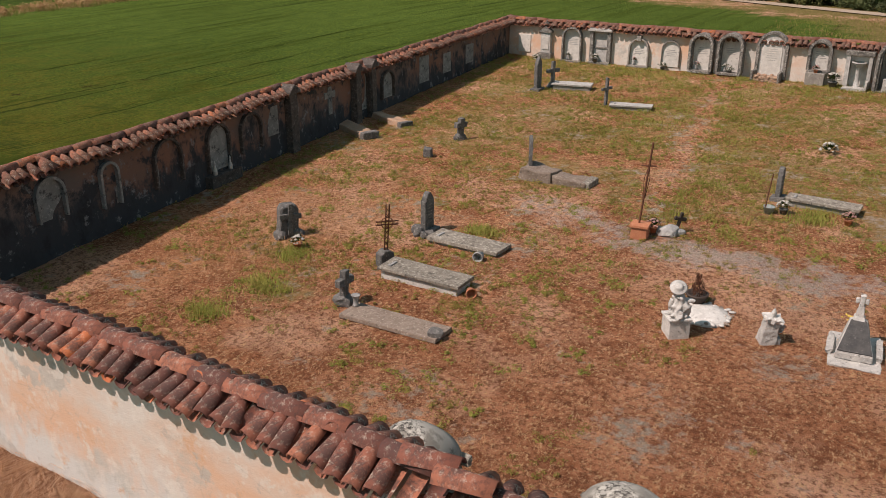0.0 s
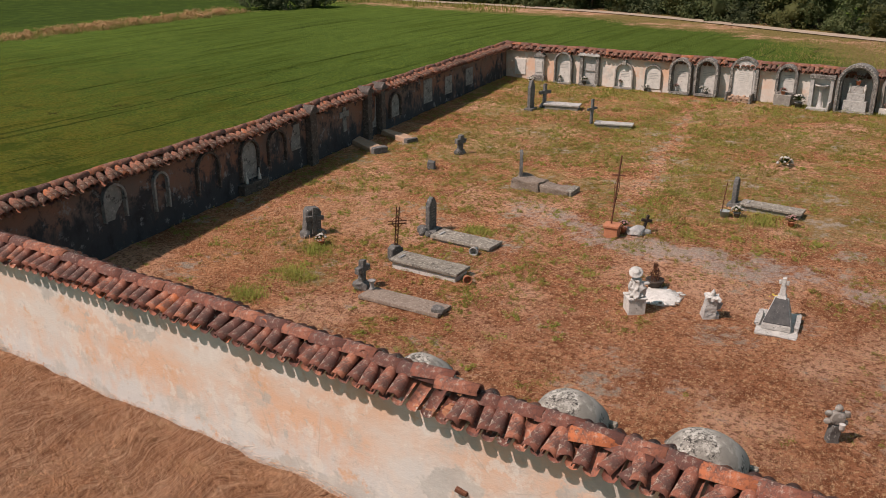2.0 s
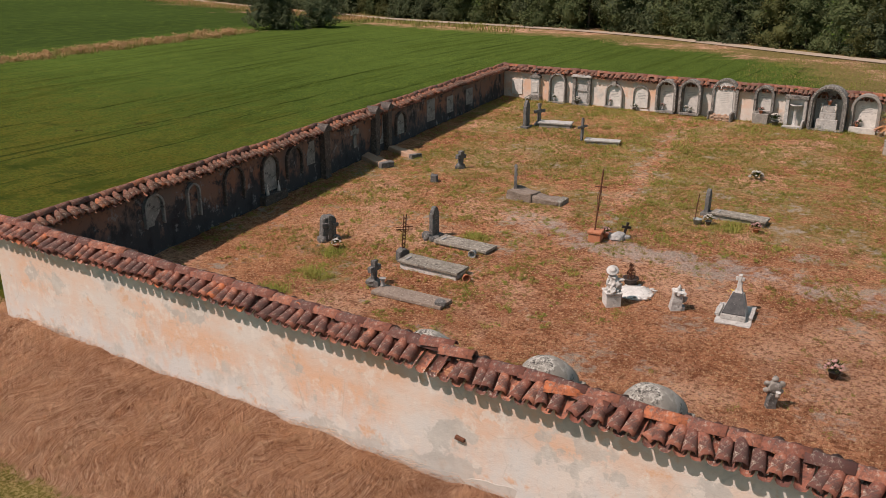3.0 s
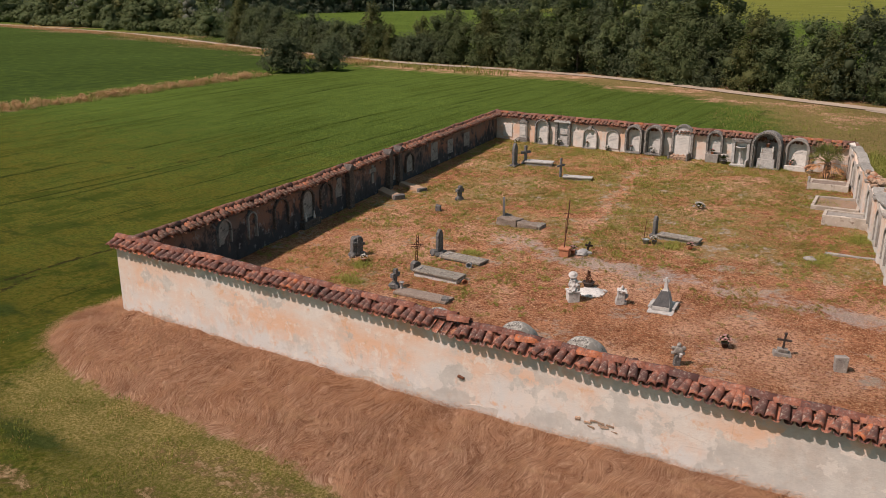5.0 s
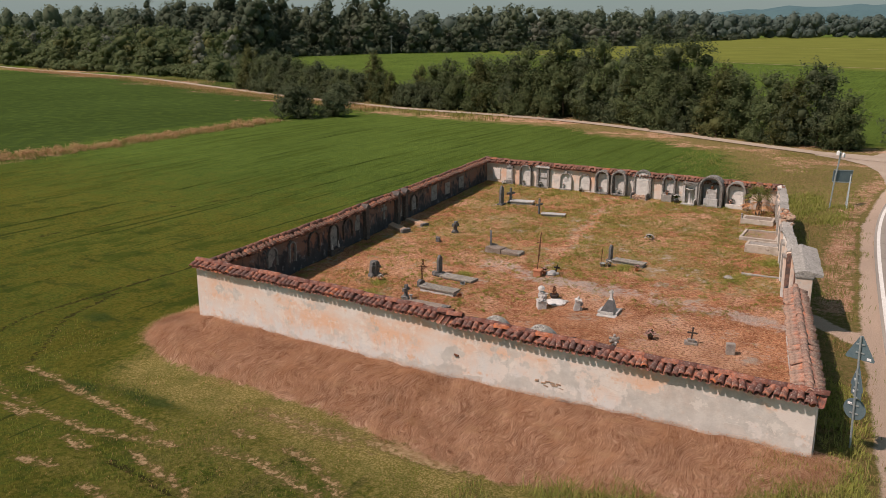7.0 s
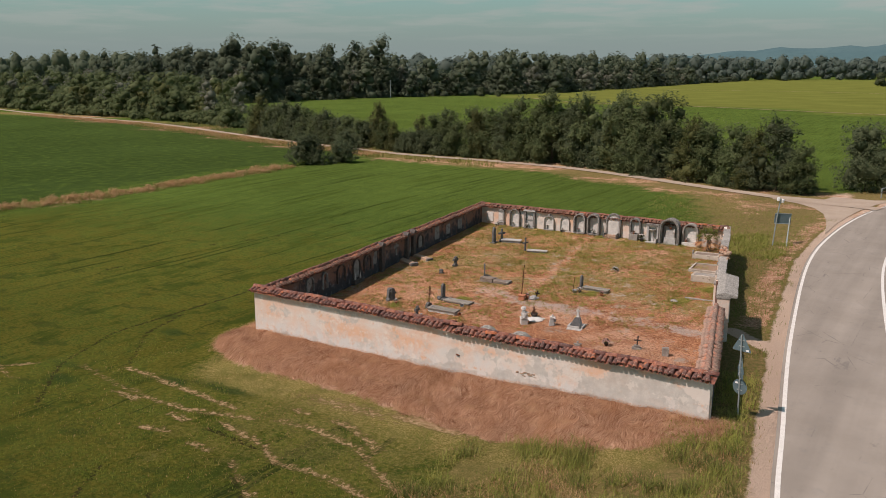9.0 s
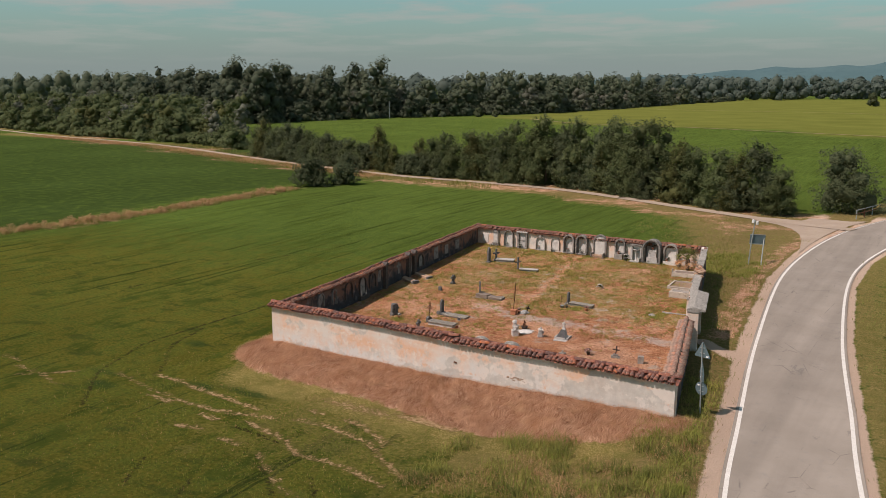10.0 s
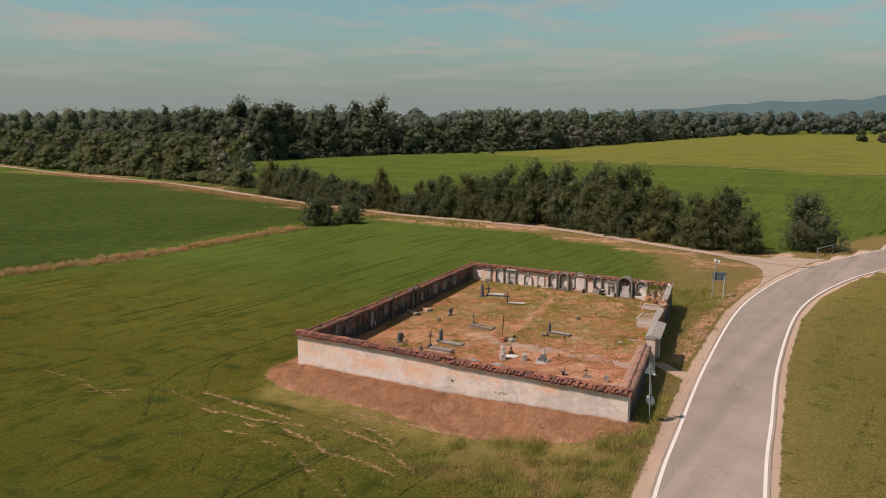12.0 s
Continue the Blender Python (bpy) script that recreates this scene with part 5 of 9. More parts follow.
def planter(x, y, z, w, d, h, seed):
    rng = random.Random(seed)
    t = thing("stone_planter", pose(x, y, z), "low planter of rough reddish stones before a monument", "planter")
    bm = bmesh.new()
    box(bm, -w / 2, w / 2, -d / 2, d / 2, -0.1, h * 0.8, 0.03, rng, 0.02)
    part("core", bm, M_RUBBLE, t)
    for k in range(34):
        bm = bmesh.new()
        s = rng.uniform(0.05, 0.085)
        bmesh.ops.create_icosphere(bm, subdivisions=1, radius=s, matrix=Matrix.Diagonal((1.3, 1, 0.8, 1)))
        roughen(bm, 0.02, 14, k)
        st = part("stone", bm, M_RUBBLE, t)
        side = rng.random()
        st.matrix_basis = pose(rng.uniform(-w / 2, w / 2), -d / 2 + rng.uniform(-0.02, 0.03) if side < 0.6 else rng.uniform(-d / 2, d / 2), rng.uniform(0, h * 0.8) if side < 0.6 else h * 0.82, 0, 0, rng.uniform(0, 180))
    for s in (-1, 1):
        bm = bmesh.new()
        box(bm, s * w / 2 - 0.05, s * w / 2 + 0.05, -d / 2 - 0.05, d / 2, 0, h + 0.12, 0.02, rng, 0.02)
        part("side_stone", bm, DARK, t)


planter(8.2, 29.78, 0.82, 1.0, 0.55, 0.30, 12)
niche(10.0, 0.72, 1.40, 2.46, DARK, WHITE, "arched monument with rough stone edging", 13, 0.09, 0.12, crown="hood", vase=False)
bm = bmesh.new()
box(bm, -0.34, 0.34, -0.14, 0.14, 0, 0.52, 0.02, random.Random(2), 0.015)
ped9 = tagged(finish("stone_pedestal", bm, M_CONCRETE), "square cement pedestal below an arched monument", "pedestal")
ped9.matrix_basis = pose(9.95, 29.85, 0.80)
bouquet(9.95, 29.83, 1.32, 0.28, M_PINKFLOWER, M_TERRACOTTA, "small pot of pink flowers on a cement pedestal", 22)
bouquet(10.62, 29.72, 0.84, 0.55, M_WHITEFLOWER, M_STONE, "large bunch of white flowers beside a monument", 23)


def aedicule(x, z0, z1, w, seed):
    rng = random.Random(seed)
    t = thing("wall_monument", pose(x, 30.2, z0), "grey marble aedicule with a round basin and fallen slab", "monument", "wall monuments")
    h = z1 - z0
    for s in (-1, 1):
        bm = bmesh.new()
        box(bm, s * w / 2 - 0.07, s * w / 2 + 0.07, -0.34, 0.03, 0, h - 0.16, 0.012, rng, 0.012)
        part("pier", bm, GREY, t)
    bm = bmesh.new()
    box(bm, -w / 2 - 0.12, w / 2 + 0.12, -0.38, 0.04, h - 0.16, h, 0.02, rng, 0.01)
    part("lintel", bm, DARK, t)
    bm = bmesh.new()
    box(bm, -w / 2 + 0.07, w / 2 - 0.07, -0.04, 0.03, 0, h - 0.16, 0.004)
    part("panel", bm, WHITE, t)
    bm = bmesh.new()
    m = Matrix.Translation((0, -0.32, 0))
    lathe(bm, [(0.18, 0), (0.18, 0.06), (0.10, 0.12), (0.075, 0.4), (0.085, 0.8), (0.12, 0.86), (0.25, 0.96), (0.27, 1.0), (0.22, 1.0), (0.12, 0.95)], 18, m)
    part("basin", bm, GREY, t, smooth=True)
    bm = bmesh.new()
    box(bm, -0.42, 0.42, -0.78, -0.42, -0.02, 0.12, 0.02, rng, 0.02)
    box(bm, 0.34, 0.42, -0.8, -0.4, 0.05, 0.36, 0.01, rng, 0.02)
    part("trough", bm, GREY, t)


aedicule(11.4, 0.84, 2.24, 0.76, 14)
niche(12.72, 1.34, 0.90, 2.70, DARK, GREY, "large deep arched monument of dark stone", 15, 0.15, 0.34, crown="hood", back=0.03, vase=False)


def small_altar(x, y, z, seed):
    rng = random.Random(seed)
    t = thing("altar", pose(x, y, z), "stepped grey stone altar inside the great arch", "altar")
    for k, (w, d, a, b) in enumerate(((0.86, 0.34, 0.0, 0.42), (0.66, 0.26, 0.42, 0.72), (0.46, 0.2, 0.72, 1.0))):
        bm = bmesh.new()
        box(bm, -w / 2, w / 2, -d, 0, a, b, 0.015, rng, 0.006)
        part("step", bm, GREY, t)
    for s in (-1, 0, 1):
        bm = bmesh.new()
        lathe(bm, [(0.06, 0), (0.04, 0.1), (0.07, 0.22), (0.03, 0.32), (0.05, 0.36)], 10, Matrix.Translation((0.28 * s, -0.16, 1.0 if s == 0 else 0.72)))
        part("urn", bm, WHITE, t, smooth=True)


small_altar(12.72, 30.10, 0.90, 3)
bouquet(12.72, 29.95, 1.96, 0.34, M_PINKFLOWER, M_TERRACOTTA, "dry reddish flowers on the altar top", 25)
bouquet(12.45, 29.82, 0.88, 0.2, M_WHITEFLOWER, M_MARBLE, "white vase with white flowers by the altar", 26)
niche(14.18, 1.02, 1.12, 2.44, PALE, WHITE, "arched monument with pale frame, white tablet and base", 16, 0.11, 0.15, crown="hood")
bm = bmesh.new()
box(bm, -0.52, 0.52, -0.22, 0.1, 0, 0.3, 0.015, random.Random(5), 0.01)
bs = tagged(finish("stone_plinth", bm, WHITE), "long white stone plinth under an arched monument", "plinth")
bs.matrix_basis = pose(14.15, 29.98, 0.82)
bouquet(14.85, 29.72, 0.84, 0.42, M_PINKFLOWER, M_MARBLE, "tall pot of pink and white flowers beside a plinth", 27)
bouquet(13.9, 29.92, 1.12, 0.24, M_PINKFLOWER, M_TERRACOTTA, "pot of pink flowers on the white plinth", 28)
bouquet(4.0, 29.95, 0.86, 0.34, M_WHITEFLOWER, M_STONE, "dry flowers at the foot of the wall", 29)
bouquet(6.75, 29.9, 0.98, 0.3, M_WHITEFLOWER, M_STONE, "grey flowers on a monument sill", 30)
bouquet(-1.75, 29.75, 0.84, 0.4, M_WHITEFLOWER, M_STONE, "heap of withered flowers below a stele", 31, False)

# along the west wall, in its own shade
def on_west(y, z):
    return pose(-0.125 * y + 0.41, y, z, 0, 0, 97.1)


# tablet marble, dimmed in its base colour for the shade on this wall
M_SHADEPANEL = stone_material("stained_shaded_marble", (0.17, 0.18, 0.175), (0.25, 0.26, 0.25), (0.33, 0.33, 0.31), (0.05, 0.05, 0.05), 0.7, 3)
M_NEARBLACK = stone_material("near_black_stone", (0.060, 0.052, 0.048), (0.11, 0.088, 0.075), (0.19, 0.175, 0.16), (0.03, 0.03, 0.03), 0.7, 5)
for y, w, z0, z1, fr, lab in ((4.45, 0.74, 1.16, 2.06, M_SHADEPANEL, "arched pale tablet on the mould-stained wall"), (6.0, 0.55, 0.98, 1.98, M_SHADEPANEL, "narrow pale tablet on the mould-stained wall"), (7.8, 0.95, 0.95, 2.08, M_NEARBLACK, "arched recess with a near-black frame"), (9.6, 0.90, 0.85, 2.05, M_NEARBLACK, "arched recess with a cracked grey slab"), (10.95, 0.92, 1.02, 2.06, M_NEARBLACK, "arched monument with a light slab and dark frame"), (18.5, 0.9, 1.05, 2.0, M_NEARBLACK, "weathered arched monument, half flaked away")):
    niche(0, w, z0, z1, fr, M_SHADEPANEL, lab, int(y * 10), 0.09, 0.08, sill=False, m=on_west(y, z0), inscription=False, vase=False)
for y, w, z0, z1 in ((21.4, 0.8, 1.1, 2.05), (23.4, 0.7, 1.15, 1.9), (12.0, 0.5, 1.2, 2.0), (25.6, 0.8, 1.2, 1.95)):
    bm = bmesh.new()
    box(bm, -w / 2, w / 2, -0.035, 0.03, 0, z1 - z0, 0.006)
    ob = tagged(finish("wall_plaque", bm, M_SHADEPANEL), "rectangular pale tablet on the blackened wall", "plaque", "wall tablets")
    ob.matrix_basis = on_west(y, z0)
cr = thing("wall_cross", on_west(14.9, 1.2), "white stone cross fixed to the blackened wall", "cross")
bm = bmesh.new()
box(bm, -0.10, 0.10, -0.07, 0.03, 0, 0.84, 0.012)
part("upright", bm, M_SHADEPANEL, cr)
bm = bmesh.new()
box(bm, -0.30, -0.102, -0.07, 0.03, 0.50, 0.69, 0.012)
part("arm", bm, M_SHADEPANEL, cr)
bm = bmesh.new()
box(bm, 0.102, 0.30, -0.07, 0.03, 0.50, 0.69, 0.012)
part("arm", bm, M_SHADEPANEL, cr)
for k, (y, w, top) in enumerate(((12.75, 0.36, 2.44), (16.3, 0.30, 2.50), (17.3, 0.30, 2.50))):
    t = thing("pilaster", on_west(y, 0.3), "near-black masonry pilaster with a small gabled cap", "pilaster", "west wall pilasters")
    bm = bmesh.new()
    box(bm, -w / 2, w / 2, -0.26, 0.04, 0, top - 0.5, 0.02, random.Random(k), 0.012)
    part("shaft", bm, M_NEARBLACK, t)
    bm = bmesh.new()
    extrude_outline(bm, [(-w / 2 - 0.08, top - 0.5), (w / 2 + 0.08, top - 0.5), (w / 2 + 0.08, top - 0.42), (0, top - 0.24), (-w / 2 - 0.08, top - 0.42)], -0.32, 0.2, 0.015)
    part("cap", bm, M_NEARBLACK, t)
niche(0, 0.7, 0.95, 2.30, M_NEARBLACK, M_SHADEPANEL, "tall pale tablet between two dark pilasters", 168, 0.07, 0.12, sill=False, m=on_west(16.8, 0.95), inscription=False, vase=False)
for y in (9.35, 9.95):
    bm = bmesh.new()
    lathe(bm, [(0.06, 0), (0.05, 0.12), (0.025, 0.2), (0.02, 0.3), (0.008, 0.36)], 10)
    ob = tagged(finish("candle_lamp", bm, M_MARBLE, smooth=True), "small white grave lamp on a ledge", "lamp", "grave lamps")
    ob.matrix_basis = pose(-0.125 * y + 0.55, y, 0.78)
    bm = bmesh.new()
bm = bmesh.new()
box(bm, -0.6, 0.6, -0.12, 0.12, -0.3, 0.0, 0.015, random.Random(3), 0.01)
ob = tagged(finish("stone_ledge", bm, M_NEARBLACK), "low dark stone ledge below an arched recess", "ledge")
ob.matrix_basis = on_west(9.65, 0.78) @ Matrix.Translation((0, -0.14, 0))

# rounded backs of three vaulted monuments that lean on the south wall
def vault(x, w, top, depth, seed):
    rng = random.Random(seed)
    z0 = land_z(x, 1.0) - 0.1
    t = thing("vaulted_monument", pose(x, 0.42, z0), "round-topped cement monument crusted with white and black lichen", "monument", "vaulted monuments")
    h = top - z0
    bm = bmesh.new()
    n, rows = 18, 7
    grid = []
    for j in range(rows + 1):
        y = depth * j / rows
        q = math.sin(math.pi * (0.10 + 0.80 * j / rows))
        bulge = (q - 1) * 0.22 + 0.08
        ring = []
        for k in range(n + 1):
            a = math.pi * k / n
            ring.append(bm.verts.new((w / 2 * math.cos(a) * (0.86 + 0.14 * q) * (1 + 0.02 * math.sin(3 * a + j)), y, h - w * 0.5 + (w * 0.42 + bulge) * math.sin(a))))
        ring = [bm.verts.new((w / 2, y, 0))] + ring + [bm.verts.new((-w / 2, y, 0))]
        grid.append(ring)
    for a, b in zip(grid, grid[1:]):
        for k in range(len(a) - 1):
            bm.faces.new((a[k], b[k], b[k + 1], a[k + 1]))
    bm.faces.new(grid[0])
    bm.faces.new(grid[-1][::-1])
    roughen(bm, 0.02, 3.0, seed)
    bmesh.ops.recalc_face_normals(bm, faces=bm.faces[:])
    part("vault", bm, M_DOME, t, smooth=True)
    bm = bmesh.new()
    for k in range(5):
        box(bm, -w / 2 - 0.05, w / 2 + 0.05, -0.02 + depth, depth + 0.06, h - w * 0.5 - 0.08 + 0.018 * k, h - w * 0.5 - 0.066 + 0.018 * k, 0.0, rng, 0.01)
    part("slate_edge", bm, M_SLAB, t)


vault(11.27, 0.80, 2.30, 0.60, 1)
vault(13.40, 0.92, 2.38, 0.66, 2)
vault(15.06, 0.98, 2.38, 0.68, 3)


# ---------------------------------------------------------------- graves
def flat_grave(x, y, L, W, H, mat, label, seed, rz=0.0, tilt=0.0, base=None, overhang=0.05, band=True):
    rng = random.Random(seed)
    z = land_z(x + L / 2, y)
    t = thing("grave_slab", pose(x, y, z, 0, tilt, rz), label, "grave", "graves")
    bm = bmesh.new()
    box(bm, overhang, L - overhang, -W / 2 + overhang, W / 2 - overhang, -0.12, max(0.03, H - 0.07), 0.02, rng, 0.012)
    part("base", bm, base or M_CONCRETE, t)
    bm = bmesh.new()
    vs = box(bm, 0, L, -W / 2, W / 2, H - 0.07, H, 0.012, rng, 0.008)
    bmesh.ops.subdivide_edges(bm, edges=[e for e in bm.edges if e.calc_length() > 0.6], cuts=5, use_grid_fill=True)
    roughen(bm, 0.006, 3, seed)
    slab = part("slab", bm, mat, t)
    if band:
        bm = bmesh.new()
        box(bm, 0.16, 0.22, -W * 0.28, W * 0.1, H - 0.004, H + 0.022, 0.004)
        part("tablet", bm, M_GREYMARBLE, slab, "small raised tablet")
    return t


def stone_cross(x, y, h, mat, label, seed, rz=0, lean=0, thick=0.12, rock=True):
    rng = random.Random(seed)
    t = thing("stone_cross", pose(x, y, land_z(x, y) - 0.04, lean, lean * 0.4, rz), label, "cross", "stone crosses")
    if rock:
        bm = bmesh.new()
        bmesh.ops.create_icosphere(bm, subdivisions=2, radius=0.2, matrix=Matrix.Translation((0, 0, 0.1)) @ Matrix.Diagonal((1.0, 0.9, 0.85, 1)))
        roughen(bm, 0.07, 6, seed)
        part("rock_base", bm, M_STONE, t)
    bm = bmesh.new()
    box(bm, -thick / 2, thick / 2, -thick / 2, thick / 2, 0.1, h, 0.018, rng, 0.012)
    part("upright", bm, mat, t)
    for s in (-1, 1):
        bm = bmesh.new()
        lo, hi = sorted((s * thick / 2, s * h * 0.30))
        box(bm, lo, hi, -thick * 0.45, thick * 0.45, h * 0.60, h * 0.60 + thick * 1.05, 0.018, rng, 0.008)
        part("arm", bm, mat, t)
    return t


def headstone(x, y, w, h, d, mat, label, seed, rz=0, lean=0):
    rng = random.Random(seed)
    t = thing("headstone", pose(x, y, land_z(x, y) - 0.05, 0, lean, rz), label, "headstone", "headstones")
    bm = bmesh.new()
    pts = [(-w / 2, 0), (w / 2, 0), (w / 2, h * 0.78), (w * 0.40, h * 0.80), (w * 0.36, h * 0.88), (w * 0.2, h * 0.96), (0, h), (-w * 0.2, h * 0.96), (-w * 0.36, h * 0.88), (-w * 0.40, h * 0.80), (-w / 2, h * 0.78)]
    extrude_outline(bm, pts, -d / 2, d / 2, 0.015)
    part("stone", bm, mat, t)
    bm = bmesh.new()
    box(bm, -w * 0.7, w * 0.7, -d * 1.3, d * 1.3, 0, 0.14, 0.02, rng, 0.015)
    part("foot", bm, M_STONE, t)
    bm = bmesh.new()
    for k in range(5):
        lw = rng.uniform(0.14, 0.3) * w
        box(bm, -lw, lw, -d / 2 - 0.006, -d / 2 + 0.002, h * 0.7 - k * 0.075, h * 0.7 - k * 0.075 + 0.016)
    part("inscription", bm, M_SLAB, t, "worn carved lines, not legible")
    return t


# stone with a cross carved on it
t = thing("headstone", pose(3.08, 7.85, land_z(3.08, 7.85) - 0.04, 0, 4, 62), "thick rough grey headstone with a cross in relief", "headstone", "headstones")
bm = bmesh.new()
extrude_outline(bm, [(-0.24, 0), (0.24, 0), (0.21, 0.66), (0.12, 0.78), (-0.14, 0.76), (-0.2, 0.64)], -0.16, 0.12, 0.03)
bmesh.ops.subdivide_edges(bm, edges=bm.edges[:], cuts=2, use_grid_fill=True)
roughen(bm, 0.03, 5, 3)
body = part("stone", bm, M_DARKSTONE, t)
bm = bmesh.new()
box(bm, -0.05, 0.05, -0.21, -0.13, 0.1, 0.80, 0.012)
box(bm, -0.25, -0.052, -0.21, -0.13, 0.46, 0.57, 0.012)
box(bm, 0.052, 0.25, -0.21, -0.13, 0.46, 0.57, 0.012)
part("carved_cross", bm, M_STONE, body, "grey cross in relief")
for s in (-1, 1):
    bm = bmesh.new()
    bmesh.ops.create_icosphere(bm, subdivisions=2, radius=0.15, matrix=Matrix.Translation((0.2 * s, -0.12, 0.08)))
    roughen(bm, 0.05, 6, 4 + s)
    part("rock", bm, M_STONE, t)
bouquet(3.81, 7.37, land_z(3.81, 7.37), 0.30, M_WHITEFLOWER, M_TERRACOTTA, "tipped clay pot of faded white flowers in dry grass", 1)

flat_grave(6.55, 5.58, 1.98, 0.56, 0.09, M_WARMSLAB, "long low tan grave slab lying on the dry soil", 1, 1.5, base=M_CONCRETE, band=False)
stone_cross(6.28, 5.80, 0.72, M_DARKSTONE, "small dark stone cross on a rock at a grave head", 2, 92, 3, 0.13)
bm = bmesh.new()
lathe(bm, [(0.07, 0), (0.05, 0.03), (0.045, 0.12), (0.08, 0.2), (0.09, 0.21), (0.07, 0.2)], 12)
ob = tagged(finish("grave_vase", bm, M_GREYMARBLE, smooth=True), "small grey stone vase at a grave head", "vase")
ob.matrix_basis = pose(6.62, 5.72, land_z(6.62, 5.72) + 0.09)
bm = bmesh.new()
bmesh.ops.create_icosphere(bm, subdivisions=2, radius=0.14, matrix=Matrix.Diagonal((1, 0.9, 0.8, 1)))
roughen(bm, 0.05, 7, 9)
ob = tagged(finish("rock", bm, M_STONE), "rough grey rock lying on the end of a slab", "rock")
ob.matrix_basis = pose(8.42, 5.52, land_z(8.4, 5.5) + 0.11)

flat_grave(6.12, 7.34, 1.80, 0.62, 0.24, M_SLAB, "raised grey grave slab on a white plastered base", 3, 1.0, 1.0, M_MARBLE)


def iron_cross(x, y, h, arm, label, seed, rz, lattice=True, r=0.016, lean=0):
    """A cross of thin bars on a small block."""
    rng = random.Random(seed)
    t = thing("iron_cross", pose(x, y, land_z(x, y) - 0.02, lean, lean * 0.5, rz), label, "cross", "iron crosses")
    w = 0.034 if lattice else 0.0
    for s in ((-1, 1) if lattice else (0,)):
        bm = bmesh.new()
        tube(bm, [(s * w, 0, 0.1), (s * w, 0, h * 0.5), (s * w, 0, h)], r, 6)
        part("upright", bm, M_RUST, t)
        bm = bmesh.new()
        tube(bm, [(-arm, 0, h * 0.70 + s * w), (0, 0.004, h * 0.70 + s * w), (arm, 0, h * 0.70 + s * w)], r, 6)
        part("crossbar", bm, M_RUST, t)
    if lattice:
        bm = bmesh.new()
        k = 0.32
        while k < h - 0.05:
            tube(bm, [(-w, 0, k), (w, 0, k + 0.09)], r * 0.6, 5)
            tube(bm, [(w, 0, k), (-w, 0, k + 0.09)], r * 0.6, 5)
            k += 0.12
        part("lattice", bm, M_RUST, t)
        bm = bmesh.new()
        for a in range(20):
            p, q = 2 * math.pi * a / 20, 2 * math.pi * (a + 1) / 20
            tube(bm, [(0.12 * math.cos(p), 0, h * 0.7 + 0.12 * math.sin(p)), (0.12 * math.cos(q), 0, h * 0.7 + 0.12 * math.sin(q))], r * 0.7, 5)
        part("ring", bm, M_RUST, t)
    return t


iron_cross(5.86, 7.66, 1.32, 0.23, "rusty openwork iron cross at the head of a slab", 4, 50, True, 0.013, 5)
bm = bmesh.new()
extrude_outline(bm, [(-0.17, 0), (0.17, 0), (0.16, 0.26), (0.06, 0.34), (-0.06, 0.34), (-0.16, 0.26)], -0.11, 0.11, 0.02)
ob = tagged(finish("cross_block", bm, M_DARKSTONE), "dark stone block that holds an iron cross", "block")
ob.matrix_basis = pose(5.86, 7.66, land_z(5.86, 7.66) - 0.02, 0, 0, 68)
flat_grave(5.95, 9.36, 1.72, 0.62, 0.13, M_SLAB, "flat grey grave slab with a cracked head end", 5, -1.5, 0)
headstone(5.62, 9.58, 0.36, 0.98, 0.13, M_DARKSTONE, "slender dark headstone with a shouldered round top", 6, 92, 1)
for k, (dx, dy, r) in enumerate(((-0.05, -0.22, 0.13), (0.14, -0.30, 0.10), (0.22, -0.1, 0.09), (-0.22, -0.02, 0.12))):
    bm = bmesh.new()
    bmesh.ops.create_icosphere(bm, subdivisions=2, radius=r)
    roughen(bm, r * 0.4, 8, k + 20)
    ob = tagged(finish("rock", bm, M_STONE), "rough grey rock round the foot of a headstone", "rock", "rocks")
    ob.matrix_basis = pose(5.64 + dx, 9.5 + dy, land_z(5.6, 9.5) + r * 0.5)


def tipped_pot(x, y, r, mat, label, rz):
    bm = bmesh.new()
    lathe(bm, [(r * 0.7, 0), (r, r * 1.5), (r * 1.1, r * 1.55), (r * 1.1, r * 1.7), (r * 0.85, r * 1.7), (r * 0.7, r * 0.4)], 16)
    ob = tagged(finish("flower_pot", bm, mat, smooth=True), label, "pot")
    ob.matrix_basis = pose(x, y, land_z(x, y) + r * 0.9, 90, 0, rz)


tipped_pot(7.38, 8.86, 0.105, M_GREYMARBLE, "empty white pot tipped over beside a slab", 10)
tipped_pot(8.05, 7.30, 0.10, M_TERRACOTTA, "small clay pot tipped over at a slab foot", 40)

# small stones and crosses farther in
stone_cross(2.30, 16.45, 0.72, M_DARKSTONE, "short dark stone cross in the weeds", 12, 75, 4, 0.15)
bm = bmesh.new()
box(bm, -0.11, 0.11, -0.1, 0.1, -0.05, 0.26, 0.03, random.Random(8), 0.03)
ob = tagged(finish("marker_stone", bm, M_STONE), "small square grey marker stone in the weeds", "stone")
ob.matrix_basis = pose(2.45, 14.45, land_z(2.45, 14.45), 0, 4, 20)


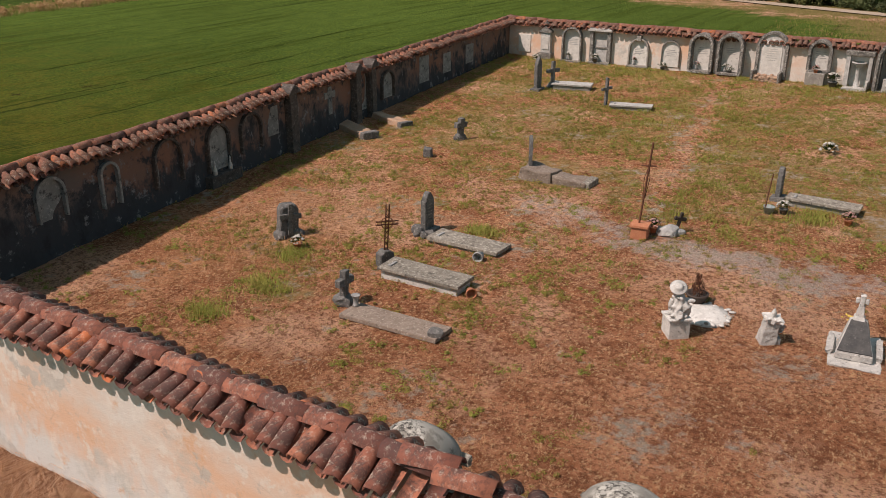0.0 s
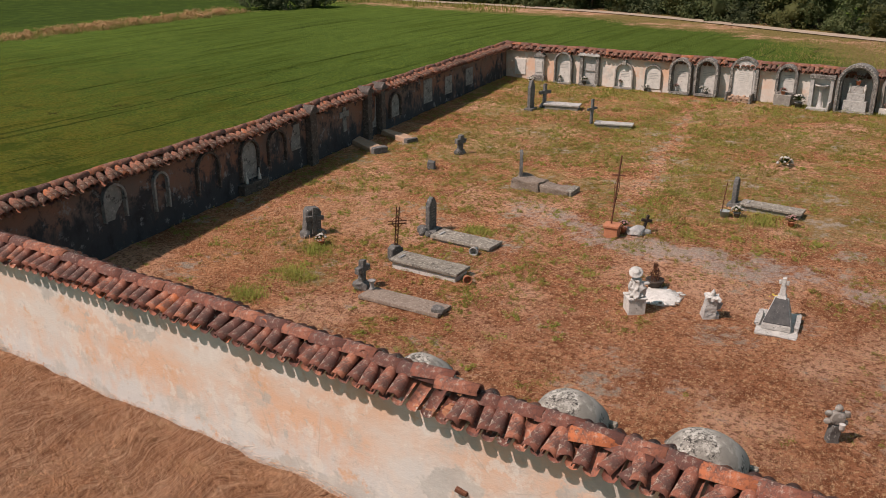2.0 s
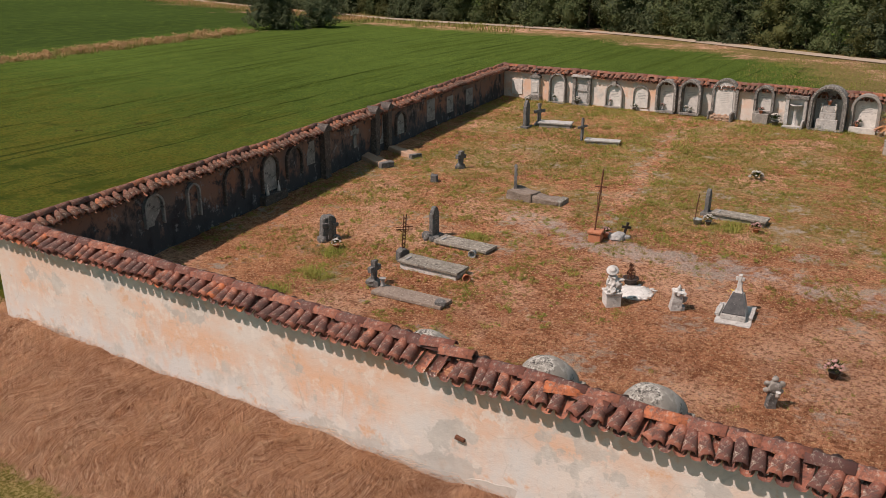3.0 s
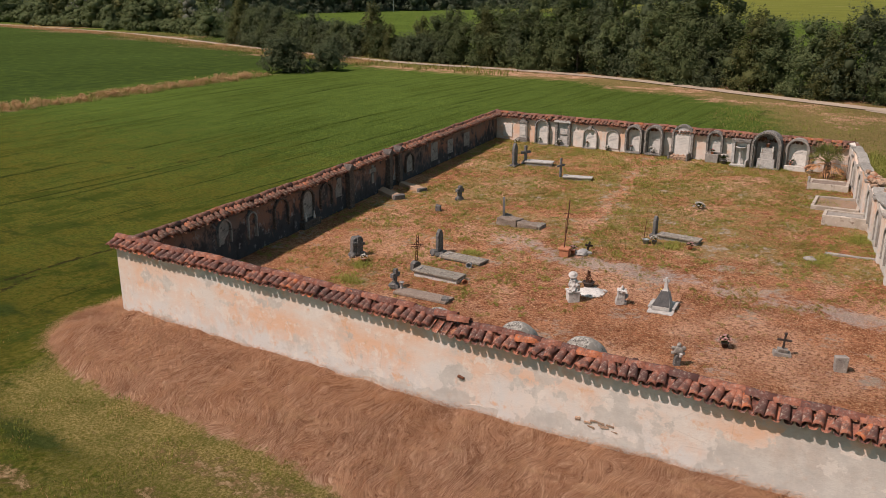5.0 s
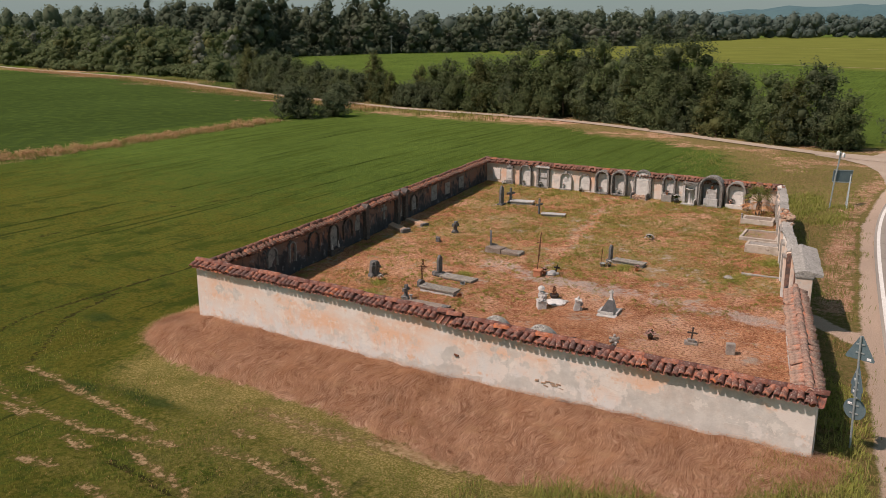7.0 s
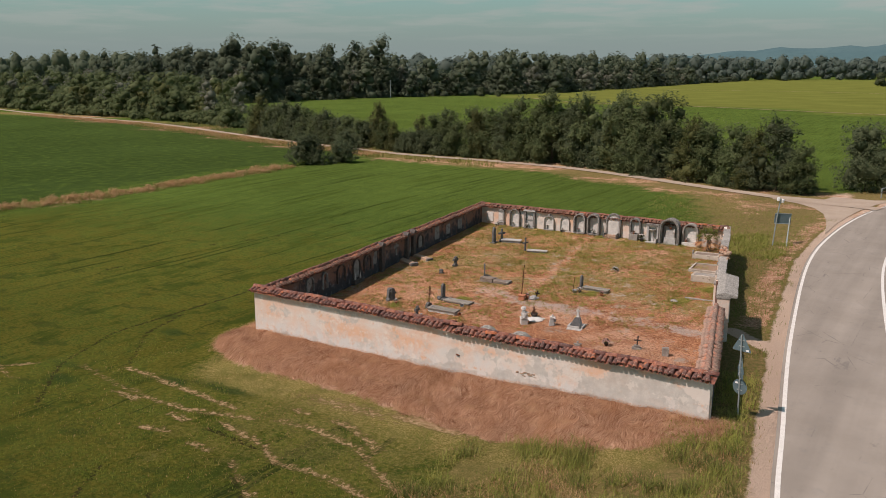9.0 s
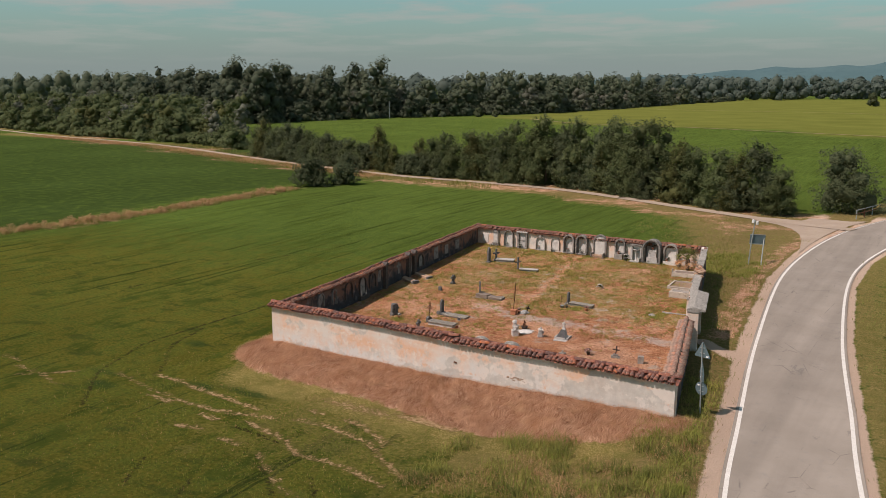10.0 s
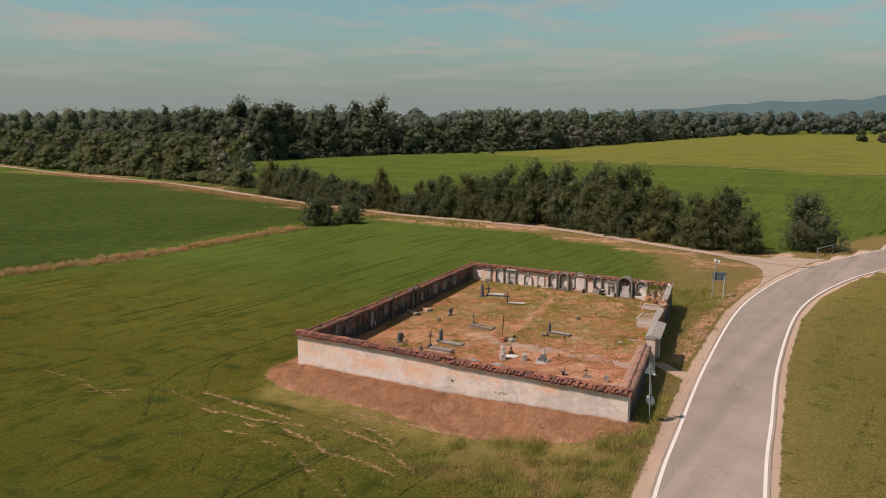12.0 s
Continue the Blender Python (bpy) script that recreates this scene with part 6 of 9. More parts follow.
def old_grave(x, y, L, W, H, rz, seed, label):
    rng = random.Random(seed)
    z = land_z(x + L * 0.5, y)
    t = thing("old_grave", pose(x, y, z + 0.06, 0, 2.5, rz), label, "grave", "sunken graves")
    bm = bmesh.new()
    box(bm, 0, L, -W / 2, W / 2, -0.2, H, 0.04, rng, 0.03)
    bmesh.ops.subdivide_edges(bm, edges=bm.edges[:], cuts=4, use_grid_fill=True)
    roughen(bm, 0.05, 3.2, seed)
    part("body", bm, M_RUBBLE, t)
    bm = bmesh.new()
    box(bm, L - 0.14, L + 0.06, -W / 2 - 0.04, W / 2 + 0.04, -0.2, H + 0.05, 0.04, rng, 0.03)
    roughen(bm, 0.03, 5, seed)
    part("end_stone", bm, M_STONE, t)


old_grave(-1.75, 15.75, 1.75, 0.5, 0.16, -20, 31, "crumbling mossy stone grave sunk in the soil")
old_grave(-1.55, 17.45, 1.7, 0.45, 0.12, -20, 32, "low broken stone grave at the edge of the shade")

t = thing("old_grave", pose(5.62, 14.28, land_z(6.5, 14.25), 0, 3.0, 0.5), "raised crumbling grave body with a pale lichened top", "grave", "graves")
bm = bmesh.new()
for k in range(2):
    box(bm, 0 if k == 0 else 0.92, 0.90 if k == 0 else 1.82, -0.34 + 0.04 * k, 0.34 - 0.04 * k, -0.2, 0.30 - 0.05 * k, 0.05, random.Random(k + 4), 0.02)
bmesh.ops.subdivide_edges(bm, edges=[e for e in bm.edges if e.calc_length() > 0.2], cuts=5, use_grid_fill=True)
roughen(bm, 0.05, 3.4, 7)
part("body", bm, M_WARMSLAB, t)
bm = bmesh.new()
box(bm, 1.74, 1.92, -0.28, 0.28, -0.2, 0.27, 0.03, random.Random(8), 0.03)
roughen(bm, 0.03, 5, 7)
part("end_stone", bm, M_SLAB, t)
t = thing("headstone", pose(5.74, 14.34, land_z(5.7, 14.3) + 0.1, 0, 5, 118), "slim pointed dark headstone streaked with pale lichen", "headstone", "headstones")
bm = bmesh.new()
extrude_outline(bm, [(-0.16, 0), (0.16, 0), (0.19, 0.5), (0.15, 0.74), (0.06, 0.92), (0, 0.97), (-0.07, 0.91), (-0.15, 0.72), (-0.18, 0.48)], -0.045, 0.045, 0.012)
bmesh.ops.subdivide_edges(bm, edges=[e for e in bm.edges if e.calc_length() > 0.15], cuts=3)
roughen(bm, 0.02, 7, 4)
part("stone", bm, M_STONE, t)
flat_grave(1.55, 24.55, 1.5, 0.62, 0.24, M_PALEMARBLE, "pale grey slab raised on kerb stones", 9, 14, 0)
headstone(1.20, 23.95, 0.42, 1.28, 0.14, M_DARKSTONE, "tall dark upright headstone seen edge on", 10, 92, 0)
t = stone_cross(1.48, 24.62, 1.05, M_DARKSTONE, "dark stone cross with a leaning carved figure", 11, 70, 2, 0.13)
flat_grave(4.62, 22.62, 1.45, 0.5, 0.16, M_PALEMARBLE, "narrow pale slab with a raised rim", 12, 14, 0)
stone_cross(4.46, 22.62, 1.05, M_DARKSTONE, "thin dark stone cross at a slab head", 13, 80, 1, 0.09, False)

# tall iron cross on its terracotta box
zc = land_z(9.74, 11.6)
t = thing("terracotta_box", pose(9.74, 11.6, zc, 0, 0, 8), "square red terracotta box with a moulded rim", "planter box")
bm = bmesh.new()
box(bm, -0.17, 0.17, -0.17, 0.17, -0.03, 0.27, 0.015)
part("body", bm, M_TERRACOTTA, t)
bm = bmesh.new()
box(bm, -0.20, 0.20, -0.20, 0.20, 0.27, 0.33, 0.012)
part("rim", bm, M_TERRACOTTA, t)
t = thing("iron_cross", pose(9.70, 11.62, zc + 0.33, 3, 4, 30), "tall thin rusty iron cross rising from a clay box", "cross", "iron crosses")
bm = bmesh.new()
tube(bm, [(0, 0, -0.05), (0.0, 0, 0.9), (0.0, 0, 1.78)], 0.022, 8)
part("upright", bm, M_RUST, t)
bm = bmesh.new()
tube(bm, [(-0.16, 0, 1.28), (-0.025, 0, 1.28)], 0.018, 6)
tube(bm, [(0.025, 0, 1.28), (0.16, 0, 1.28)], 0.018, 6)
part("crossbar", bm, M_RUST, t)
bm = bmesh.new()
for s in (-1, 1):
    tube(bm, [(s * 0.02, 0, 0.55), (s * 0.06, 0, 1.0), (s * 0.02, 0, 1.2)], 0.008, 5)
part("scroll", bm, M_RUST, t)
bouquet(9.92, 11.92, land_z(9.92, 11.92) + 0.05, 0.30, M_PINKFLOWER, M_TERRACOTTA, "small pink and white flowers by the clay box", 2)
t = thing("broken_stone", pose(10.22, 12.05, land_z(10.2, 12.0) - 0.03, 0, 0, 25), "broken pale tombstone heap with a small black cross", "rubble")
for k, (dx, dy, r) in enumerate(((0, 0, 0.2), (0.18, 0.05, 0.15), (-0.12, 0.1, 0.14))):
    bm = bmesh.new()
    bmesh.ops.create_icosphere(bm, subdivisions=2, radius=r, matrix=Matrix.Translation((dx, dy, r * 0.5)) @ Matrix.Diagonal((1.2, 0.9, 0.8, 1)))
    roughen(bm, r * 0.35, 7, k + 40)
    part("fragment", bm, M_GREYMARBLE, t)
bm = bmesh.new()
box(bm, -0.03, 0.03, -0.03, 0.03, 0.1, 0.52, 0.006)
box(bm, -0.14, -0.031, -0.03, 0.03, 0.34, 0.41, 0.006)
box(bm, 0.031, 0.14, -0.03, 0.03, 0.34, 0.41, 0.006)
c = part("black_cross", bm, M_IRON, t)
c.matrix_basis = pose(0.16, 0.16, 0, 6, 12, 20)


# white statue, a plain carved shape on a block
def carved_statue(x, y):
    z = land_z(x, y)
    t = tagged(new("pedestal"), "white marble block pedestal under a statue", "pedestal")
    bm = bmesh.new()
    box(bm, -0.18, 0.18, -0.18, 0.18, -0.05, 0.30, 0.015)
    box(bm, -0.20, 0.20, -0.20, 0.20, 0.30, 0.34, 0.012)
    part("block", bm, M_MARBLE, t)
    t.matrix_basis = pose(x, y, z, 0, 0, 38)
    bm = bmesh.new()
    lathe(bm, [(0.15, 0.0), (0.165, 0.04), (0.13, 0.09), (0.125, 0.14), (0.135, 0.19), (0.10, 0.24), (0.085, 0.30), (0.095, 0.34), (0.065, 0.38), (0.04, 0.40), (0.05, 0.44), (0.06, 0.48), (0.05, 0.53), (0.01, 0.545)], 30)
    bmesh.ops.subdivide_edges(bm, edges=[e for e in bm.edges if e.calc_length() > 0.03], cuts=1, use_grid_fill=True)
    for v in bm.verts:
        if v.co.z < 0.40:
            a = math.atan2(v.co.y, v.co.x)
            k = 1 + 0.22 * math.sin(3 * a + v.co.z * 16) + 0.16 * math.sin(7 * a - v.co.z * 26) + 0.10 * math.sin(11 * a + v.co.z * 40)
            v.co.x, v.co.y = v.co.x * k, v.co.y * k
        v.co.x += 0.05 * math.sin(v.co.z * 9)
        v.co.y -= 0.10 * max(0.0, 0.25 - v.co.z)
    # bundle held at the side, and fallen folds
    for (cx, cy, cz), (ax, ay, az), k in (((0.15, 0.04, 0.27), (0.12, 0.07, 0.045), 1), ((0.09, 0.03, 0.14), (0.08, 0.07, 0.07), 2), ((-0.11, 0.02, 0.20), (0.05, 0.05, 0.10), 3), ((0.02, -0.10, 0.10), (0.09, 0.05, 0.06), 4)):
        lump = bmesh.new()
        bmesh.ops.create_icosphere(lump, subdivisions=2, radius=1.0, matrix=Matrix.Translation((cx, cy, cz)) @ Matrix.Diagonal((ax, ay, az, 1)))
        roughen(lump, 0.03, 14, k)
        me = bpy.data.meshes.new("lump")
        lump.to_mesh(me)
        bm.from_mesh(me)
        lump.free()
        bpy.data.meshes.remove(me)
    roughen(bm, 0.018, 16, 2)
    brim = Matrix.Translation((-0.02, 0.0, 0.50)) @ Matrix.Rotation(math.radians(38), 4, "X")
    lathe(bm, [(0.02, -0.01), (0.125, -0.012), (0.145, 0.0), (0.125, 0.012), (0.075, 0.016), (0.07, 0.05), (0.045, 0.065), (0.005, 0.068)], 22, brim)
    s = tagged(finish("statue", bm, M_MARBLE, smooth=True), "white marble statue with a broad round top on a pedestal", "statue")
    s.matrix_basis = pose(x, y, z + 0.34, 0, 0, 20)


carved_statue(11.76, 7.78)
# shell-edged white bed behind the statue
t = thing("grave_bed", pose(11.98, 8.72, land_z(11.98, 8.7), 0, 0, 20), "round white pebble grave bed edged with stone scallops", "grave bed")
bm = bmesh.new()
lathe(bm, [(0.47, -0.05), (0.44, 0.02), (0.22, 0.06), (0.02, 0.065)], 22)
roughen(bm, 0.02, 6, 3)
part("bed", bm, M_MARBLE, t, smooth=True)
for k in range(24):
    a = 2 * math.pi * k / 24
    bm = bmesh.new()
    bmesh.ops.create_icosphere(bm, subdivisions=2, radius=0.045, matrix=Matrix.Diagonal((1.4, 0.9, 0.5, 1)))
    roughen(bm, 0.02, 9, k)
    st = part("edge_stone", bm, M_MARBLE if k % 3 else M_WARMSLAB, t, smooth=True)
    st.matrix_basis = pose((0.45 + 0.05 * math.sin(5 * a)) * math.cos(a), (0.45 + 0.05 * math.sin(5 * a)) * math.sin(a), 0.02, 0, 0, math.degrees(a))
t = thing("planter", pose(11.72, 9.12, land_z(11.7, 9.1), 0, 0, 0), "low dark bowl planter with a dried brown shrub", "planter")
bm = bmesh.new()
lathe(bm, [(0.13, 0), (0.18, 0.14), (0.20, 0.15), (0.20, 0.19), (0.17, 0.19), (0.15, 0.12)], 18)
part("bowl", bm, M_IRON, t, smooth=True)
bm = bmesh.new()
rng_b = random.Random(5)
for k in range(240):
    a, hgt = rng_b.uniform(0, 6.28), rng_b.uniform(0.15, 0.52)
    r = 0.15 * (1 - (hgt - 0.15) / 0.42) + 0.015
    p = Vector((r * math.cos(a) * rng_b.uniform(0.4, 1), r * math.sin(a) * rng_b.uniform(0.4, 1), hgt))
    d = Vector((math.cos(a) * 0.35, math.sin(a) * 0.35, 1)).normalized() * 0.07
    s = Vector((-math.sin(a), math.cos(a), 0)) * 0.011
    bm.faces.new([bm.verts.new(q) for q in (p - s, p + s, p + d)])
part("shrub", bm, M_RUST, t)

# small pedestal tomb
t = thing("pedestal_tomb", pose(13.12, 8.28, land_z(13.1, 8.3), 0, 7, 28) @ Matrix.Diagonal((0.70, 0.70, 0.80, 1)), "small grey-white tapered pedestal tomb with a broken top", "tomb")
bm = bmesh.new()
lathe(bm, [(0.25, -0.05), (0.245, 0.05), (0.225, 0.28), (0.20, 0.50)], 4, Matrix.Rotation(math.radians(45), 4, "Z"))
bmesh.ops.subdivide_edges(bm, edges=bm.edges[:], cuts=3, use_grid_fill=True)
roughen(bm, 0.022, 9, 3)
part("body", bm, M_PALEMARBLE, t)
bm = bmesh.new()
box(bm, -0.20, 0.20, -0.20, 0.20, 0.47, 0.57, 0.02, random.Random(6), 0.03)
bmesh.ops.subdivide_edges(bm, edges=[e for e in bm.edges if e.calc_length() > 0.1], cuts=4, use_grid_fill=True)
roughen(bm, 0.05, 11, 5)
part("cap", bm, M_MARBLE, t, "broken jagged cap")
bm = bmesh.new()
lathe(bm, [(0.08, 0.54), (0.06, 0.60), (0.075, 0.64), (0.04, 0.70), (0.012, 0.76)], 12)
roughen(bm, 0.03, 13, 8)
part("finial", bm, M_MARBLE, t, smooth=True)
bm = bmesh.new()
box(bm, 0.16, 0.30, -0.10, 0.12, 0.24, 0.42, 0.02, random.Random(2), 0.03)
roughen(bm, 0.03, 9, 4)
part("bracket", bm, M_GREYMARBLE, t)
bm = bmesh.new()
box(bm, 0.14, 0.30, -0.14, 0.12, -0.04, 0.12, 0.02, random.Random(3), 0.03)
part("step", bm, M_GREYMARBLE, t)

# pyramid tomb with a cross
t = thing("pyramid_tomb", pose(14.40, 8.62, land_z(14.4, 8.6), 0, 0, 6) @ Matrix.Diagonal((0.76, 0.80, 0.66, 1)), "white stepped tomb with a sloping grey slab and a white cross", "tomb")
bm = bmesh.new()
box(bm, -0.48, 0.52, -0.78, 0.78, -0.06, 0.05, 0.02, random.Random(5), 0.025)
bmesh.ops.subdivide_edges(bm, edges=[e for e in bm.edges if e.calc_length() > 0.3], cuts=6, use_grid_fill=True)
roughen(bm, 0.03, 5, 3)
part("plinth", bm, M_PALEMARBLE, t)
bm = bmesh.new()
pts = [(-0.36, -0.50, 0.05), (0.36, -0.50, 0.05), (0.33, 0.35, 0.05), (-0.33, 0.35, 0.05), (-0.36, -0.50, 0.22), (0.36, -0.50, 0.22), (0.16, 0.22, 0.74), (-0.16, 0.22, 0.74), (0.17, 0.36, 0.74), (-0.17, 0.36, 0.74)]
v = [bm.verts.new(p) for p in pts]
for f in ((0, 1, 5, 4), (4, 5, 6, 7), (7, 6, 8, 9), (1, 2, 8, 6, 5), (3, 0, 4, 7, 9), (2, 3, 9, 8), (3, 2, 1, 0)):
    bm.faces.new([v[i] for i in f])
bmesh.ops.bevel(bm, geom=bm.edges[:], offset=0.018, segments=2, affect="EDGES")
bmesh.ops.subdivide_edges(bm, edges=[e for e in bm.edges if e.calc_length() > 0.15], cuts=3)
roughen(bm, 0.012, 7, 2)
part("body", bm, M_PALEMARBLE, t)
bm = bmesh.new()
v = [bm.verts.new(p) for p in ((-0.33, -0.475, 0.245), (0.33, -0.475, 0.245), (0.15, 0.205, 0.735), (-0.15, 0.205, 0.735))]
f = bm.faces.new(v)
ex = bmesh.ops.extrude_face_region(bm, geom=[f])
for q in [g for g in ex["geom"] if isinstance(g, bmesh.types.BMVert)]:
    q.co += Vector((0, -0.012, 0.024))
bmesh.ops.recalc_face_normals(bm, faces=bm.faces[:])
sl = part("sloping_slab", bm, M_SLATE, t, "dark grey sloping name slab")
bm = bmesh.new()
lathe(bm, [(0.16, 0.74), (0.15, 0.79), (0.11, 0.84), (0.075, 1.10)], 4, Matrix.Translation((0, 0.29, 0)) @ Matrix.Rotation(math.radians(45), 4, "Z"))
box(bm, -0.05, 0.05, 0.24, 0.34, 1.10, 1.38, 0.02)
box(bm, -0.13, -0.051, 0.24, 0.34, 1.16, 1.29, 0.03)
box(bm, 0.051, 0.13, 0.24, 0.34, 1.16, 1.29, 0.03)
bmesh.ops.subdivide_edges(bm, edges=[e for e in bm.edges if e.calc_length() > 0.08], cuts=2, use_grid_fill=True)
roughen(bm, 0.02, 12, 6)
part("cross", bm, M_MARBLE, t)
for s in (-1, 1):
    bm = bmesh.new()
    box(bm, s * 0.47 - 0.06, s * 0.47 + 0.06, -0.35, 0.45, 0.04, 0.17, 0.02, random.Random(s + 5), 0.02)
    bmesh.ops.subdivide_edges(bm, edges=[e for e in bm.edges if e.calc_length() > 0.2], cuts=4, use_grid_fill=True)
    roughen(bm, 0.03, 7, s + 3)
    part("side_block", bm, M_PALEMARBLE, t)
bm = bmesh.new()
rf = random.Random(4)
blooms(bm, rf, 10, 0.10, -0.22, 0.46, 0.62, 0.03)
part("dry_flowers", bm, M_YELLOWFLOWER, t)

# bed with stake, slab and pots in the middle of the plot
flat_grave(11.95, 15.45, 1.62, 0.52, 0.22, M_SLAB, "grey grave slab half sunk in green weeds", 15, -2, 1)
headstone(11.72, 15.62, 0.34, 0.86, 0.12, M_DARKSTONE, "narrow dark headstone leaning over a slab", 16, 92, 4)
t = thing("iron_stake", pose(11.66, 14.52, land_z(11.66, 14.5), 0, 3, 0), "thin rusty iron stake with a metal trough", "stake")
bm = bmesh.new()
tube(bm, [(0, 0, -0.05), (0.01, 0, 0.5), (0.03, 0, 0.95)], 0.014, 6)
part("rod", bm, M_RUST, t)
bm = bmesh.new()
lathe(bm, [(0.10, 0), (0.13, 0.16), (0.14, 0.17), (0.12, 0.17), (0.10, 0.05)], 14, Matrix.Translation((0.08, 0.03, 0)))
part("bucket", bm, M_GALV, t, smooth=True)
bouquet(12.05, 14.62, land_z(12.05, 14.6), 0.32, M_WHITEFLOWER, M_STONE, "big bunch of cream flowers in front of a headstone", 4)
bouquet(13.42, 14.62, land_z(13.4, 14.6), 0.30, M_PINKFLOWER, M_TERRACOTTA, "clay pot of pink and white flowers at a slab foot", 5)
bouquet(12.07, 20.36, land_z(12.07, 20.36), 0.50, M_WHITEFLOWER, M_STONE, "lone bunch of white flowers in the weeds", 6, False)

# smaller markers near the south-east
t = thing("trefoil_cross", pose(16.0, 4.92, land_z(16, 4.9), 0, 3, 30), "small lichened stone cross with lobed ends, leaning in bare soil", "cross")
bm = bmesh.new()
extrude_outline(bm, [(-0.10, -0.05), (0.10, -0.05), (0.075, 0.30), (-0.075, 0.30)], -0.06, 0.06, 0.015)
bmesh.ops.subdivide_edges(bm, edges=bm.edges[:], cuts=2, use_grid_fill=True)
roughen(bm, 0.02, 9, 2)
part("stem", bm, M_STONE, t)
bm = bmesh.new()
lathe(bm, [(0.10, -0.055), (0.125, -0.03), (0.125, 0.03), (0.10, 0.055), (0.01, 0.06)], 14, Matrix.Translation((0, 0, 0.42)) @ Matrix.Rotation(math.pi / 2, 4, "X"))
roughen(bm, 0.02, 8, 5)
part("boss", bm, M_CONCRETE, t)
for k, a in enumerate((-35, 20, 90, 160, 215)):
    bm = bmesh.new()
    bmesh.ops.create_icosphere(bm, subdivisions=2, radius=0.062, matrix=Matrix.Translation((0.145 * math.cos(math.radians(a)), 0, 0.43 + 0.145 * math.sin(math.radians(a)))) @ Matrix.Diagonal((1, 0.8, 1, 1)))
    roughen(bm, 0.025, 9, 11 + k)
    part("lobe", bm, M_CONCRETE, t)
bm = bmesh.new()
lathe(bm, [(0.035, 0.26), (0.045, 0.30), (0.045, 0.36), (0.05, 0.37), (0.035, 0.37)], 10, Matrix.Translation((0.05, -0.11, 0)))
part("vase", bm, M_MARBLE, t, "small white vase", smooth=True)
bouquet(16.79, 6.66, land_z(16.8, 6.66), 0.36, M_PINKFLOWER, M_IRON, "withered pink flowers in a dark bowl", 7)
t = thing("black_cross", pose(18.22, 6.95, land_z(18.2, 6.95), 0, 5, 20) @ Matrix.Diagonal((0.9, 0.9, 0.82, 1)), "black iron cross on a broken white plinth", "cross")
bm = bmesh.new()
box(bm, -0.26, 0.26, -0.15, 0.15, -0.05, 0.12, 0.02, random.Random(9), 0.02)
box(bm, -0.15, 0.15, -0.1, 0.1, 0.12, 0.24, 0.02, random.Random(10), 0.015)
part("plinth", bm, M_CONCRETE, t)
bm = bmesh.new()
box(bm, -0.03, 0.03, -0.025, 0.025, 0.24, 0.74, 0.006)
part("upright", bm, M_IRON, t)
for s in (-1, 1):
    bm = bmesh.new()
    box(bm, s * 0.031 if s > 0 else -0.16, 0.16 if s > 0 else -0.031, -0.025, 0.025, 0.50, 0.57, 0.006)
    bmesh.ops.create_icosphere(bm, subdivisions=1, radius=0.05, matrix=Matrix.Translation((0.17 * s, 0, 0.535)))
    part("arm", bm, M_IRON, t)
bm = bmesh.new()
bmesh.ops.create_icosphere(bm, subdivisions=2, radius=0.05, matrix=Matrix.Translation((0, 0, 0.76)))
part("knob", bm, M_IRON, t, smooth=True)
bm = bmesh.new()
box(bm, -0.15, 0.15, -0.10, 0.10, -0.08, 0.42, 0.02, random.Random(12), 0.02)
ob = tagged(finish("marker_stone", bm, M_CONCRETE), "plain square pale cement marker block", "marker")
ob.matrix_basis = pose(19.70, 6.72, land_z(19.7, 6.7), 0, 0, 22)

# ---------------------------------------------------------------- graves along the east wall
def kerb_grave(x, y, L, W, H, slab_mat, label, seed, rz=12.3, lid=True):
    """A grave with raised kerbs on all sides; x runs from its foot to the wall."""
    rng = random.Random(seed)
    z = land_z(x + L * 0.4, y)
    t = thing("kerb_grave", pose(x, y, z, 0, 0, rz - 12.3 + 4), label, "grave", "east graves")
    for s in (-1, 1):
        bm = bmesh.new()
        box(bm, 0, L, s * W / 2 - 0.06, s * W / 2 + 0.06, -0.15, H, 0.02, rng, 0.012)
        bmesh.ops.subdivide_edges(bm, edges=[e for e in bm.edges if e.calc_length() > 0.6], cuts=6, use_grid_fill=True)
        roughen(bm, 0.03, 4.5, seed + s)
        part("kerb", bm, M_OLDPLASTER, t)
    for a in (0.0, L - 0.14):
        bm = bmesh.new()
        box(bm, a, a + 0.14, -W / 2 + 0.06, W / 2 - 0.06, -0.15, H * 0.95, 0.02, rng, 0.012)
        roughen(bm, 0.03, 4.5, seed + a)
        part("end_kerb", bm, M_OLDPLASTER, t)
    bm = bmesh.new()
    if lid:
        box(bm, 0.14, L - 0.14, -W / 2 + 0.06, W / 2 - 0.06, -0.1, H - 0.05, 0.01, rng, 0.01)
        part("lid", bm, slab_mat, t)
    else:
        box(bm, 0.14, L - 0.14, -W / 2 + 0.06, W / 2 - 0.06, -0.1, H * 0.4, 0.02, rng, 0.03)
        roughen(bm, 0.03, 4, seed)
        part("soil", bm, M_RUBBLE, t)
    return t


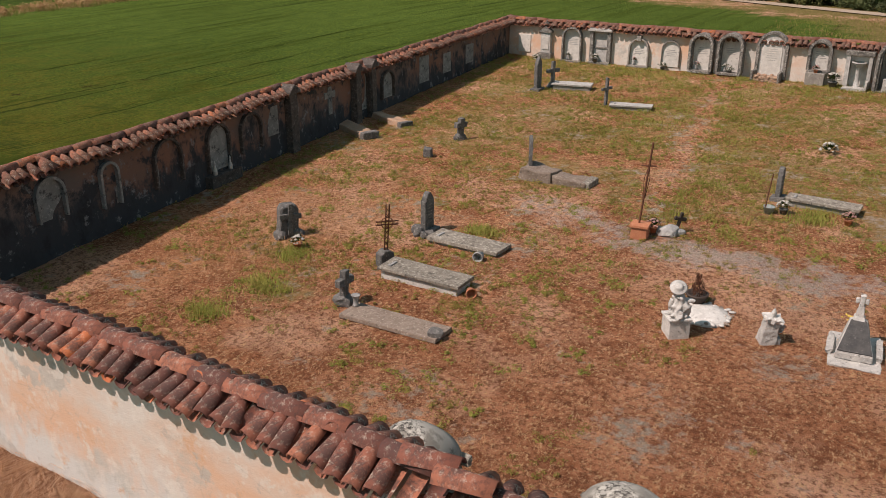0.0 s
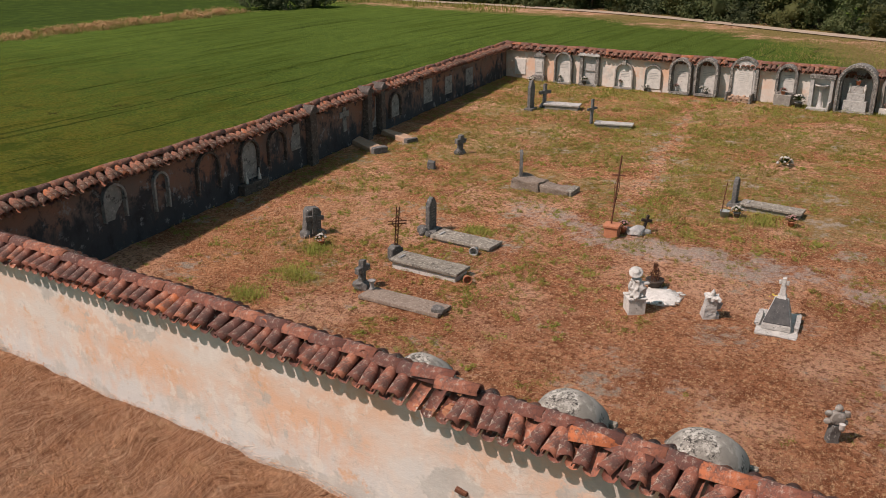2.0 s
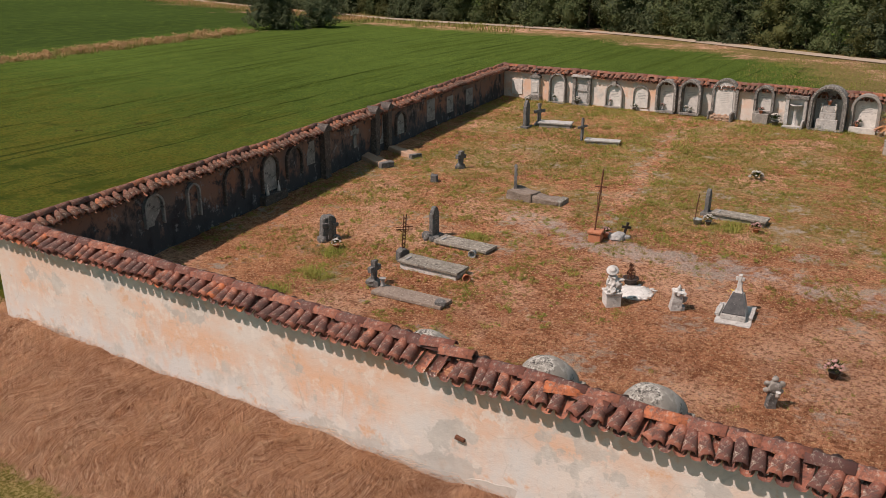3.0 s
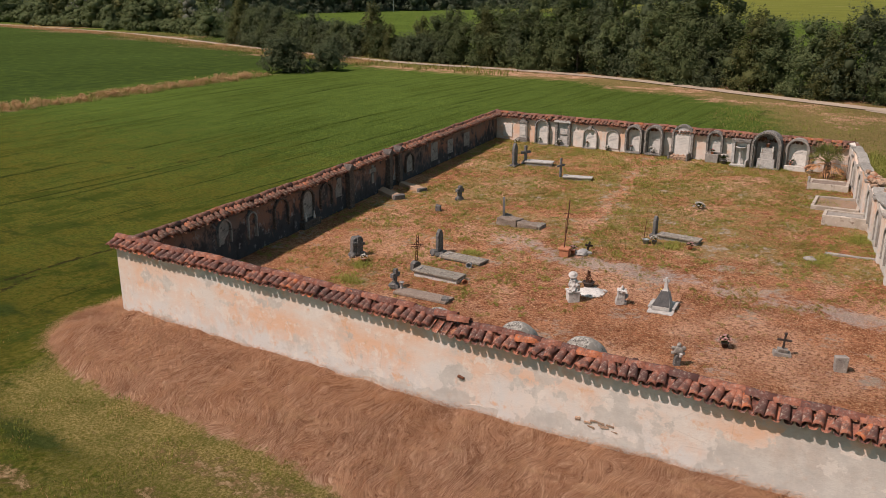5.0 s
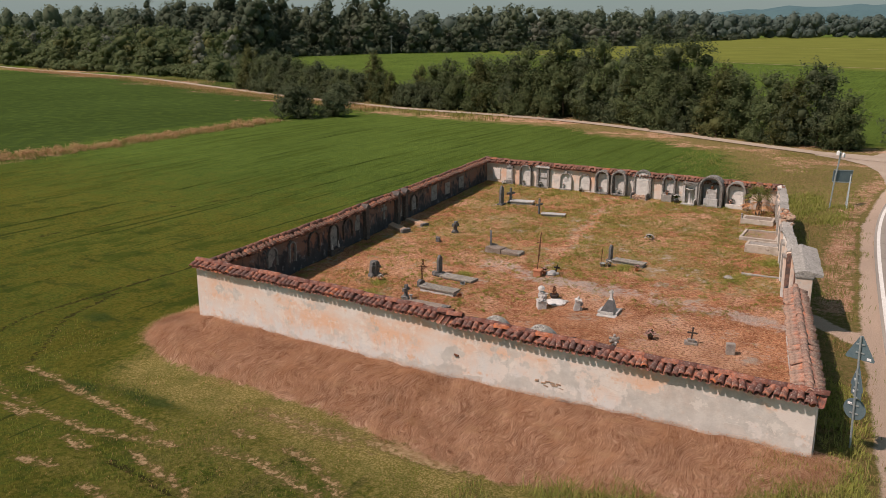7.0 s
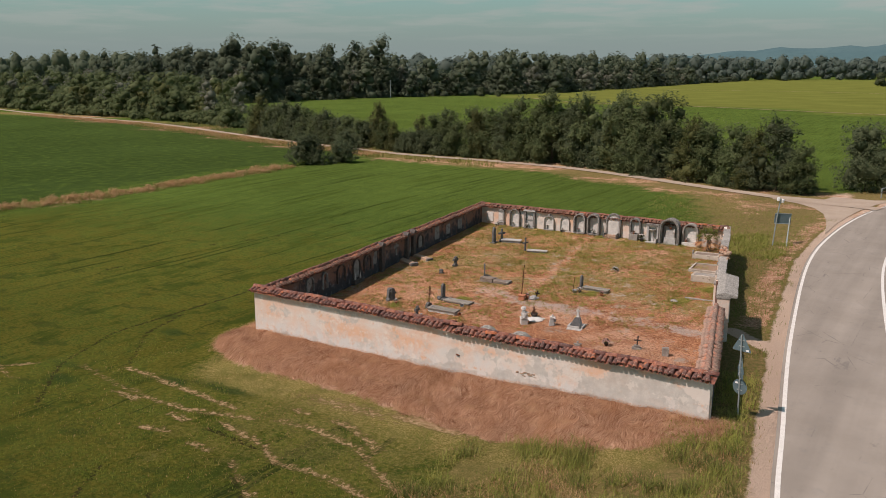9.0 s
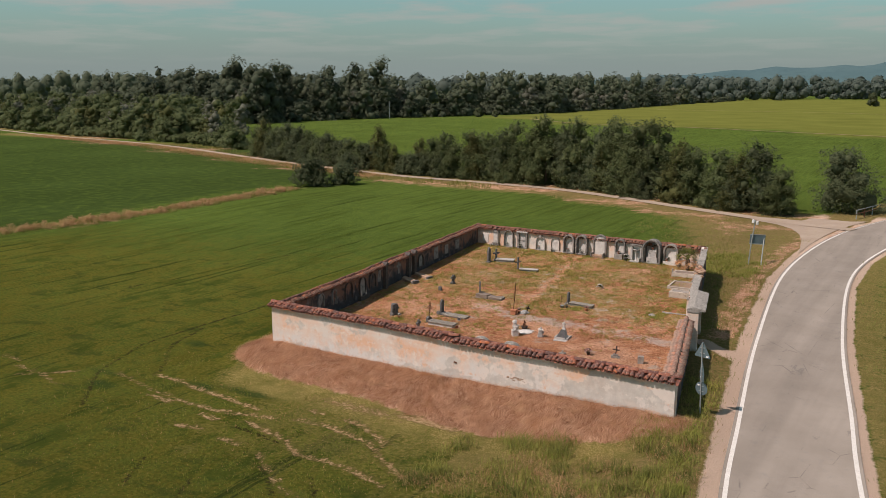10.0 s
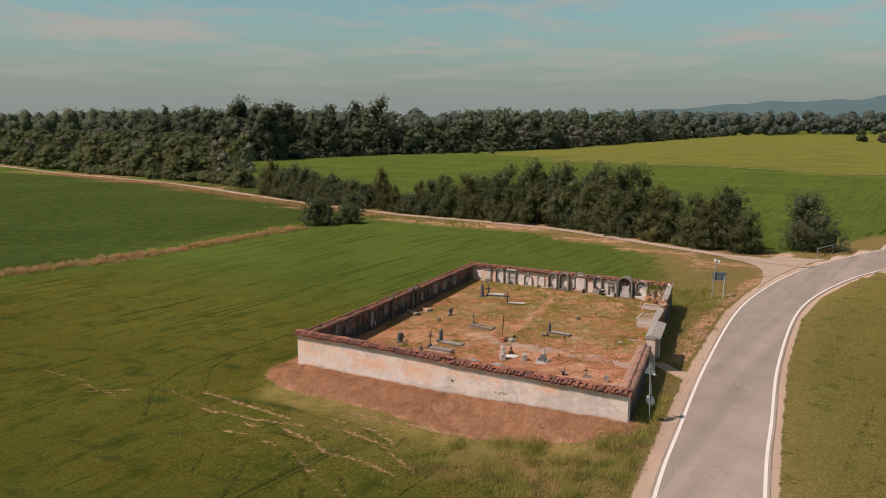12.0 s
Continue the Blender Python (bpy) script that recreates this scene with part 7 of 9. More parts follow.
kerb_grave(15.35, 26.9, 1.75, 1.1, 0.28, M_WARMSLAB, "wide kerbed grave with a grey lid against the wall", 51)
for dx in (0.05,):
    bm = bmesh.new()
    lathe(bm, [(0.07, 0), (0.06, 0.5), (0.09, 0.54), (0.04, 0.6)], 4)
    ob = tagged(finish("corner_post", bm, M_CONCRETE), "short pale stone post at a grave corner", "post", "grave posts")
    ob.matrix_basis = pose(15.42, 26.4, land_z(15.4, 26.4), 0, 0, 20)
kerb_grave(16.1, 23.7, 1.9, 2.0, 0.17, M_SLAB, "broad kerbed plot filled with reddish soil and weeds", 52, lid=False)
kerb_grave(16.95, 20.9, 1.75, 1.0, 0.42, M_CONCRETE, "raised pale grave with a long smooth kerb", 53)
bm = bmesh.new()
box(bm, 0, 1.9, -0.07, 0.07, -0.1, 0.08, 0.02, random.Random(4), 0.012)
bmesh.ops.subdivide_edges(bm, edges=[e for e in bm.edges if e.calc_length() > 0.6], cuts=5, use_grid_fill=True)
roughen(bm, 0.02, 3, 2)
ob = tagged(finish("kerb_stone", bm, M_CONCRETE), "single low kerb stone forgotten in the grass", "kerb")
ob.matrix_basis = pose(17.75, 16.55, land_z(18.5, 16.6), 0, 0, 3)
bm = bmesh.new()
bmesh.ops.create_icosphere(bm, subdivisions=2, radius=0.2, matrix=Matrix.Diagonal((1.2, 0.9, 0.5, 1)))
roughen(bm, 0.06, 5, 2)
ob = tagged(finish("rock", bm, M_CONCRETE), "flat pale rock on the soil", "rock", "rocks")
ob.matrix_basis = pose(17.4, 15.6, land_z(17.4, 15.6) + 0.02)

# ---------------------------------------------------------------- gate and ruined wall to the east
M_ROOFSLAB = stone_material("lichened_roof_cement", (0.24, 0.225, 0.20), (0.33, 0.31, 0.275), (0.46, 0.44, 0.40), (0.10, 0.095, 0.085), 0.8, 5)

def east_frame(y, off=0.0, z=0.0):
    """A pose on the wall's middle line; x runs north along the wall, y to its inner side."""
    return pose(23.3 - 0.218 * y + off, y, z, 0, 0, 102.3)


gate_house = thing("gateway", east_frame(12.2, 0.30), "stone gateway with a lichened slab roof over iron gates", "gateway")
for s in (-1, 1):
    bm = bmesh.new()
    box(bm, s * 1.78 - 0.30, s * 1.78 + 0.30, -0.30, 0.28, -0.3, 2.55, 0.03, random.Random(s + 3), 0.015)
    part("pier", bm, M_PLASTER, gate_house)
    bm = bmesh.new()
    box(bm, s * 1.78 - 0.34, s * 1.78 + 0.34, -0.34, 0.32, 2.55, 2.64, 0.02, random.Random(s + 6), 0.01)
    part("capital", bm, M_CONCRETE, gate_house)
bm = bmesh.new()
box(bm, -1.47, 1.47, -0.22, 0.2, 2.36, 2.635, 0.02)
part("lintel", bm, M_PLASTER, gate_house)
bm = bmesh.new()
pr = [(-0.66, 2.64), (0.34, 2.64), (0.34, 2.74), (-0.02, 2.88), (-0.66, 2.74)]
a = [bm.verts.new((-2.12, y, z)) for y, z in pr]
b = [bm.verts.new((2.12, y, z)) for y, z in pr]
bm.faces.new(a)
bm.faces.new(b[::-1])
for k in range(5):
    bm.faces.new((a[k], b[k], b[(k + 1) % 5], a[(k + 1) % 5]))
bmesh.ops.recalc_face_normals(bm, faces=bm.faces[:])
bmesh.ops.subdivide_edges(bm, edges=[e for e in bm.edges if e.calc_length() > 2], cuts=14, use_grid_fill=True)
roughen(bm, 0.035, 2.2, 6)
part("slab_roof", bm, M_ROOFSLAB, gate_house, "thick cement roof slab mottled with black lichen")
for s in (-1, 1):
    leaf = bpy.data.objects.new("gate_leaf", None)
    scene.collection.objects.link(leaf)
    leaf.parent = gate_house
    leaf.matrix_basis = pose(s * 0.74, 0.12, 0.36)
    bm = bmesh.new()
    for k in range(13):
        u = -0.70 + 1.40 * k / 12
        tube(bm, [(u, 0, 0.05), (u, 0, 1.95 + 0.08 * math.cos(u * 1.6))], 0.011, 5)
    part("bars", bm, M_IRON, leaf)
    bm = bmesh.new()
    box(bm, -0.72, 0.72, 0.014, 0.03, 0.08, 1.84, 0.004)
    part("sheet", bm, M_RUST, leaf, "dark rusty sheet iron")
    bm = bmesh.new()
    for z in (0.06, 0.75, 1.85):
        box(bm, -0.72, 0.72, -0.012, 0.012, z - 0.025, z + 0.025)
    part("rails", bm, M_IRON, leaf)


def ruin_top(u):
    return 2.36 + 0.12 * math.sin(u * 0.9) + 0.07 * math.sin(u * 2.7 + 1) - 0.22 * math.exp(-((u - 22.0) / 1.2) ** 2)


# shade on the outer face is again put in by the dark plaster
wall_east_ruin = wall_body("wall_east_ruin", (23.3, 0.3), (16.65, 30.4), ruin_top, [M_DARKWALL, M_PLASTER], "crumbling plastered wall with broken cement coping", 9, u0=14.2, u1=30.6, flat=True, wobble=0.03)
rw = random.Random(77)
u = 14.4
while u < 30.3:
    L = rw.uniform(1.3, 2.3)
    if not (20.4 < u < 22.6):
        L = min(L, 20.9 - u) if u < 20.4 else L
        bm = bmesh.new()
        box(bm, 0, L - 0.01, -0.25, 0.21, 0, 0.09, 0.03, rw, 0.02)
        bmesh.ops.subdivide_edges(bm, edges=[e for e in bm.edges if e.calc_length() > 0.3], cuts=4, use_grid_fill=True)
        roughen(bm, 0.045, 3, u)
        ob = part("coping_slab", bm, M_ROOFSLAB, wall_east_ruin)
        f = u / 30.83
        dz = math.degrees(math.atan2(ruin_top(u + L) - ruin_top(u), L))
        ob.matrix_basis = pose(23.3 - 6.65 * f, 0.3 + 30.1 * f, ruin_top(u) - 0.005, rw.uniform(-3, 3), -dz, 102.4 + rw.uniform(-1, 1))
    u += L
for k in range(46):
    f = rw.gauss(21.9, 0.75) / 30.83
    bm = bmesh.new()
    r = rw.uniform(0.07, 0.17)
    bmesh.ops.create_icosphere(bm, subdivisions=1, radius=r, matrix=Matrix.Diagonal((1.3, 0.9, 0.7, 1)))
    roughen(bm, r * 0.3, 8, k)
    ob = part("stone", bm, M_RUBBLE if k % 4 else M_BRICK, wall_east_ruin)
    ob.matrix_basis = pose(23.3 - 6.65 * f + rw.uniform(-0.2, 0.35), 0.3 + 30.1 * f, 2.22 + rw.uniform(0.0, 0.32), 0, 0, rw.uniform(0, 180))
# arched recesses on the inner face
for y, w, z0, z1 in ((15.3, 0.9, 0.95, 2.15), (17.6, 0.95, 0.95, 2.2), (20.6, 1.0, 1.0, 2.25), (24.0, 0.95, 1.0, 2.2), (26.8, 0.95, 1.05, 2.2), (28.8, 0.8, 1.1, 2.1)):
    niche(0, w, z0, z1, PALE, WHITE, "arched monument with a pale frame on the crumbling wall", int(y * 7), 0.10, 0.05, m=pose(23.5 - 0.218 * y - 0.41, y, z0, 0, 0, -77.7), sill=False, vase=False)
for y in (14.3, 16.5, 19.2, 22.3, 25.4, 27.9):
    t = thing("pilaster", pose(23.5 - 0.218 * y - 0.41, y, 0.5, 0, 0, -77.7), "flaking plaster pilaster on the crumbling wall", "pilaster", "east wall pilasters")
    bm = bmesh.new()
    box(bm, -0.17, 0.17, -0.07, 0.05, -0.1, 1.72, 0.02, random.Random(int(y)), 0.02)
    part("shaft", bm, M_PLASTER, t)
    bm = bmesh.new()
    box(bm, -0.20, 0.20, -0.10, 0.05, 1.72, 1.80, 0.02, random.Random(int(y) + 1), 0.015)
    part("capital", bm, M_CONCRETE, t)


# ---------------------------------------------------------------- road furniture
def road_signs(x, y):
    z = land_z(x, y)
    t = thing("road_sign_post", pose(x, y, z, 0, -1.5, -20), "grey steel post with blank backs of three road signs", "road sign")
    bm = bmesh.new()
    tube(bm, [(0, 0, -0.2), (0, 0, 1.6), (0, 0, 3.3)], 0.03, 10)
    part("post", bm, M_GALV, t)

    def plate(name, pts, zc, turn, bars):
        bm = bmesh.new()
        extrude_outline(bm, pts, -0.008, 0.008, 0.004)
        p = part(name, bm, M_SIGNBACK, t, "blue-grey sign back")
        p.matrix_basis = pose(0, 0.045, zc, 0, 0, turn)
        for sx, sz in bars:
            bm = bmesh.new()
            box(bm, sx - 0.06, sx + 0.06, -0.013, -0.006, sz - 0.035, sz + 0.035)
            part("sticker", bm, M_STICKER, p, "white maker's sticker")
        for dz in (-0.12, 0.12):
            bm = bmesh.new()
            box(bm, -0.12, 0.12, -0.03, -0.009, dz - 0.02, dz + 0.02, 0.004)
            part("clamp", bm, M_GALV, p)

    tri_pts = [(-0.40, -0.27), (-0.37, -0.32), (0.37, -0.32), (0.40, -0.27), (0.035, 0.36), (-0.035, 0.36)]
    plate("triangle_sign", tri_pts, 2.95, 0, [(0.25, -0.25)])
    plate("triangle_sign", [(a * 0.92, b) for a, b in tri_pts], 2.12, -40, [(-0.1, -0.1)])
    plate("panel_sign", [(-0.28, -0.12), (0.28, -0.12), (0.28, 0.12), (-0.28, 0.12)], 1.68, -38, [(-0.12, 0.0)])
    circ = [(0.31 * math.cos(2 * math.pi * k / 28), 0.31 * math.sin(2 * math.pi * k / 28)) for k in range(28)]
    plate("round_sign", circ, 1.20, 0, [(-0.14, 0.14)])


road_signs(24.3, 1.2)

zb = land_z(18.4, 37.0)
t = thing("notice_board", pose(19.0, 37.7, zb, 0, 3, 34), "dark blue-grey board on steel posts with lamp boxes above", "notice board")
bm = bmesh.new()
tube(bm, [(-0.55, 0, -0.2), (-0.5, 0, 2.0), (-0.38, 0, 3.75)], 0.05, 8)
part("tall_post", bm, M_GALV, t)
bm = bmesh.new()
tube(bm, [(0.52, 0, -0.2), (0.55, 0, 2.3)], 0.045, 8)
part("post", bm, M_GALV, t)
bm = bmesh.new()
tube(bm, [(0.15, -0.9, -0.15), (0.52, -0.03, 2.2)], 0.04, 8)
part("strut", bm, M_GALV, t)
bm = bmesh.new()
box(bm, -0.62, 0.66, 0.05, 0.13, 1.75, 2.55, 0.015)
brd = part("board", bm, M_SIGNBACK, t)
bm = bmesh.new()
box(bm, -0.64, 0.68, 0.035, 0.05, 1.73, 1.79)
part("rail", bm, M_GALV, brd)
bm = bmesh.new()
box(bm, -0.64, 0.68, 0.035, 0.05, 2.51, 2.57)
part("rail", bm, M_GALV, brd)
for s in (-1, 1):
    bm = bmesh.new()
    extrude_outline(bm, [(-0.09, 0), (0.09, 0), (0.11, 0.2), (0.05, 0.3), (-0.05, 0.3), (-0.11, 0.2)], -0.08, 0.08, 0.02)
    ob = part("lamp_box", bm, M_STICKER, t, "white lamp housing")
    ob.matrix_basis = pose(-0.38 + 0.19 * s, 0.02 * s, 3.45 - 0.06 * s, 0, 0, 35 * s)

t = thing("road_barrier", pose(23.35, 68.95, land_z(23.35, 68.95), 0, 0, 75), "low white and rust tubular guard rail at the roadside", "guard rail")
for k in range(4):
    bm = bmesh.new()
    tube(bm, [(k * 2.3, 0, -0.1), (k * 2.3, 0, 1.05)], 0.06, 8)
    part("post", bm, M_RUST if k % 2 else M_GALV, t)
for z in (0.6, 1.02):
    bm = bmesh.new()
    tube(bm, [(-0.1, 0, z), (3.5, 0, z), (7.0, 0, z)], 0.05, 8)
    part("rail", bm, M_GALV if z > 0.8 else M_RUST, t)

# ---------------------------------------------------------------- trees
def leaf_cards(rng, centres, radii, per, size, up=0.3, squash=0.8):
    """Diamond leaves scattered on the skin of many small clumps."""
    centres, radii = np.asarray(centres, float), np.asarray(radii, float)
    n = len(centres) * per
    c, r = np.repeat(centres, per, 0), np.repeat(radii, per)
    d = rng.normal(size=(n, 3))
    d /= np.linalg.norm(d, axis=1)[:, None]
    p = c + d * (r * rng.uniform(0.5, 1.0, n))[:, None] * np.array([1, 1, squash])
    nrm = d * 0.95 + rng.normal(size=(n, 3)) * 0.38 + np.array([0, 0, up])
    nrm /= np.linalg.norm(nrm, axis=1)[:, None]
    a = np.cross(nrm, rng.normal(size=(n, 3)))
    a /= np.linalg.norm(a, axis=1)[:, None] + 1e-9
    b = np.cross(nrm, a)
    s = (size * rng.uniform(0.6, 1.4, n))[:, None]
    v = np.stack([p - a * s, p - b * s * 0.7, p + a * s, p + b * s * 0.7], 1).reshape(-1, 3)
    return v, np.arange(4 * n).reshape(n, 4)


ICO = bmesh.new()
bmesh.ops.create_icosphere(ICO, subdivisions=1, radius=1.0)
ICO_V = np.array([v.co[:] for v in ICO.verts])
ICO_F = np.array([[v.index for v in f.verts] for f in ICO.faces])
ICO.free()


def unit(v):
    return v / (np.linalg.norm(v, axis=-1, keepdims=True) + 1e-9)


def leaf_sprays(rng, roots, axes, length, per, size, outward, wide=0.36, ruffle=0.55):
    """Sprays of small leaves: each spray tapers along its axis, and its leaves lie towards the light."""
    n = len(roots) * per
    p, a, L, o = np.repeat(roots, per, 0), np.repeat(axes, per, 0), np.repeat(length, per), np.repeat(outward, per, 0)
    s = rng.uniform(0, 1, n)
    side = rng.normal(size=(n, 3))
    side -= a * np.sum(side * a, 1)[:, None]
    side = np.clip(side, -1.4, 1.4)
    p = p + a * (L * (s * 1.15 - 0.25))[:, None] + side * (L * wide * (1.05 - 0.75 * s))[:, None]
    nrm = unit(np.array([0, 0, 0.75]) + (1.1 - ruffle) * o + ruffle * rng.normal(size=(n, 3)))
    u = unit(np.cross(nrm, rng.normal(size=(n, 3))))
    w = np.cross(nrm, u)
    k = (size * rng.uniform(0.65, 1.55, n))[:, None]
    v = np.stack([p - u * k - w * k * 0.45, p - u * k * 0.6 + w * k * 0.7, p + u * k * 1.1], 1).reshape(-1, 3)
    return v, np.arange(3 * n).reshape(n, 3)


def crown(rng, height, radius, base, lobes, sprays, per, size, tall=1.0, shoots=0.12, core=0.55, at=(0, 0, 0), full=0.0):
    """An uneven crown: several lobes thick with sprays, a dim heart in each, and a few shoots that stick out; full = rounded, closed lobes."""
    k = np.arange(lobes)
    turn = 2 * math.pi * (k * 0.382 + rng.uniform(-0.08, 0.08, lobes))
    f = (k + rng.uniform(0.1, 0.9, lobes)) / lobes
    lr = radius * (1 + 0.25 * full) * rng.uniform(0.44, 0.62, lobes) * (1.12 - (0.42 - 0.30 * full) * f)
    off = radius * rng.uniform(0.25, 0.60, lobes) * (1.05 - (0.72 - 0.4 * full) * f ** 1.5)
    top = height - lr * 0.85 * tall
    c = np.stack([off * np.cos(turn), off * np.sin(turn), np.minimum(base + lr * 0.3 + (height - base) * 0.9 * (f - 0.5 / lobes).clip(0, 1), top)], 1)
    pick = rng.choice(lobes, sprays, p=lr ** 2 / np.sum(lr ** 2))
    d = rng.normal(size=(sprays, 3))
    d[:, 2] += 0.1
    d = unit(d)
    stretch = np.array([1, 1, 0.9 * tall])
    p = c[pick] + d * (lr[pick] * rng.uniform(0.5 + 0.28 * full, 1.0, sprays))[:, None] * stretch
    p[:, 2] = np.clip(p[:, 2], base * 0.6 + 0.05 * radius * rng.uniform(0.2, 2.5, sprays), height - 0.12 * full * radius)
    out = unit(unit(p - np.array([0, 0, base + (height - base) * 0.38])) + full * d)
    ax = unit(0.75 * out + np.array([0, 0, 0.35 - 0.7 * full]) + 0.45 * rng.normal(size=(sprays, 3)))
    L = radius * rng.uniform(0.15, 0.30, sprays) * (1 - 0.35 * full)
    wild = rng.uniform(size=sprays) < shoots
    ax[wild] = unit(np.array([0, 0, 1.0]) + 0.5 * out[wild] + 0.2 * rng.normal(size=(wild.sum(), 3)))
    L[wild] *= 1.8
    v, q = leaf_sprays(rng, p, ax, L, per, size, out, 0.36 + 0.12 * full, 0.55 - 0.22 * full)
    wob = rng.uniform(0.7, 1.2, (lobes, len(ICO_V), 1))
    cv = c[:, None, :] + ICO_V[None] * wob * (lr * core)[:, None, None] * stretch
    cv[:, :, 2] = np.maximum(cv[:, :, 2], 0.05)
    cf = ICO_F[None] + (np.arange(lobes) * len(ICO_V))[:, None, None]
    tris = np.concatenate([q, cf.reshape(-1, 3) + len(v)])
    return np.concatenate([v, cv.reshape(-1, 3)]) + np.asarray(at, float), tris, c


def make_tree(label, height, radius, base, mat, seed, lobes=9, sprays=300, per=24, size=0.12, tall=1.0, shoots=0.12, category="tree"):
    rng = np.random.default_rng(seed)
    t = thing("tree", pose(0, 0, 0), label, category, "hedgerow trees")
    bm = bmesh.new()
    lean = Vector((rng.uniform(-0.3, 0.3), rng.uniform(-0.3, 0.3), 0))
    r0 = 0.035 * height ** 0.9 * 0.6
    tube(bm, [Vector((0, 0, -0.4)), Vector((0, 0, 0.2)) + lean * 0.1, Vector((0, 0, height * 0.4)) + lean, Vector((0, 0, height * 0.82)) + lean * 1.4], r0, 8, 0.25)
    part("trunk", bm, M_BARK, t)
    v, f, centres = crown(rng, height, radius, base, lobes, sprays, per, size, tall, shoots)
    for c in centres[::2]:
        c = Vector(c)
        bm = bmesh.new()
        s = Vector((0, 0, max(0.3, c.z * rng.uniform(0.3, 0.55)))) + lean * 0.6
        tube(bm, [s, s.lerp(c, 0.5) + Vector((0, 0, 0.25)), c], r0 * 0.35, 5, 0.3)
        part("limb", bm, M_BARK, t)
    from_arrays("crown", v, f, mat, t)
    return t


P_ROUND = make_tree("broad dense dark green roadside tree", 8.0, 4.3, 0.5, M_LEAF_DARK, 1, 11, 430, 24, 0.115, 1.0, 0.06)
P_TALL = make_tree("tall leafy green hedgerow tree", 10.4, 3.5, 0.0, M_LEAF, 2, 10, 400, 24, 0.125, 1.3, 0.16)
P_MID = make_tree("bushy mid-green hedgerow tree", 8.0, 3.5, 0.0, M_LEAF, 3, 9, 360, 24, 0.12, 1.0, 0.14)
P_LIGHT = make_tree("lighter yellowish-green hedgerow tree", 7.6, 2.8, 0.0, M_LEAF_LIGHT, 4, 8, 300, 24, 0.115, 1.25, 0.25)
P_SHRUB = make_tree("low rounded dark green shrub", 3.6, 2.9, 0.0, M_LEAF_DARK, 5, 8, 300, 24, 0.105, 0.9, 0.10, "shrub")
P_DARK = make_tree("dense dark green hedgerow tree", 9.0, 4.0, 0.0, M_LEAF_DARK, 6, 10, 400, 24, 0.125, 1.1, 0.10)


REACH = {P_ROUND.name: 4.0, P_TALL.name: 3.2, P_MID.name: 3.3, P_LIGHT.name: 2.6, P_SHRUB.name: 2.7, P_DARK.name: 3.7}


def place_tree(proto, x, y, s, rz, first=False):
    """Sets a tree down, north of the track and clear of it."""
    while track_dist(x, y) < 1.0 + 0.85 * s * REACH[proto.name]:
        x, y = x + 0.08, y + 0.22
    m = pose(x, y, land_z(x, y), 0, 0, rz)
    t = proto if first else copy_thing(proto, m)
    t.matrix_basis = m @ Matrix.Diagonal((s, s, s * 1.0, 1))
    return t


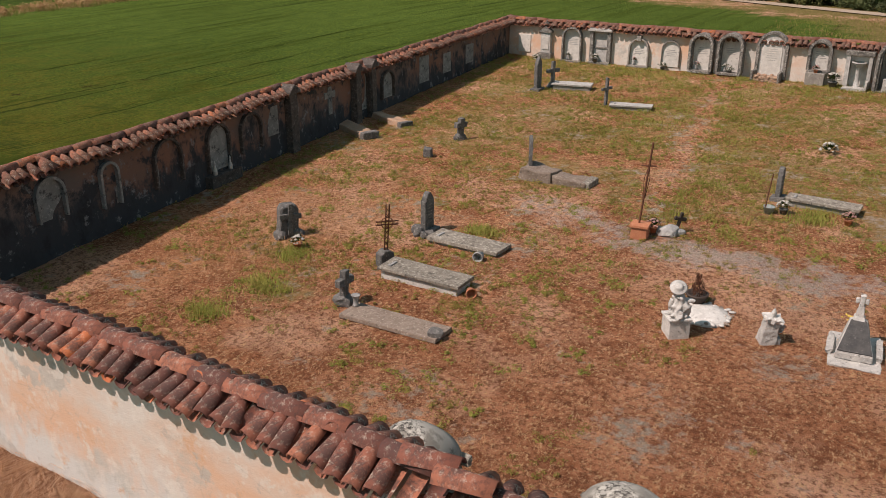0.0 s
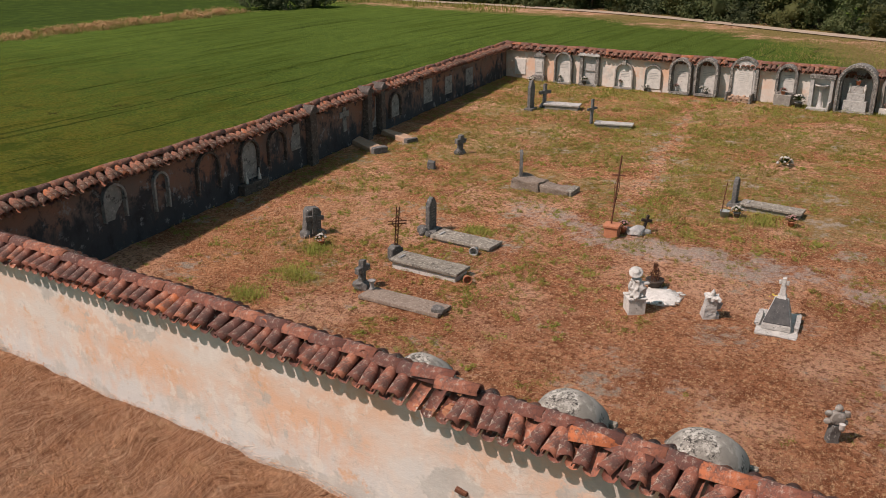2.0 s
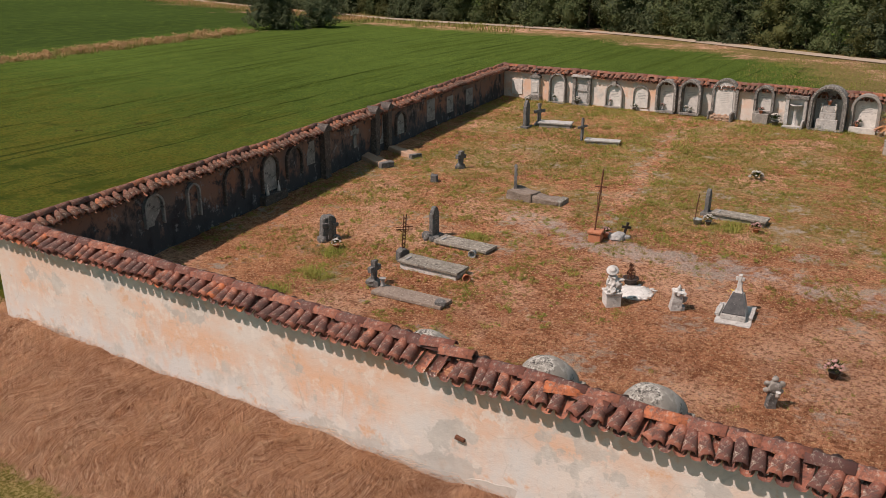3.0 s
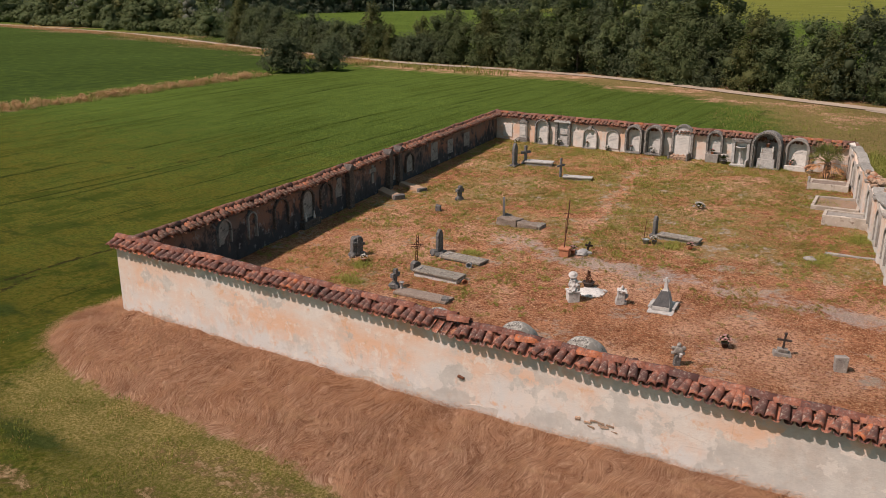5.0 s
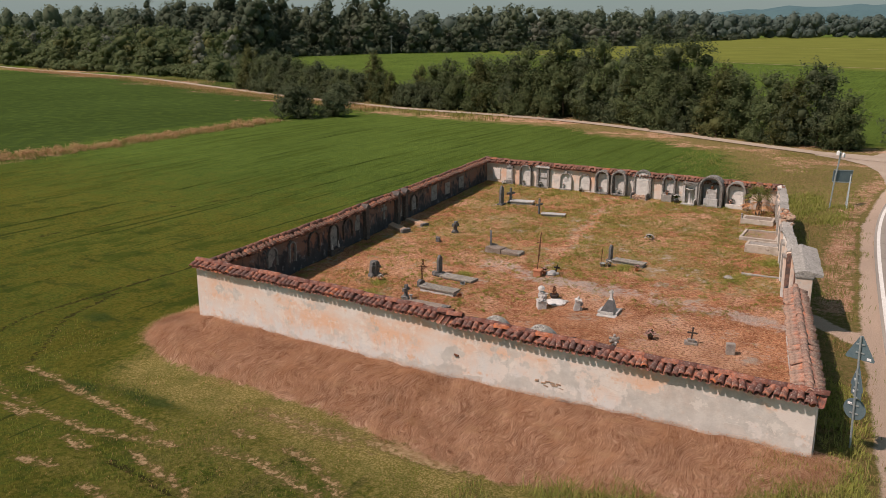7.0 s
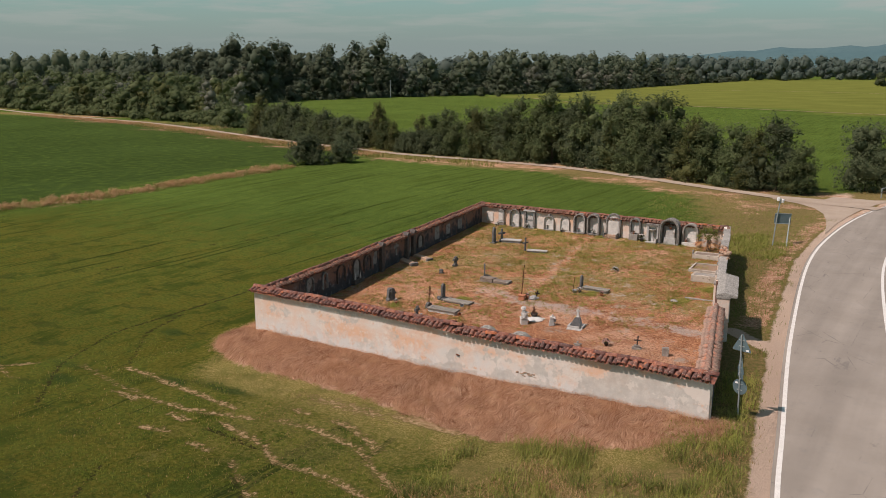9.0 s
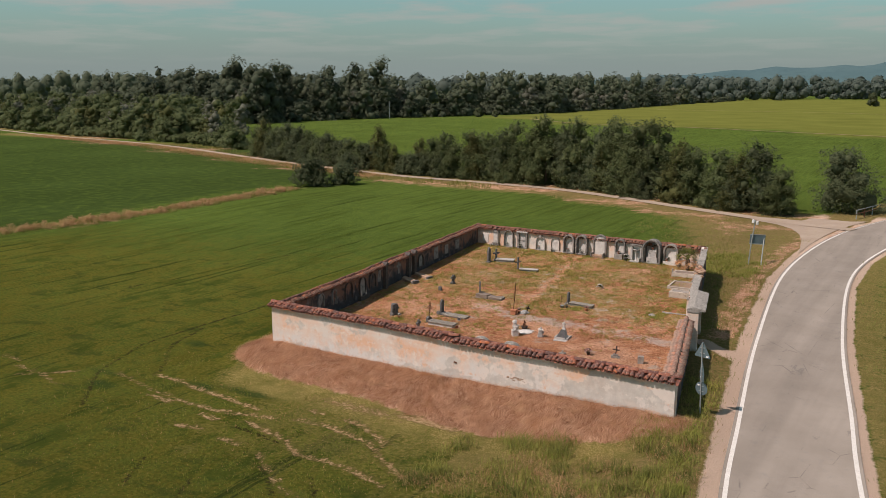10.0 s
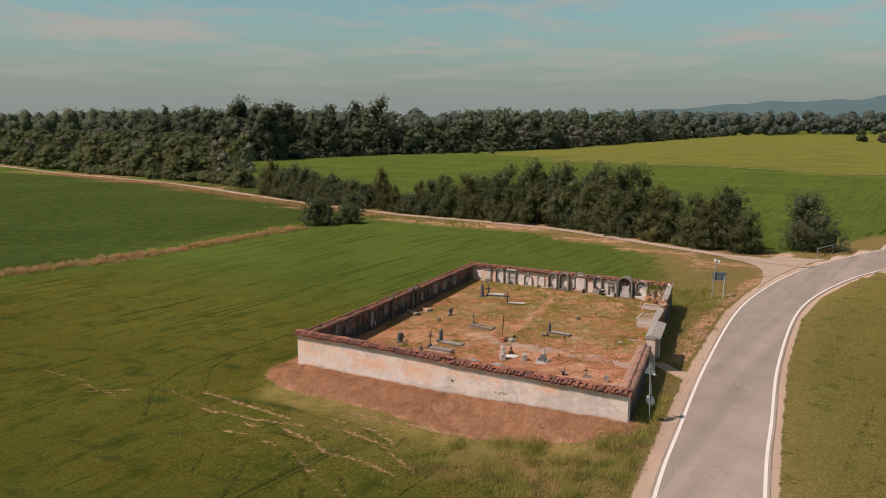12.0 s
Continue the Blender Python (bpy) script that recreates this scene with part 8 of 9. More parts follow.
used = set()
for proto, x, y, s, rz in (
    (P_ROUND, 21.2, 74.6, 0.96, 20),
    (P_MID, 15.6, 67.6, 0.70, 40), (P_DARK, 12.6, 69.0, 0.93, 10), (P_LIGHT, 10.0, 68.6, 0.86, 100), (P_MID, 7.6, 70.6, 0.92, 200),
    (P_SHRUB, 9.2, 67.8, 0.9, 50), (P_MID, 3.8, 71.4, 0.86, 310), (P_LIGHT, 1.2, 71.6, 0.98, 170), (P_TALL, -1.6, 74.5, 1.02, 25),
    (P_TALL, -4.8, 75.0, 0.98, 140), (P_DARK, -3.4, 72.4, 0.80, 260), (P_MID, -7.6, 74.5, 1.02, 80), (P_TALL, -9.4, 77.5, 1.02, 305),
    (P_DARK, -12.0, 77.0, 1.05, 200), (P_LIGHT, -11.2, 74.6, 0.85, 20), (P_TALL, -15.4, 78.6, 1.0, 75), (P_DARK, -18.2, 77.4, 1.0, 330),
    (P_TALL, -21.4, 79.8, 1.02, 110), (P_MID, -24.4, 78.2, 1.10, 15), (P_TALL, -27.2, 81.2, 0.92, 250), (P_DARK, -29.6, 79.6, 0.90, 60),
    (P_MID, -32.8, 80.4, 0.96, 190), (P_MID, -36.0, 80.6, 0.98, 240), (P_MID, -38.8, 80.6, 0.72, 80), (P_LIGHT, -33.6, 83.0, 0.9, 12),
    (P_SHRUB, -41.6, 80.6, 0.9, 170), (P_MID, -20.0, 83.5, 1.05, 45), (P_DARK, -6.0, 79.5, 1.05, 95), (P_MID, 3.0, 75.0, 0.92, 145),
    (P_SHRUB, -50.0, 62.4, 1.12, 0), (P_SHRUB, -47.2, 66.6, 0.86, 120), (P_MID, -96.0, 99.0, 0.8, 130), (P_DARK, -90.0, 95.0, 0.7, 220), (P_MID, -84.0, 92.5, 0.62, 75), (P_SHRUB, -77.0, 90.0, 1.2, 15), (P_MID, -69.5, 88.0, 0.55, 160), (P_SHRUB, -63.5, 86.0, 1.15, 270), (P_MID, -53.5, 85.0, 0.6, 350), (P_SHRUB, -44.0, 82.0, 0.9, 220), (P_LIGHT, -51.5, 81.5, 0.62, 60), (P_LIGHT, -55.8, 83.0, 0.98, 30), (P_SHRUB, -48.6, 83.0, 0.9, 250),
    (P_MID, -60.0, 86.8, 0.62, 290), (P_DARK, -66.5, 89.5, 0.50, 15), (P_MID, -73.0, 91.0, 0.68, 100), (P_SHRUB, -57.0, 80.0, 0.9, 210), (P_SHRUB, -46.0, 83.4, 1.0, 330),
    (P_MID, -40.0, 84.5, 0.92, 150), (P_MID, -43.0, 85.5, 0.80, 280), (P_LIGHT, -46.0, 86.0, 0.75, 95),
    (P_DARK, -84.5, 94.0, 0.84, 120), (P_MID, -76.5, 91.5, 0.80, 200), (P_DARK, -70.5, 89.5, 0.68, 300), (P_MID, -63.0, 88.0, 0.66, 45), (P_SHRUB, -66.8, 87.2, 1.3, 80), (P_SHRUB, -72.8, 88.8, 1.35, 190), (P_SHRUB, -80.5, 91.2, 1.4, 310), (P_SHRUB, -87.5, 94.5, 1.5, 25), (P_SHRUB, -60.0, 84.6, 1.2, 140),
    (P_DARK, -80.0, 93.5, 0.78, 270), (P_MID, -87.0, 96.0, 0.84, 35), (P_LIGHT, -93.0, 98.5, 1.0, 310),
):
    place_tree(proto, x, y, s, rz, proto.name not in used)
    used.add(proto.name)


# ---------------------------------------------------------------- woods and distance
def woods(name, label, spots, mat, seed, size, leaves=42, lobes=5):
    """Many trees of a wood in one mesh: rounded lobes, leafy all over, on a dim heart."""
    rng = np.random.default_rng(seed)
    vs, fs, q = [], [], 0
    for x, y, h, r in spots:
        n = lobes
        f = np.arange(n) / max(1, n - 1)
        turn = rng.uniform(0, 6.28) + 2 * math.pi * 0.382 * np.arange(n)
        lr = r * np.where(f > 0.99, 0.66, rng.uniform(0.46, 0.66, n))
        off = r * 0.55 * np.sqrt(1 - f) * rng.uniform(0.6, 1.1, n)
        lz = lr * rng.uniform(0.9, 1.25, n) * min(1.35, max(0.9, h / (2.4 * r)))
        c = np.stack([x + off * np.cos(turn), y + off * np.sin(turn), lz * 0.55 + (h - lz * 1.5) * f], 1)
        d = unit(rng.normal(size=(n, leaves, 3)))
        d[:, :, 2] = np.where(d[:, :, 2] < -0.5, -d[:, :, 2], d[:, :, 2])
        bumps = 1 + 0.10 * np.sin(5 * d[:, :, :1] + turn[:, None, None]) * np.sin(4 * d[:, :, 2:] + 3 * d[:, :, 1:2])
        ell = np.stack([lr, lr, lz], 1)[:, None, :]
        p = c[:, None, :] + d * ell * bumps * rng.uniform(0.86, 1.0, (n, leaves, 1))
        p[:, :, 2] = np.maximum(p[:, :, 2], rng.uniform(0.1, 1.2, (n, leaves)))
        nrm = unit(d * 1.0 + np.array([0, 0, 0.25]) + 0.22 * rng.normal(size=d.shape))
        u = unit(np.cross(nrm, rng.normal(size=d.shape)))
        w = np.cross(nrm, u)
        k = 1.35 * size * rng.uniform(0.6, 1.4, (n, leaves, 1))
        v = np.stack([p - u * k, p - w * k * 0.7, p + u * k, p + w * k * 0.7], 2).reshape(-1, 3)
        quad = np.arange(len(v)).reshape(-1, 4)
        cv = c[:, None, :] + ICO_V[None] * rng.uniform(0.84, 1.0, (n, len(ICO_V), 1)) * ell * 0.93
        cv[:, :, 2] = np.maximum(cv[:, :, 2], 0.02)
        cf = ICO_F[None] + (np.arange(n) * len(ICO_V))[:, None, None]
        vs += [v, cv.reshape(-1, 3)]
        fs += [quad[:, [0, 1, 2]] + q, quad[:, [0, 2, 3]] + q, cf.reshape(-1, 3) + len(v) + q]
        q += len(v) + cv.size // 3
    ob = from_arrays(name, np.concatenate(vs), np.concatenate(fs), mat, smooth=True)
    return tagged(ob, label, "woods", kind="stuff")


def grove(name, label, spots, mat, seed, size, sprays, per, lobes=6):
    """Nearer trees of a wood, with sprays of leaves, in one mesh."""
    rng = np.random.default_rng(seed)
    vs, fs, q = [], [], 0
    for x, y, h, r in spots:
        v, f, _ = crown(rng, h, r, 0.0, lobes, sprays, per, size, min(1.3, max(0.8, h / (2.6 * r))), 0.0, 0.64, (x, y, 0), 0.55)
        vs.append(v)
        fs.append(f + q)
        q += len(v)
    return tagged(from_arrays(name, np.concatenate(vs), np.concatenate(fs), mat), label, "woods", kind="stuff")


def scatter(seed, n, inside, hgt, rad):
    rng = np.random.default_rng(seed)
    return [(*p, rng.uniform(*hgt), rng.uniform(*rad)) for p in inside(rng, n)]


def band(edge, depth, bias=1.0):
    """Points behind a front line, within a depth of it to the north."""
    def pick(rng, n):
        out = []
        xs, ys = [p[0] for p in edge], [p[1] for p in edge]
        seg = np.hypot(np.diff(xs), np.diff(ys))
        cum = np.r_[0, np.cumsum(seg)]
        for _ in range(n):
            s = rng.uniform(0, cum[-1])
            x, y = np.interp(s, cum, xs), np.interp(s, cum, ys)
            k = min(len(seg) - 1, int(np.searchsorted(cum, s) - 1))
            dx, dy = (xs[k + 1] - xs[k]) / seg[k], (ys[k + 1] - ys[k]) / seg[k]
            d = depth * rng.uniform(0, 1) ** bias
            out.append((x - dy * d, y + dx * d))
        return out
    return pick


LEFT_EDGE = [(-96, 101), (-118, 112), (-150, 120), (-200, 126), (-255, 140), (-430, 190)]


def west_of_fields(spots):
    """Keeps the belt clear of the field that opens behind its end."""
    return [p for p in spots if p[1] < 84 + 1.045 * (-83 - p[0]) - p[3] * 1.1 or p[0] < -235]


left_edge = LEFT_EDGE[::-1]
grove("woods", "belt of dark green mixed woodland behind the farm track", west_of_fields(scatter(1, 150, band(left_edge, 16), (5.0, 8.5), (2.8, 4.4))), M_LEAF, 11, 0.23, 95, 11, 7)
grove("woods", "belt of dark green mixed woodland behind the farm track", west_of_fields(scatter(2, 225, band(left_edge, 100, 0.8), (7, 13.5), (3.2, 5.4))), M_LEAF, 12, 0.31, 76, 11, 6)
grove("woods", "tangled undergrowth along the farm track", west_of_fields(scatter(33, 110, band(left_edge, 5), (2.0, 4.2), (2.2, 3.6))), M_LEAF, 34, 0.22, 64, 11, 6)
grove("woods", "pale silvery willows in the woodland", west_of_fields(scatter(3, 26, band(left_edge, 60), (7, 11), (3.0, 4.6))), M_LEAF_SILVER, 13, 0.27, 60, 12, 6)
grove("woods", "yellowish-green trees among the woodland", west_of_fields(scatter(35, 22, band(left_edge, 40), (7, 10.5), (3.0, 4.2))), M_LEAF_LIGHT, 36, 0.27, 60, 12, 6)
FAR_EDGE = [(-900, 420), (-560, 330), (-380, 250), (-260, 205), (-205, 215), (-205, 275), (-185, 325), (-160, 405), (-165, 515), (-170, 700), (-168, 860), (-100, 960), (-30, 1050), (200, 1100), (600, 1050)]
grove("woods", "distant tall poplar wood beyond the fields", scatter(4, 120, band(FAR_EDGE[2:6], 80), (15, 25), (4.4, 7.0)), M_LEAF_FAR_HAZE, 14, 0.46, 100, 11, 7)
grove("woods", "distant tall poplar wood beyond the fields", scatter(24, 120, band(FAR_EDGE[5:10], 70), (15, 25.5), (4.8, 8.0)), M_LEAF_FAR_HAZE, 19, 0.54, 84, 11, 7)
grove("woods", "great poplars standing above the far wood", [(-207, 296, 29.5, 7.0), (-225, 300, 26, 6.5), (-222, 240, 26, 6.0), (-240, 236, 28.0, 7.0), (-232, 258, 26.5, 6.0), (-214, 268, 25.5, 5.5)], M_LEAF_FAR_HAZE, 21, 0.36, 360, 14, 9)
grove("woods", "lower trees along the edge of the far wood", scatter(5, 110, band(FAR_EDGE[2:10], 16), (7, 14), (4.2, 6.5)), M_LEAF_FAR_HAZE, 15, 0.44, 66, 11, 6)
grove("woods", "tangled undergrowth at the foot of the far wood", scatter(31, 150, band(FAR_EDGE[2:11], 9), (2.6, 6.0), (3.0, 5.0)), M_LEAF_FAR_HAZE, 32, 0.40, 36, 12, 5)
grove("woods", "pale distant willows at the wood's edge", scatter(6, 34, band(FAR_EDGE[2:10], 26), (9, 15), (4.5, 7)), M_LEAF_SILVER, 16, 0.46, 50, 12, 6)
woods("woods", "hazy tree line on the far side of the plain", scatter(7, 150, band(FAR_EDGE[9:], 90), (17, 27), (8, 13)), M_LEAF_HAZE, 17, 0.9, 40, 5)
woods("woods", "hazy tree line on the far side of the plain", scatter(8, 300, band([(-2200, 900), (-1300, 800), (-700, 700), (-300, 1150), (500, 1500), (1500, 1400)], 200), (22, 33), (14, 24)), M_LEAF_HAZE, 18, 1.8, 28, 4)
woods("woods", "hazy tree line on the far side of the plain", scatter(9, 90, band(FAR_EDGE[:3], 90), (16, 25), (6, 10)), M_LEAF_FAR_HAZE, 20, 0.6, 40, 5)
for x, y, s in ((-29.5, 660, 10.0), (-14, 640, 7.0), (-170, 327, 4.5), (-163, 331, 3.2)):
    woods("distant_tree", "single round dark tree standing in the far fields", [(x, y, s, s * 0.5)], M_LEAF_DARK, int(abs(x)), 0.35, 120, 6)["kind"] = "stuff"

# distance haze is mixed into the hills' base colour as blue
M_HILL = tri("hazed_hills", (0.058, 0.118, 0.128), (0.072, 0.135, 0.142), (0.050, 0.105, 0.115), 0.004, 1.0, 0.2, 2.0)
hv, hf = [], []
az = np.radians(np.linspace(33, -60, 120))
for k, a in enumerate(az):
    deg = math.degrees(a)
    h = 190 * (1 - math.exp(-max(0.0, 27 - deg) / 26)) * (1 + 0.05 * math.sin(deg * 0.7) + 0.05 * math.sin(deg * 1.9 + 1) + 0.025 * math.sin(deg * 5.1)) + 6
    for r, z in ((3900, -3.0), (4150, h * 0.62), (4350, h)):
        hv.append((-math.sin(a) * r, math.cos(a) * r, z))
for k in range(len(az) - 1):
    for j in range(2):
        q = 3 * k + j
        hf.append((q, q + 3, q + 4, q + 1))
tagged(from_arrays("hills", hv, hf, M_HILL, smooth=True), "low wooded hills, coloured blue for distance haze", "hills", kind="structure")

# pole with an added crossarm, in place of a pale tree trunk
bm = bmesh.new()
tube(bm, [(0, 0, -0.5), (0, 0, 4), (0, 0, 8.0)], 0.14, 8, 0.7)
t = thing("utility_pole", pose(-195, 288, 0), "grey pole with a crossarm, standing in for a pale tree trunk", "pole")
part("pole", bm, M_GALV, t)
bm = bmesh.new()
box(bm, -0.9, 0.9, -0.07, 0.07, 7.4, 7.5)
part("crossarm", bm, M_GALV, t)

# ---------------------------------------------------------------- palm in the north-east corner
t = thing("palm", pose(15.75, 29.0, land_z(15.75, 29.0), 0, 0, 15), "small bushy fan palm with drooping dry leaves", "palm")
t.matrix_basis = t.matrix_basis @ Matrix.Diagonal((1.35, 1.35, 1.3, 1))
bm = bmesh.new()
tube(bm, [(0, 0, -0.1), (0.02, 0, 0.3), (0.03, 0.01, 0.62)], 0.13, 10, 0.85)
roughen(bm, 0.02, 14, 2)
part("trunk", bm, M_BARK, t)
rp = random.Random(8)
for dry in (0, 1):
    bm = bmesh.new()
    for k in range(26 if not dry else 12):
        a = rp.uniform(0, 6.28)
        b = rp.uniform(0.25, 1.35) if not dry else rp.uniform(-0.7, 0.2)
        d = Vector((math.cos(a) * math.cos(b), math.sin(a) * math.cos(b), math.sin(b)))
        side = d.cross(Vector((0, 0, 1))).normalized()
        stem = Vector((0.03, 0, 0.62)) + d * 0.42
        tube(bm, [Vector((0.03, 0, 0.6)), stem], 0.010, 4)
        for j in range(15):
            f = (j - 7) / 7 * 1.25
            q = (d * math.cos(f) + side * math.sin(f)).normalized()
            L = rp.uniform(0.45, 0.62) * (1 - 0.25 * abs(f))
            w = side * 0.014 * math.cos(f) + d * 0.014 * math.sin(f)
            tip = stem + q * L + Vector((0, 0, -0.10 - 0.1 * abs(f)))
            bm.faces.new([bm.verts.new(p) for p in (stem - w * 0.4, stem + q * L * 0.5 - w, tip, stem + q * L * 0.5 + w)])
    part("dry_leaves" if dry else "leaves", bm, M_STRAW if dry else M_DARKWEED, t)

# ---------------------------------------------------------------- grass
def blades(name, label, xy, length, width, mat, seed, droop=(0.2, 0.9), heading=None, spread=3.14, lift=0.0):
    """Single bent blades of two triangles each, rooted on the ground."""
    rng = np.random.default_rng(seed)
    xy = np.asarray(xy, float)
    n = len(xy)
    z = land(xy[:, 0], xy[:, 1]) - 0.015 + lift
    L = rng.uniform(*length, n)
    w = rng.uniform(0.7, 1.3, n) * width
    th = rng.uniform(0, 2 * math.pi, n) if heading is None else heading + rng.uniform(-spread, spread, n)
    dr = rng.uniform(*droop, n)
    d = np.stack([np.cos(th), np.sin(th), np.zeros(n)], 1)
    s = np.stack([-np.sin(th), np.cos(th), np.zeros(n)], 1) * w[:, None]
    p = np.stack([xy[:, 0], xy[:, 1], z], 1)
    up = np.array([0, 0, 1.0])
    mid = p + d * (L * 0.5 * np.sin(dr * 0.6))[:, None] + up * (L * 0.55 * np.cos(dr * 0.75))[:, None]
    tip = p + d * (L * np.sin(dr))[:, None] + up * (L * np.cos(dr) * 0.95 + 0.01)[:, None]
    v = np.stack([p - s, p + s, mid + s * 0.8, tip, mid - s * 0.8], 1).reshape(-1, 3)
    q = np.arange(n)[:, None] * 5
    f = np.concatenate([q + [0, 1, 2, 4]], 0)
    tri_f = np.concatenate([q + [4, 2, 3]], 0)
    ob = from_arrays(name, v, np.concatenate([np.concatenate([f[:, [0, 1, 2]], f[:, [0, 2, 3]]]), tri_f]), mat)
    return tagged(ob, label, "grass", kind="stuff")


def field_noise(xy, s, seed):
    return np.array([noise.noise(Vector((x * s, y * s, seed))) for x, y in xy])


def tufts(rng, centres, per, r):
    c = np.repeat(np.asarray(centres, float), per, 0)
    return c + rng.normal(size=c.shape) * r


rg = np.random.default_rng(3)

# combed hay on the south bank
def bank_z(p):
    """Height of the heaped hay above the plain lie of the land."""
    dw = np.hypot(np.maximum(-p[:, 0], 0), -p[:, 1])
    up = step(0.1, -0.9, dw - hay_reach(p[:, 0]))
    wave = np.array([noise.noise(Vector((x * 0.8 + y * 0.5, y * 1.5 - x * 0.5, 8))) + 0.5 * noise.noise(Vector((x * 2.2, y * 2.6, 9))) for x, y in p])
    return up * (0.10 + 0.10 * wave)


pts = np.stack([rg.uniform(-2.4, 24.2, 95000), -rg.uniform(0.02, 4.3, 95000)], 1)
away = np.hypot(np.maximum(-pts[:, 0], 0), pts[:, 1]) - hay_reach(pts[:, 0])
pts = pts[away < -0.05 + rg.normal(size=len(pts)) * 0.10 + 0.35 * field_noise(pts, 0.9, 21) + 0.25 * field_noise(pts, 2.6, 22)]
turn = 2.2 * field_noise(pts, 0.35, 3) + 0.9 * field_noise(pts, 1.1, 8) - 0.7
heap_z = bank_z(pts)
tone = field_noise(pts, 0.7, 31) + 0.7 * field_noise(pts, 2.0, 32) + rg.normal(size=len(pts)) * 0.25
for mat, pick, name in ((M_HAY, tone < 0.12, "flattened dry reddish hay on the bank below the wall"), (M_HAYPALE, (tone >= 0.12) & (tone < 0.55), "bleached pale hay combed over the bank"), (M_HAYDARK, tone >= 0.55, "dark brown rotten hay in the hollows of the bank")):
    blades("hay", name, pts[pick], (0.22, 0.55), 0.0026, mat, 1, (1.0, 1.5), turn[pick], 0.95, heap_z[pick])
side = np.stack([rg.uniform(-1.3, 0.0, 3500), rg.uniform(-0.5, 2.2, 3500)], 1)
blades("hay", "dry reddish hay round the wall corner", side, (0.15, 0.36), 0.006, M_HAY, 2, (0.6, 1.4))

# thin and green grass between bank and crop
pts = np.stack([rg.uniform(-9, 26, 60000), rg.uniform(-19, -1.5, 60000)], 1)
lim = hay_reach(pts[:, 0]) - 0.1
ruts = np.min([near_line(pts[:, 0], pts[:, 1], r) for r in PALE_RUTS + FAINT_RUTS], 0)
ok = (-pts[:, 1] > lim) & (rg.uniform(size=len(pts)) > np.clip((-pts[:, 1] - 5) / 14, 0, 1)) & (rg.uniform(size=len(pts)) < np.clip((pts[:, 0] + 8) / 10, 0, 1)) & (pts[:, 0] < road_left(pts[:, 1]) - 1.6) & (ruts > 0.3) & (field_noise(pts, 0.5, 5) + 0.12 * (-pts[:, 1] - lim - 3).clip(-3, 2) > -0.12)
pts = pts[ok]
green = rg.uniform(size=len(pts)) < 0.80
blades("field_grass", "short green crop with worn wheel tracks", pts[green], (0.07, 0.17), 0.009, M_GRASS, 3, (0.2, 1.0))
blades("dry_grass", "thin dry straw among the crop", pts[~green], (0.05, 0.14), 0.004, M_STRAW, 4, (0.3, 1.1))

# rank weeds at the south-east corner and along the verge
cs = np.stack([rg.uniform(15.5, 26.2, 900), rg.uniform(-9.5, -1.0, 900)], 1)
cs = cs[(cs[:, 0] < road_left(cs[:, 1]) - 1.3) & (field_noise(cs, 0.45, 9) > -0.12) & (-cs[:, 1] > hay_reach(cs[:, 0]) - 0.3 * (cs[:, 0] > 19))]
lean = field_noise(cs, 0.6, 29)
blades("weeds", "rank green weeds at the wall corner", tufts(rg, cs[lean > -0.16], 24, 0.24), (0.16, 0.58), 0.009, M_RANK, 6, (0.2, 1.4))
blades("dry_grass", "dead reddish grass among the weeds at the wall corner", tufts(rg, cs[lean < 0.02], 22, 0.26), (0.10, 0.34), 0.008, M_TAN, 62, (0.6, 1.45))
blades("weeds", "tall dark green weeds at the wall corner", tufts(rg, cs[(field_noise(cs, 0.7, 19) > 0.05)], 20, 0.2), (0.2, 0.55), 0.010, M_DARKWEED, 61, (0.2, 1.2))
corner = np.stack([rg.uniform(22.3, 25.2, 260), rg.uniform(-2.4, 6.0, 260)], 1)
corner = corner[(corner[:, 0] > 23.9 - 0.218 * corner[:, 1]) & (corner[:, 0] < road_left(corner[:, 1]) - 1.2) | (corner[:, 1] < -0.5)]
blades("weeds", "bright green weeds round the foot of the wall corner", tufts(rg, corner, 24, 0.16), (0.12, 0.36), 0.010, M_WEEDLIGHT, 63, (0.2, 1.3))
cs = np.stack([rg.uniform(17, 26, 1100), rg.uniform(-9, 34, 1100)], 1)
cs = cs[(cs[:, 0] > east_x(cs[:, 1]) + 0.25) & (cs[:, 0] < road_left(cs[:, 1]) - 1.1) & ((np.abs(cs[:, 1] - 11.6) > 1.3))]
half = len(cs) // 2
blades("weeds", "green weeds on the road verge", tufts(rg, cs[:half], 30, 0.3), (0.12, 0.30), 0.011, M_WEED, 7, (0.2, 1.0))
blades("dry_grass", "dry tan grass on the road verge", tufts(rg, cs[half:], 22, 0.3), (0.10, 0.26), 0.010, M_BUSHDRY, 8, (0.3, 1.2))
cs = np.stack([rg.uniform(28, 46, 900), rg.uniform(-12, 60, 900)], 1)
cs = cs[cs[:, 0] > road_right(cs[:, 1]) + 0.8]
half = len(cs) // 2
blades("weeds", "mixed green grass beyond the road", tufts(rg, cs[:half], 12, 0.5), (0.12, 0.34), 0.015, M_WEED, 9, (0.2, 1.0))
blades("dry_grass", "tan grass beyond the road", tufts(rg, cs[half:], 9, 0.4), (0.1, 0.3), 0.014, M_WEED, 10, (0.3, 1.1))
cs = np.stack([rg.uniform(3, 21, 900), rg.uniform(31.2, 64, 900)], 1)
cs = cs[(cs[:, 0] < road_left(cs[:, 1]) - 1.5) & (cs[:, 0] > 4.5 - 0.35 * (cs[:, 1] - 57) - 2) & (track_dist(cs[:, 0], cs[:, 1]) > 1.9) & (np.hypot(cs[:, 0] - 21.5, cs[:, 1] - 59) > 7.0)]
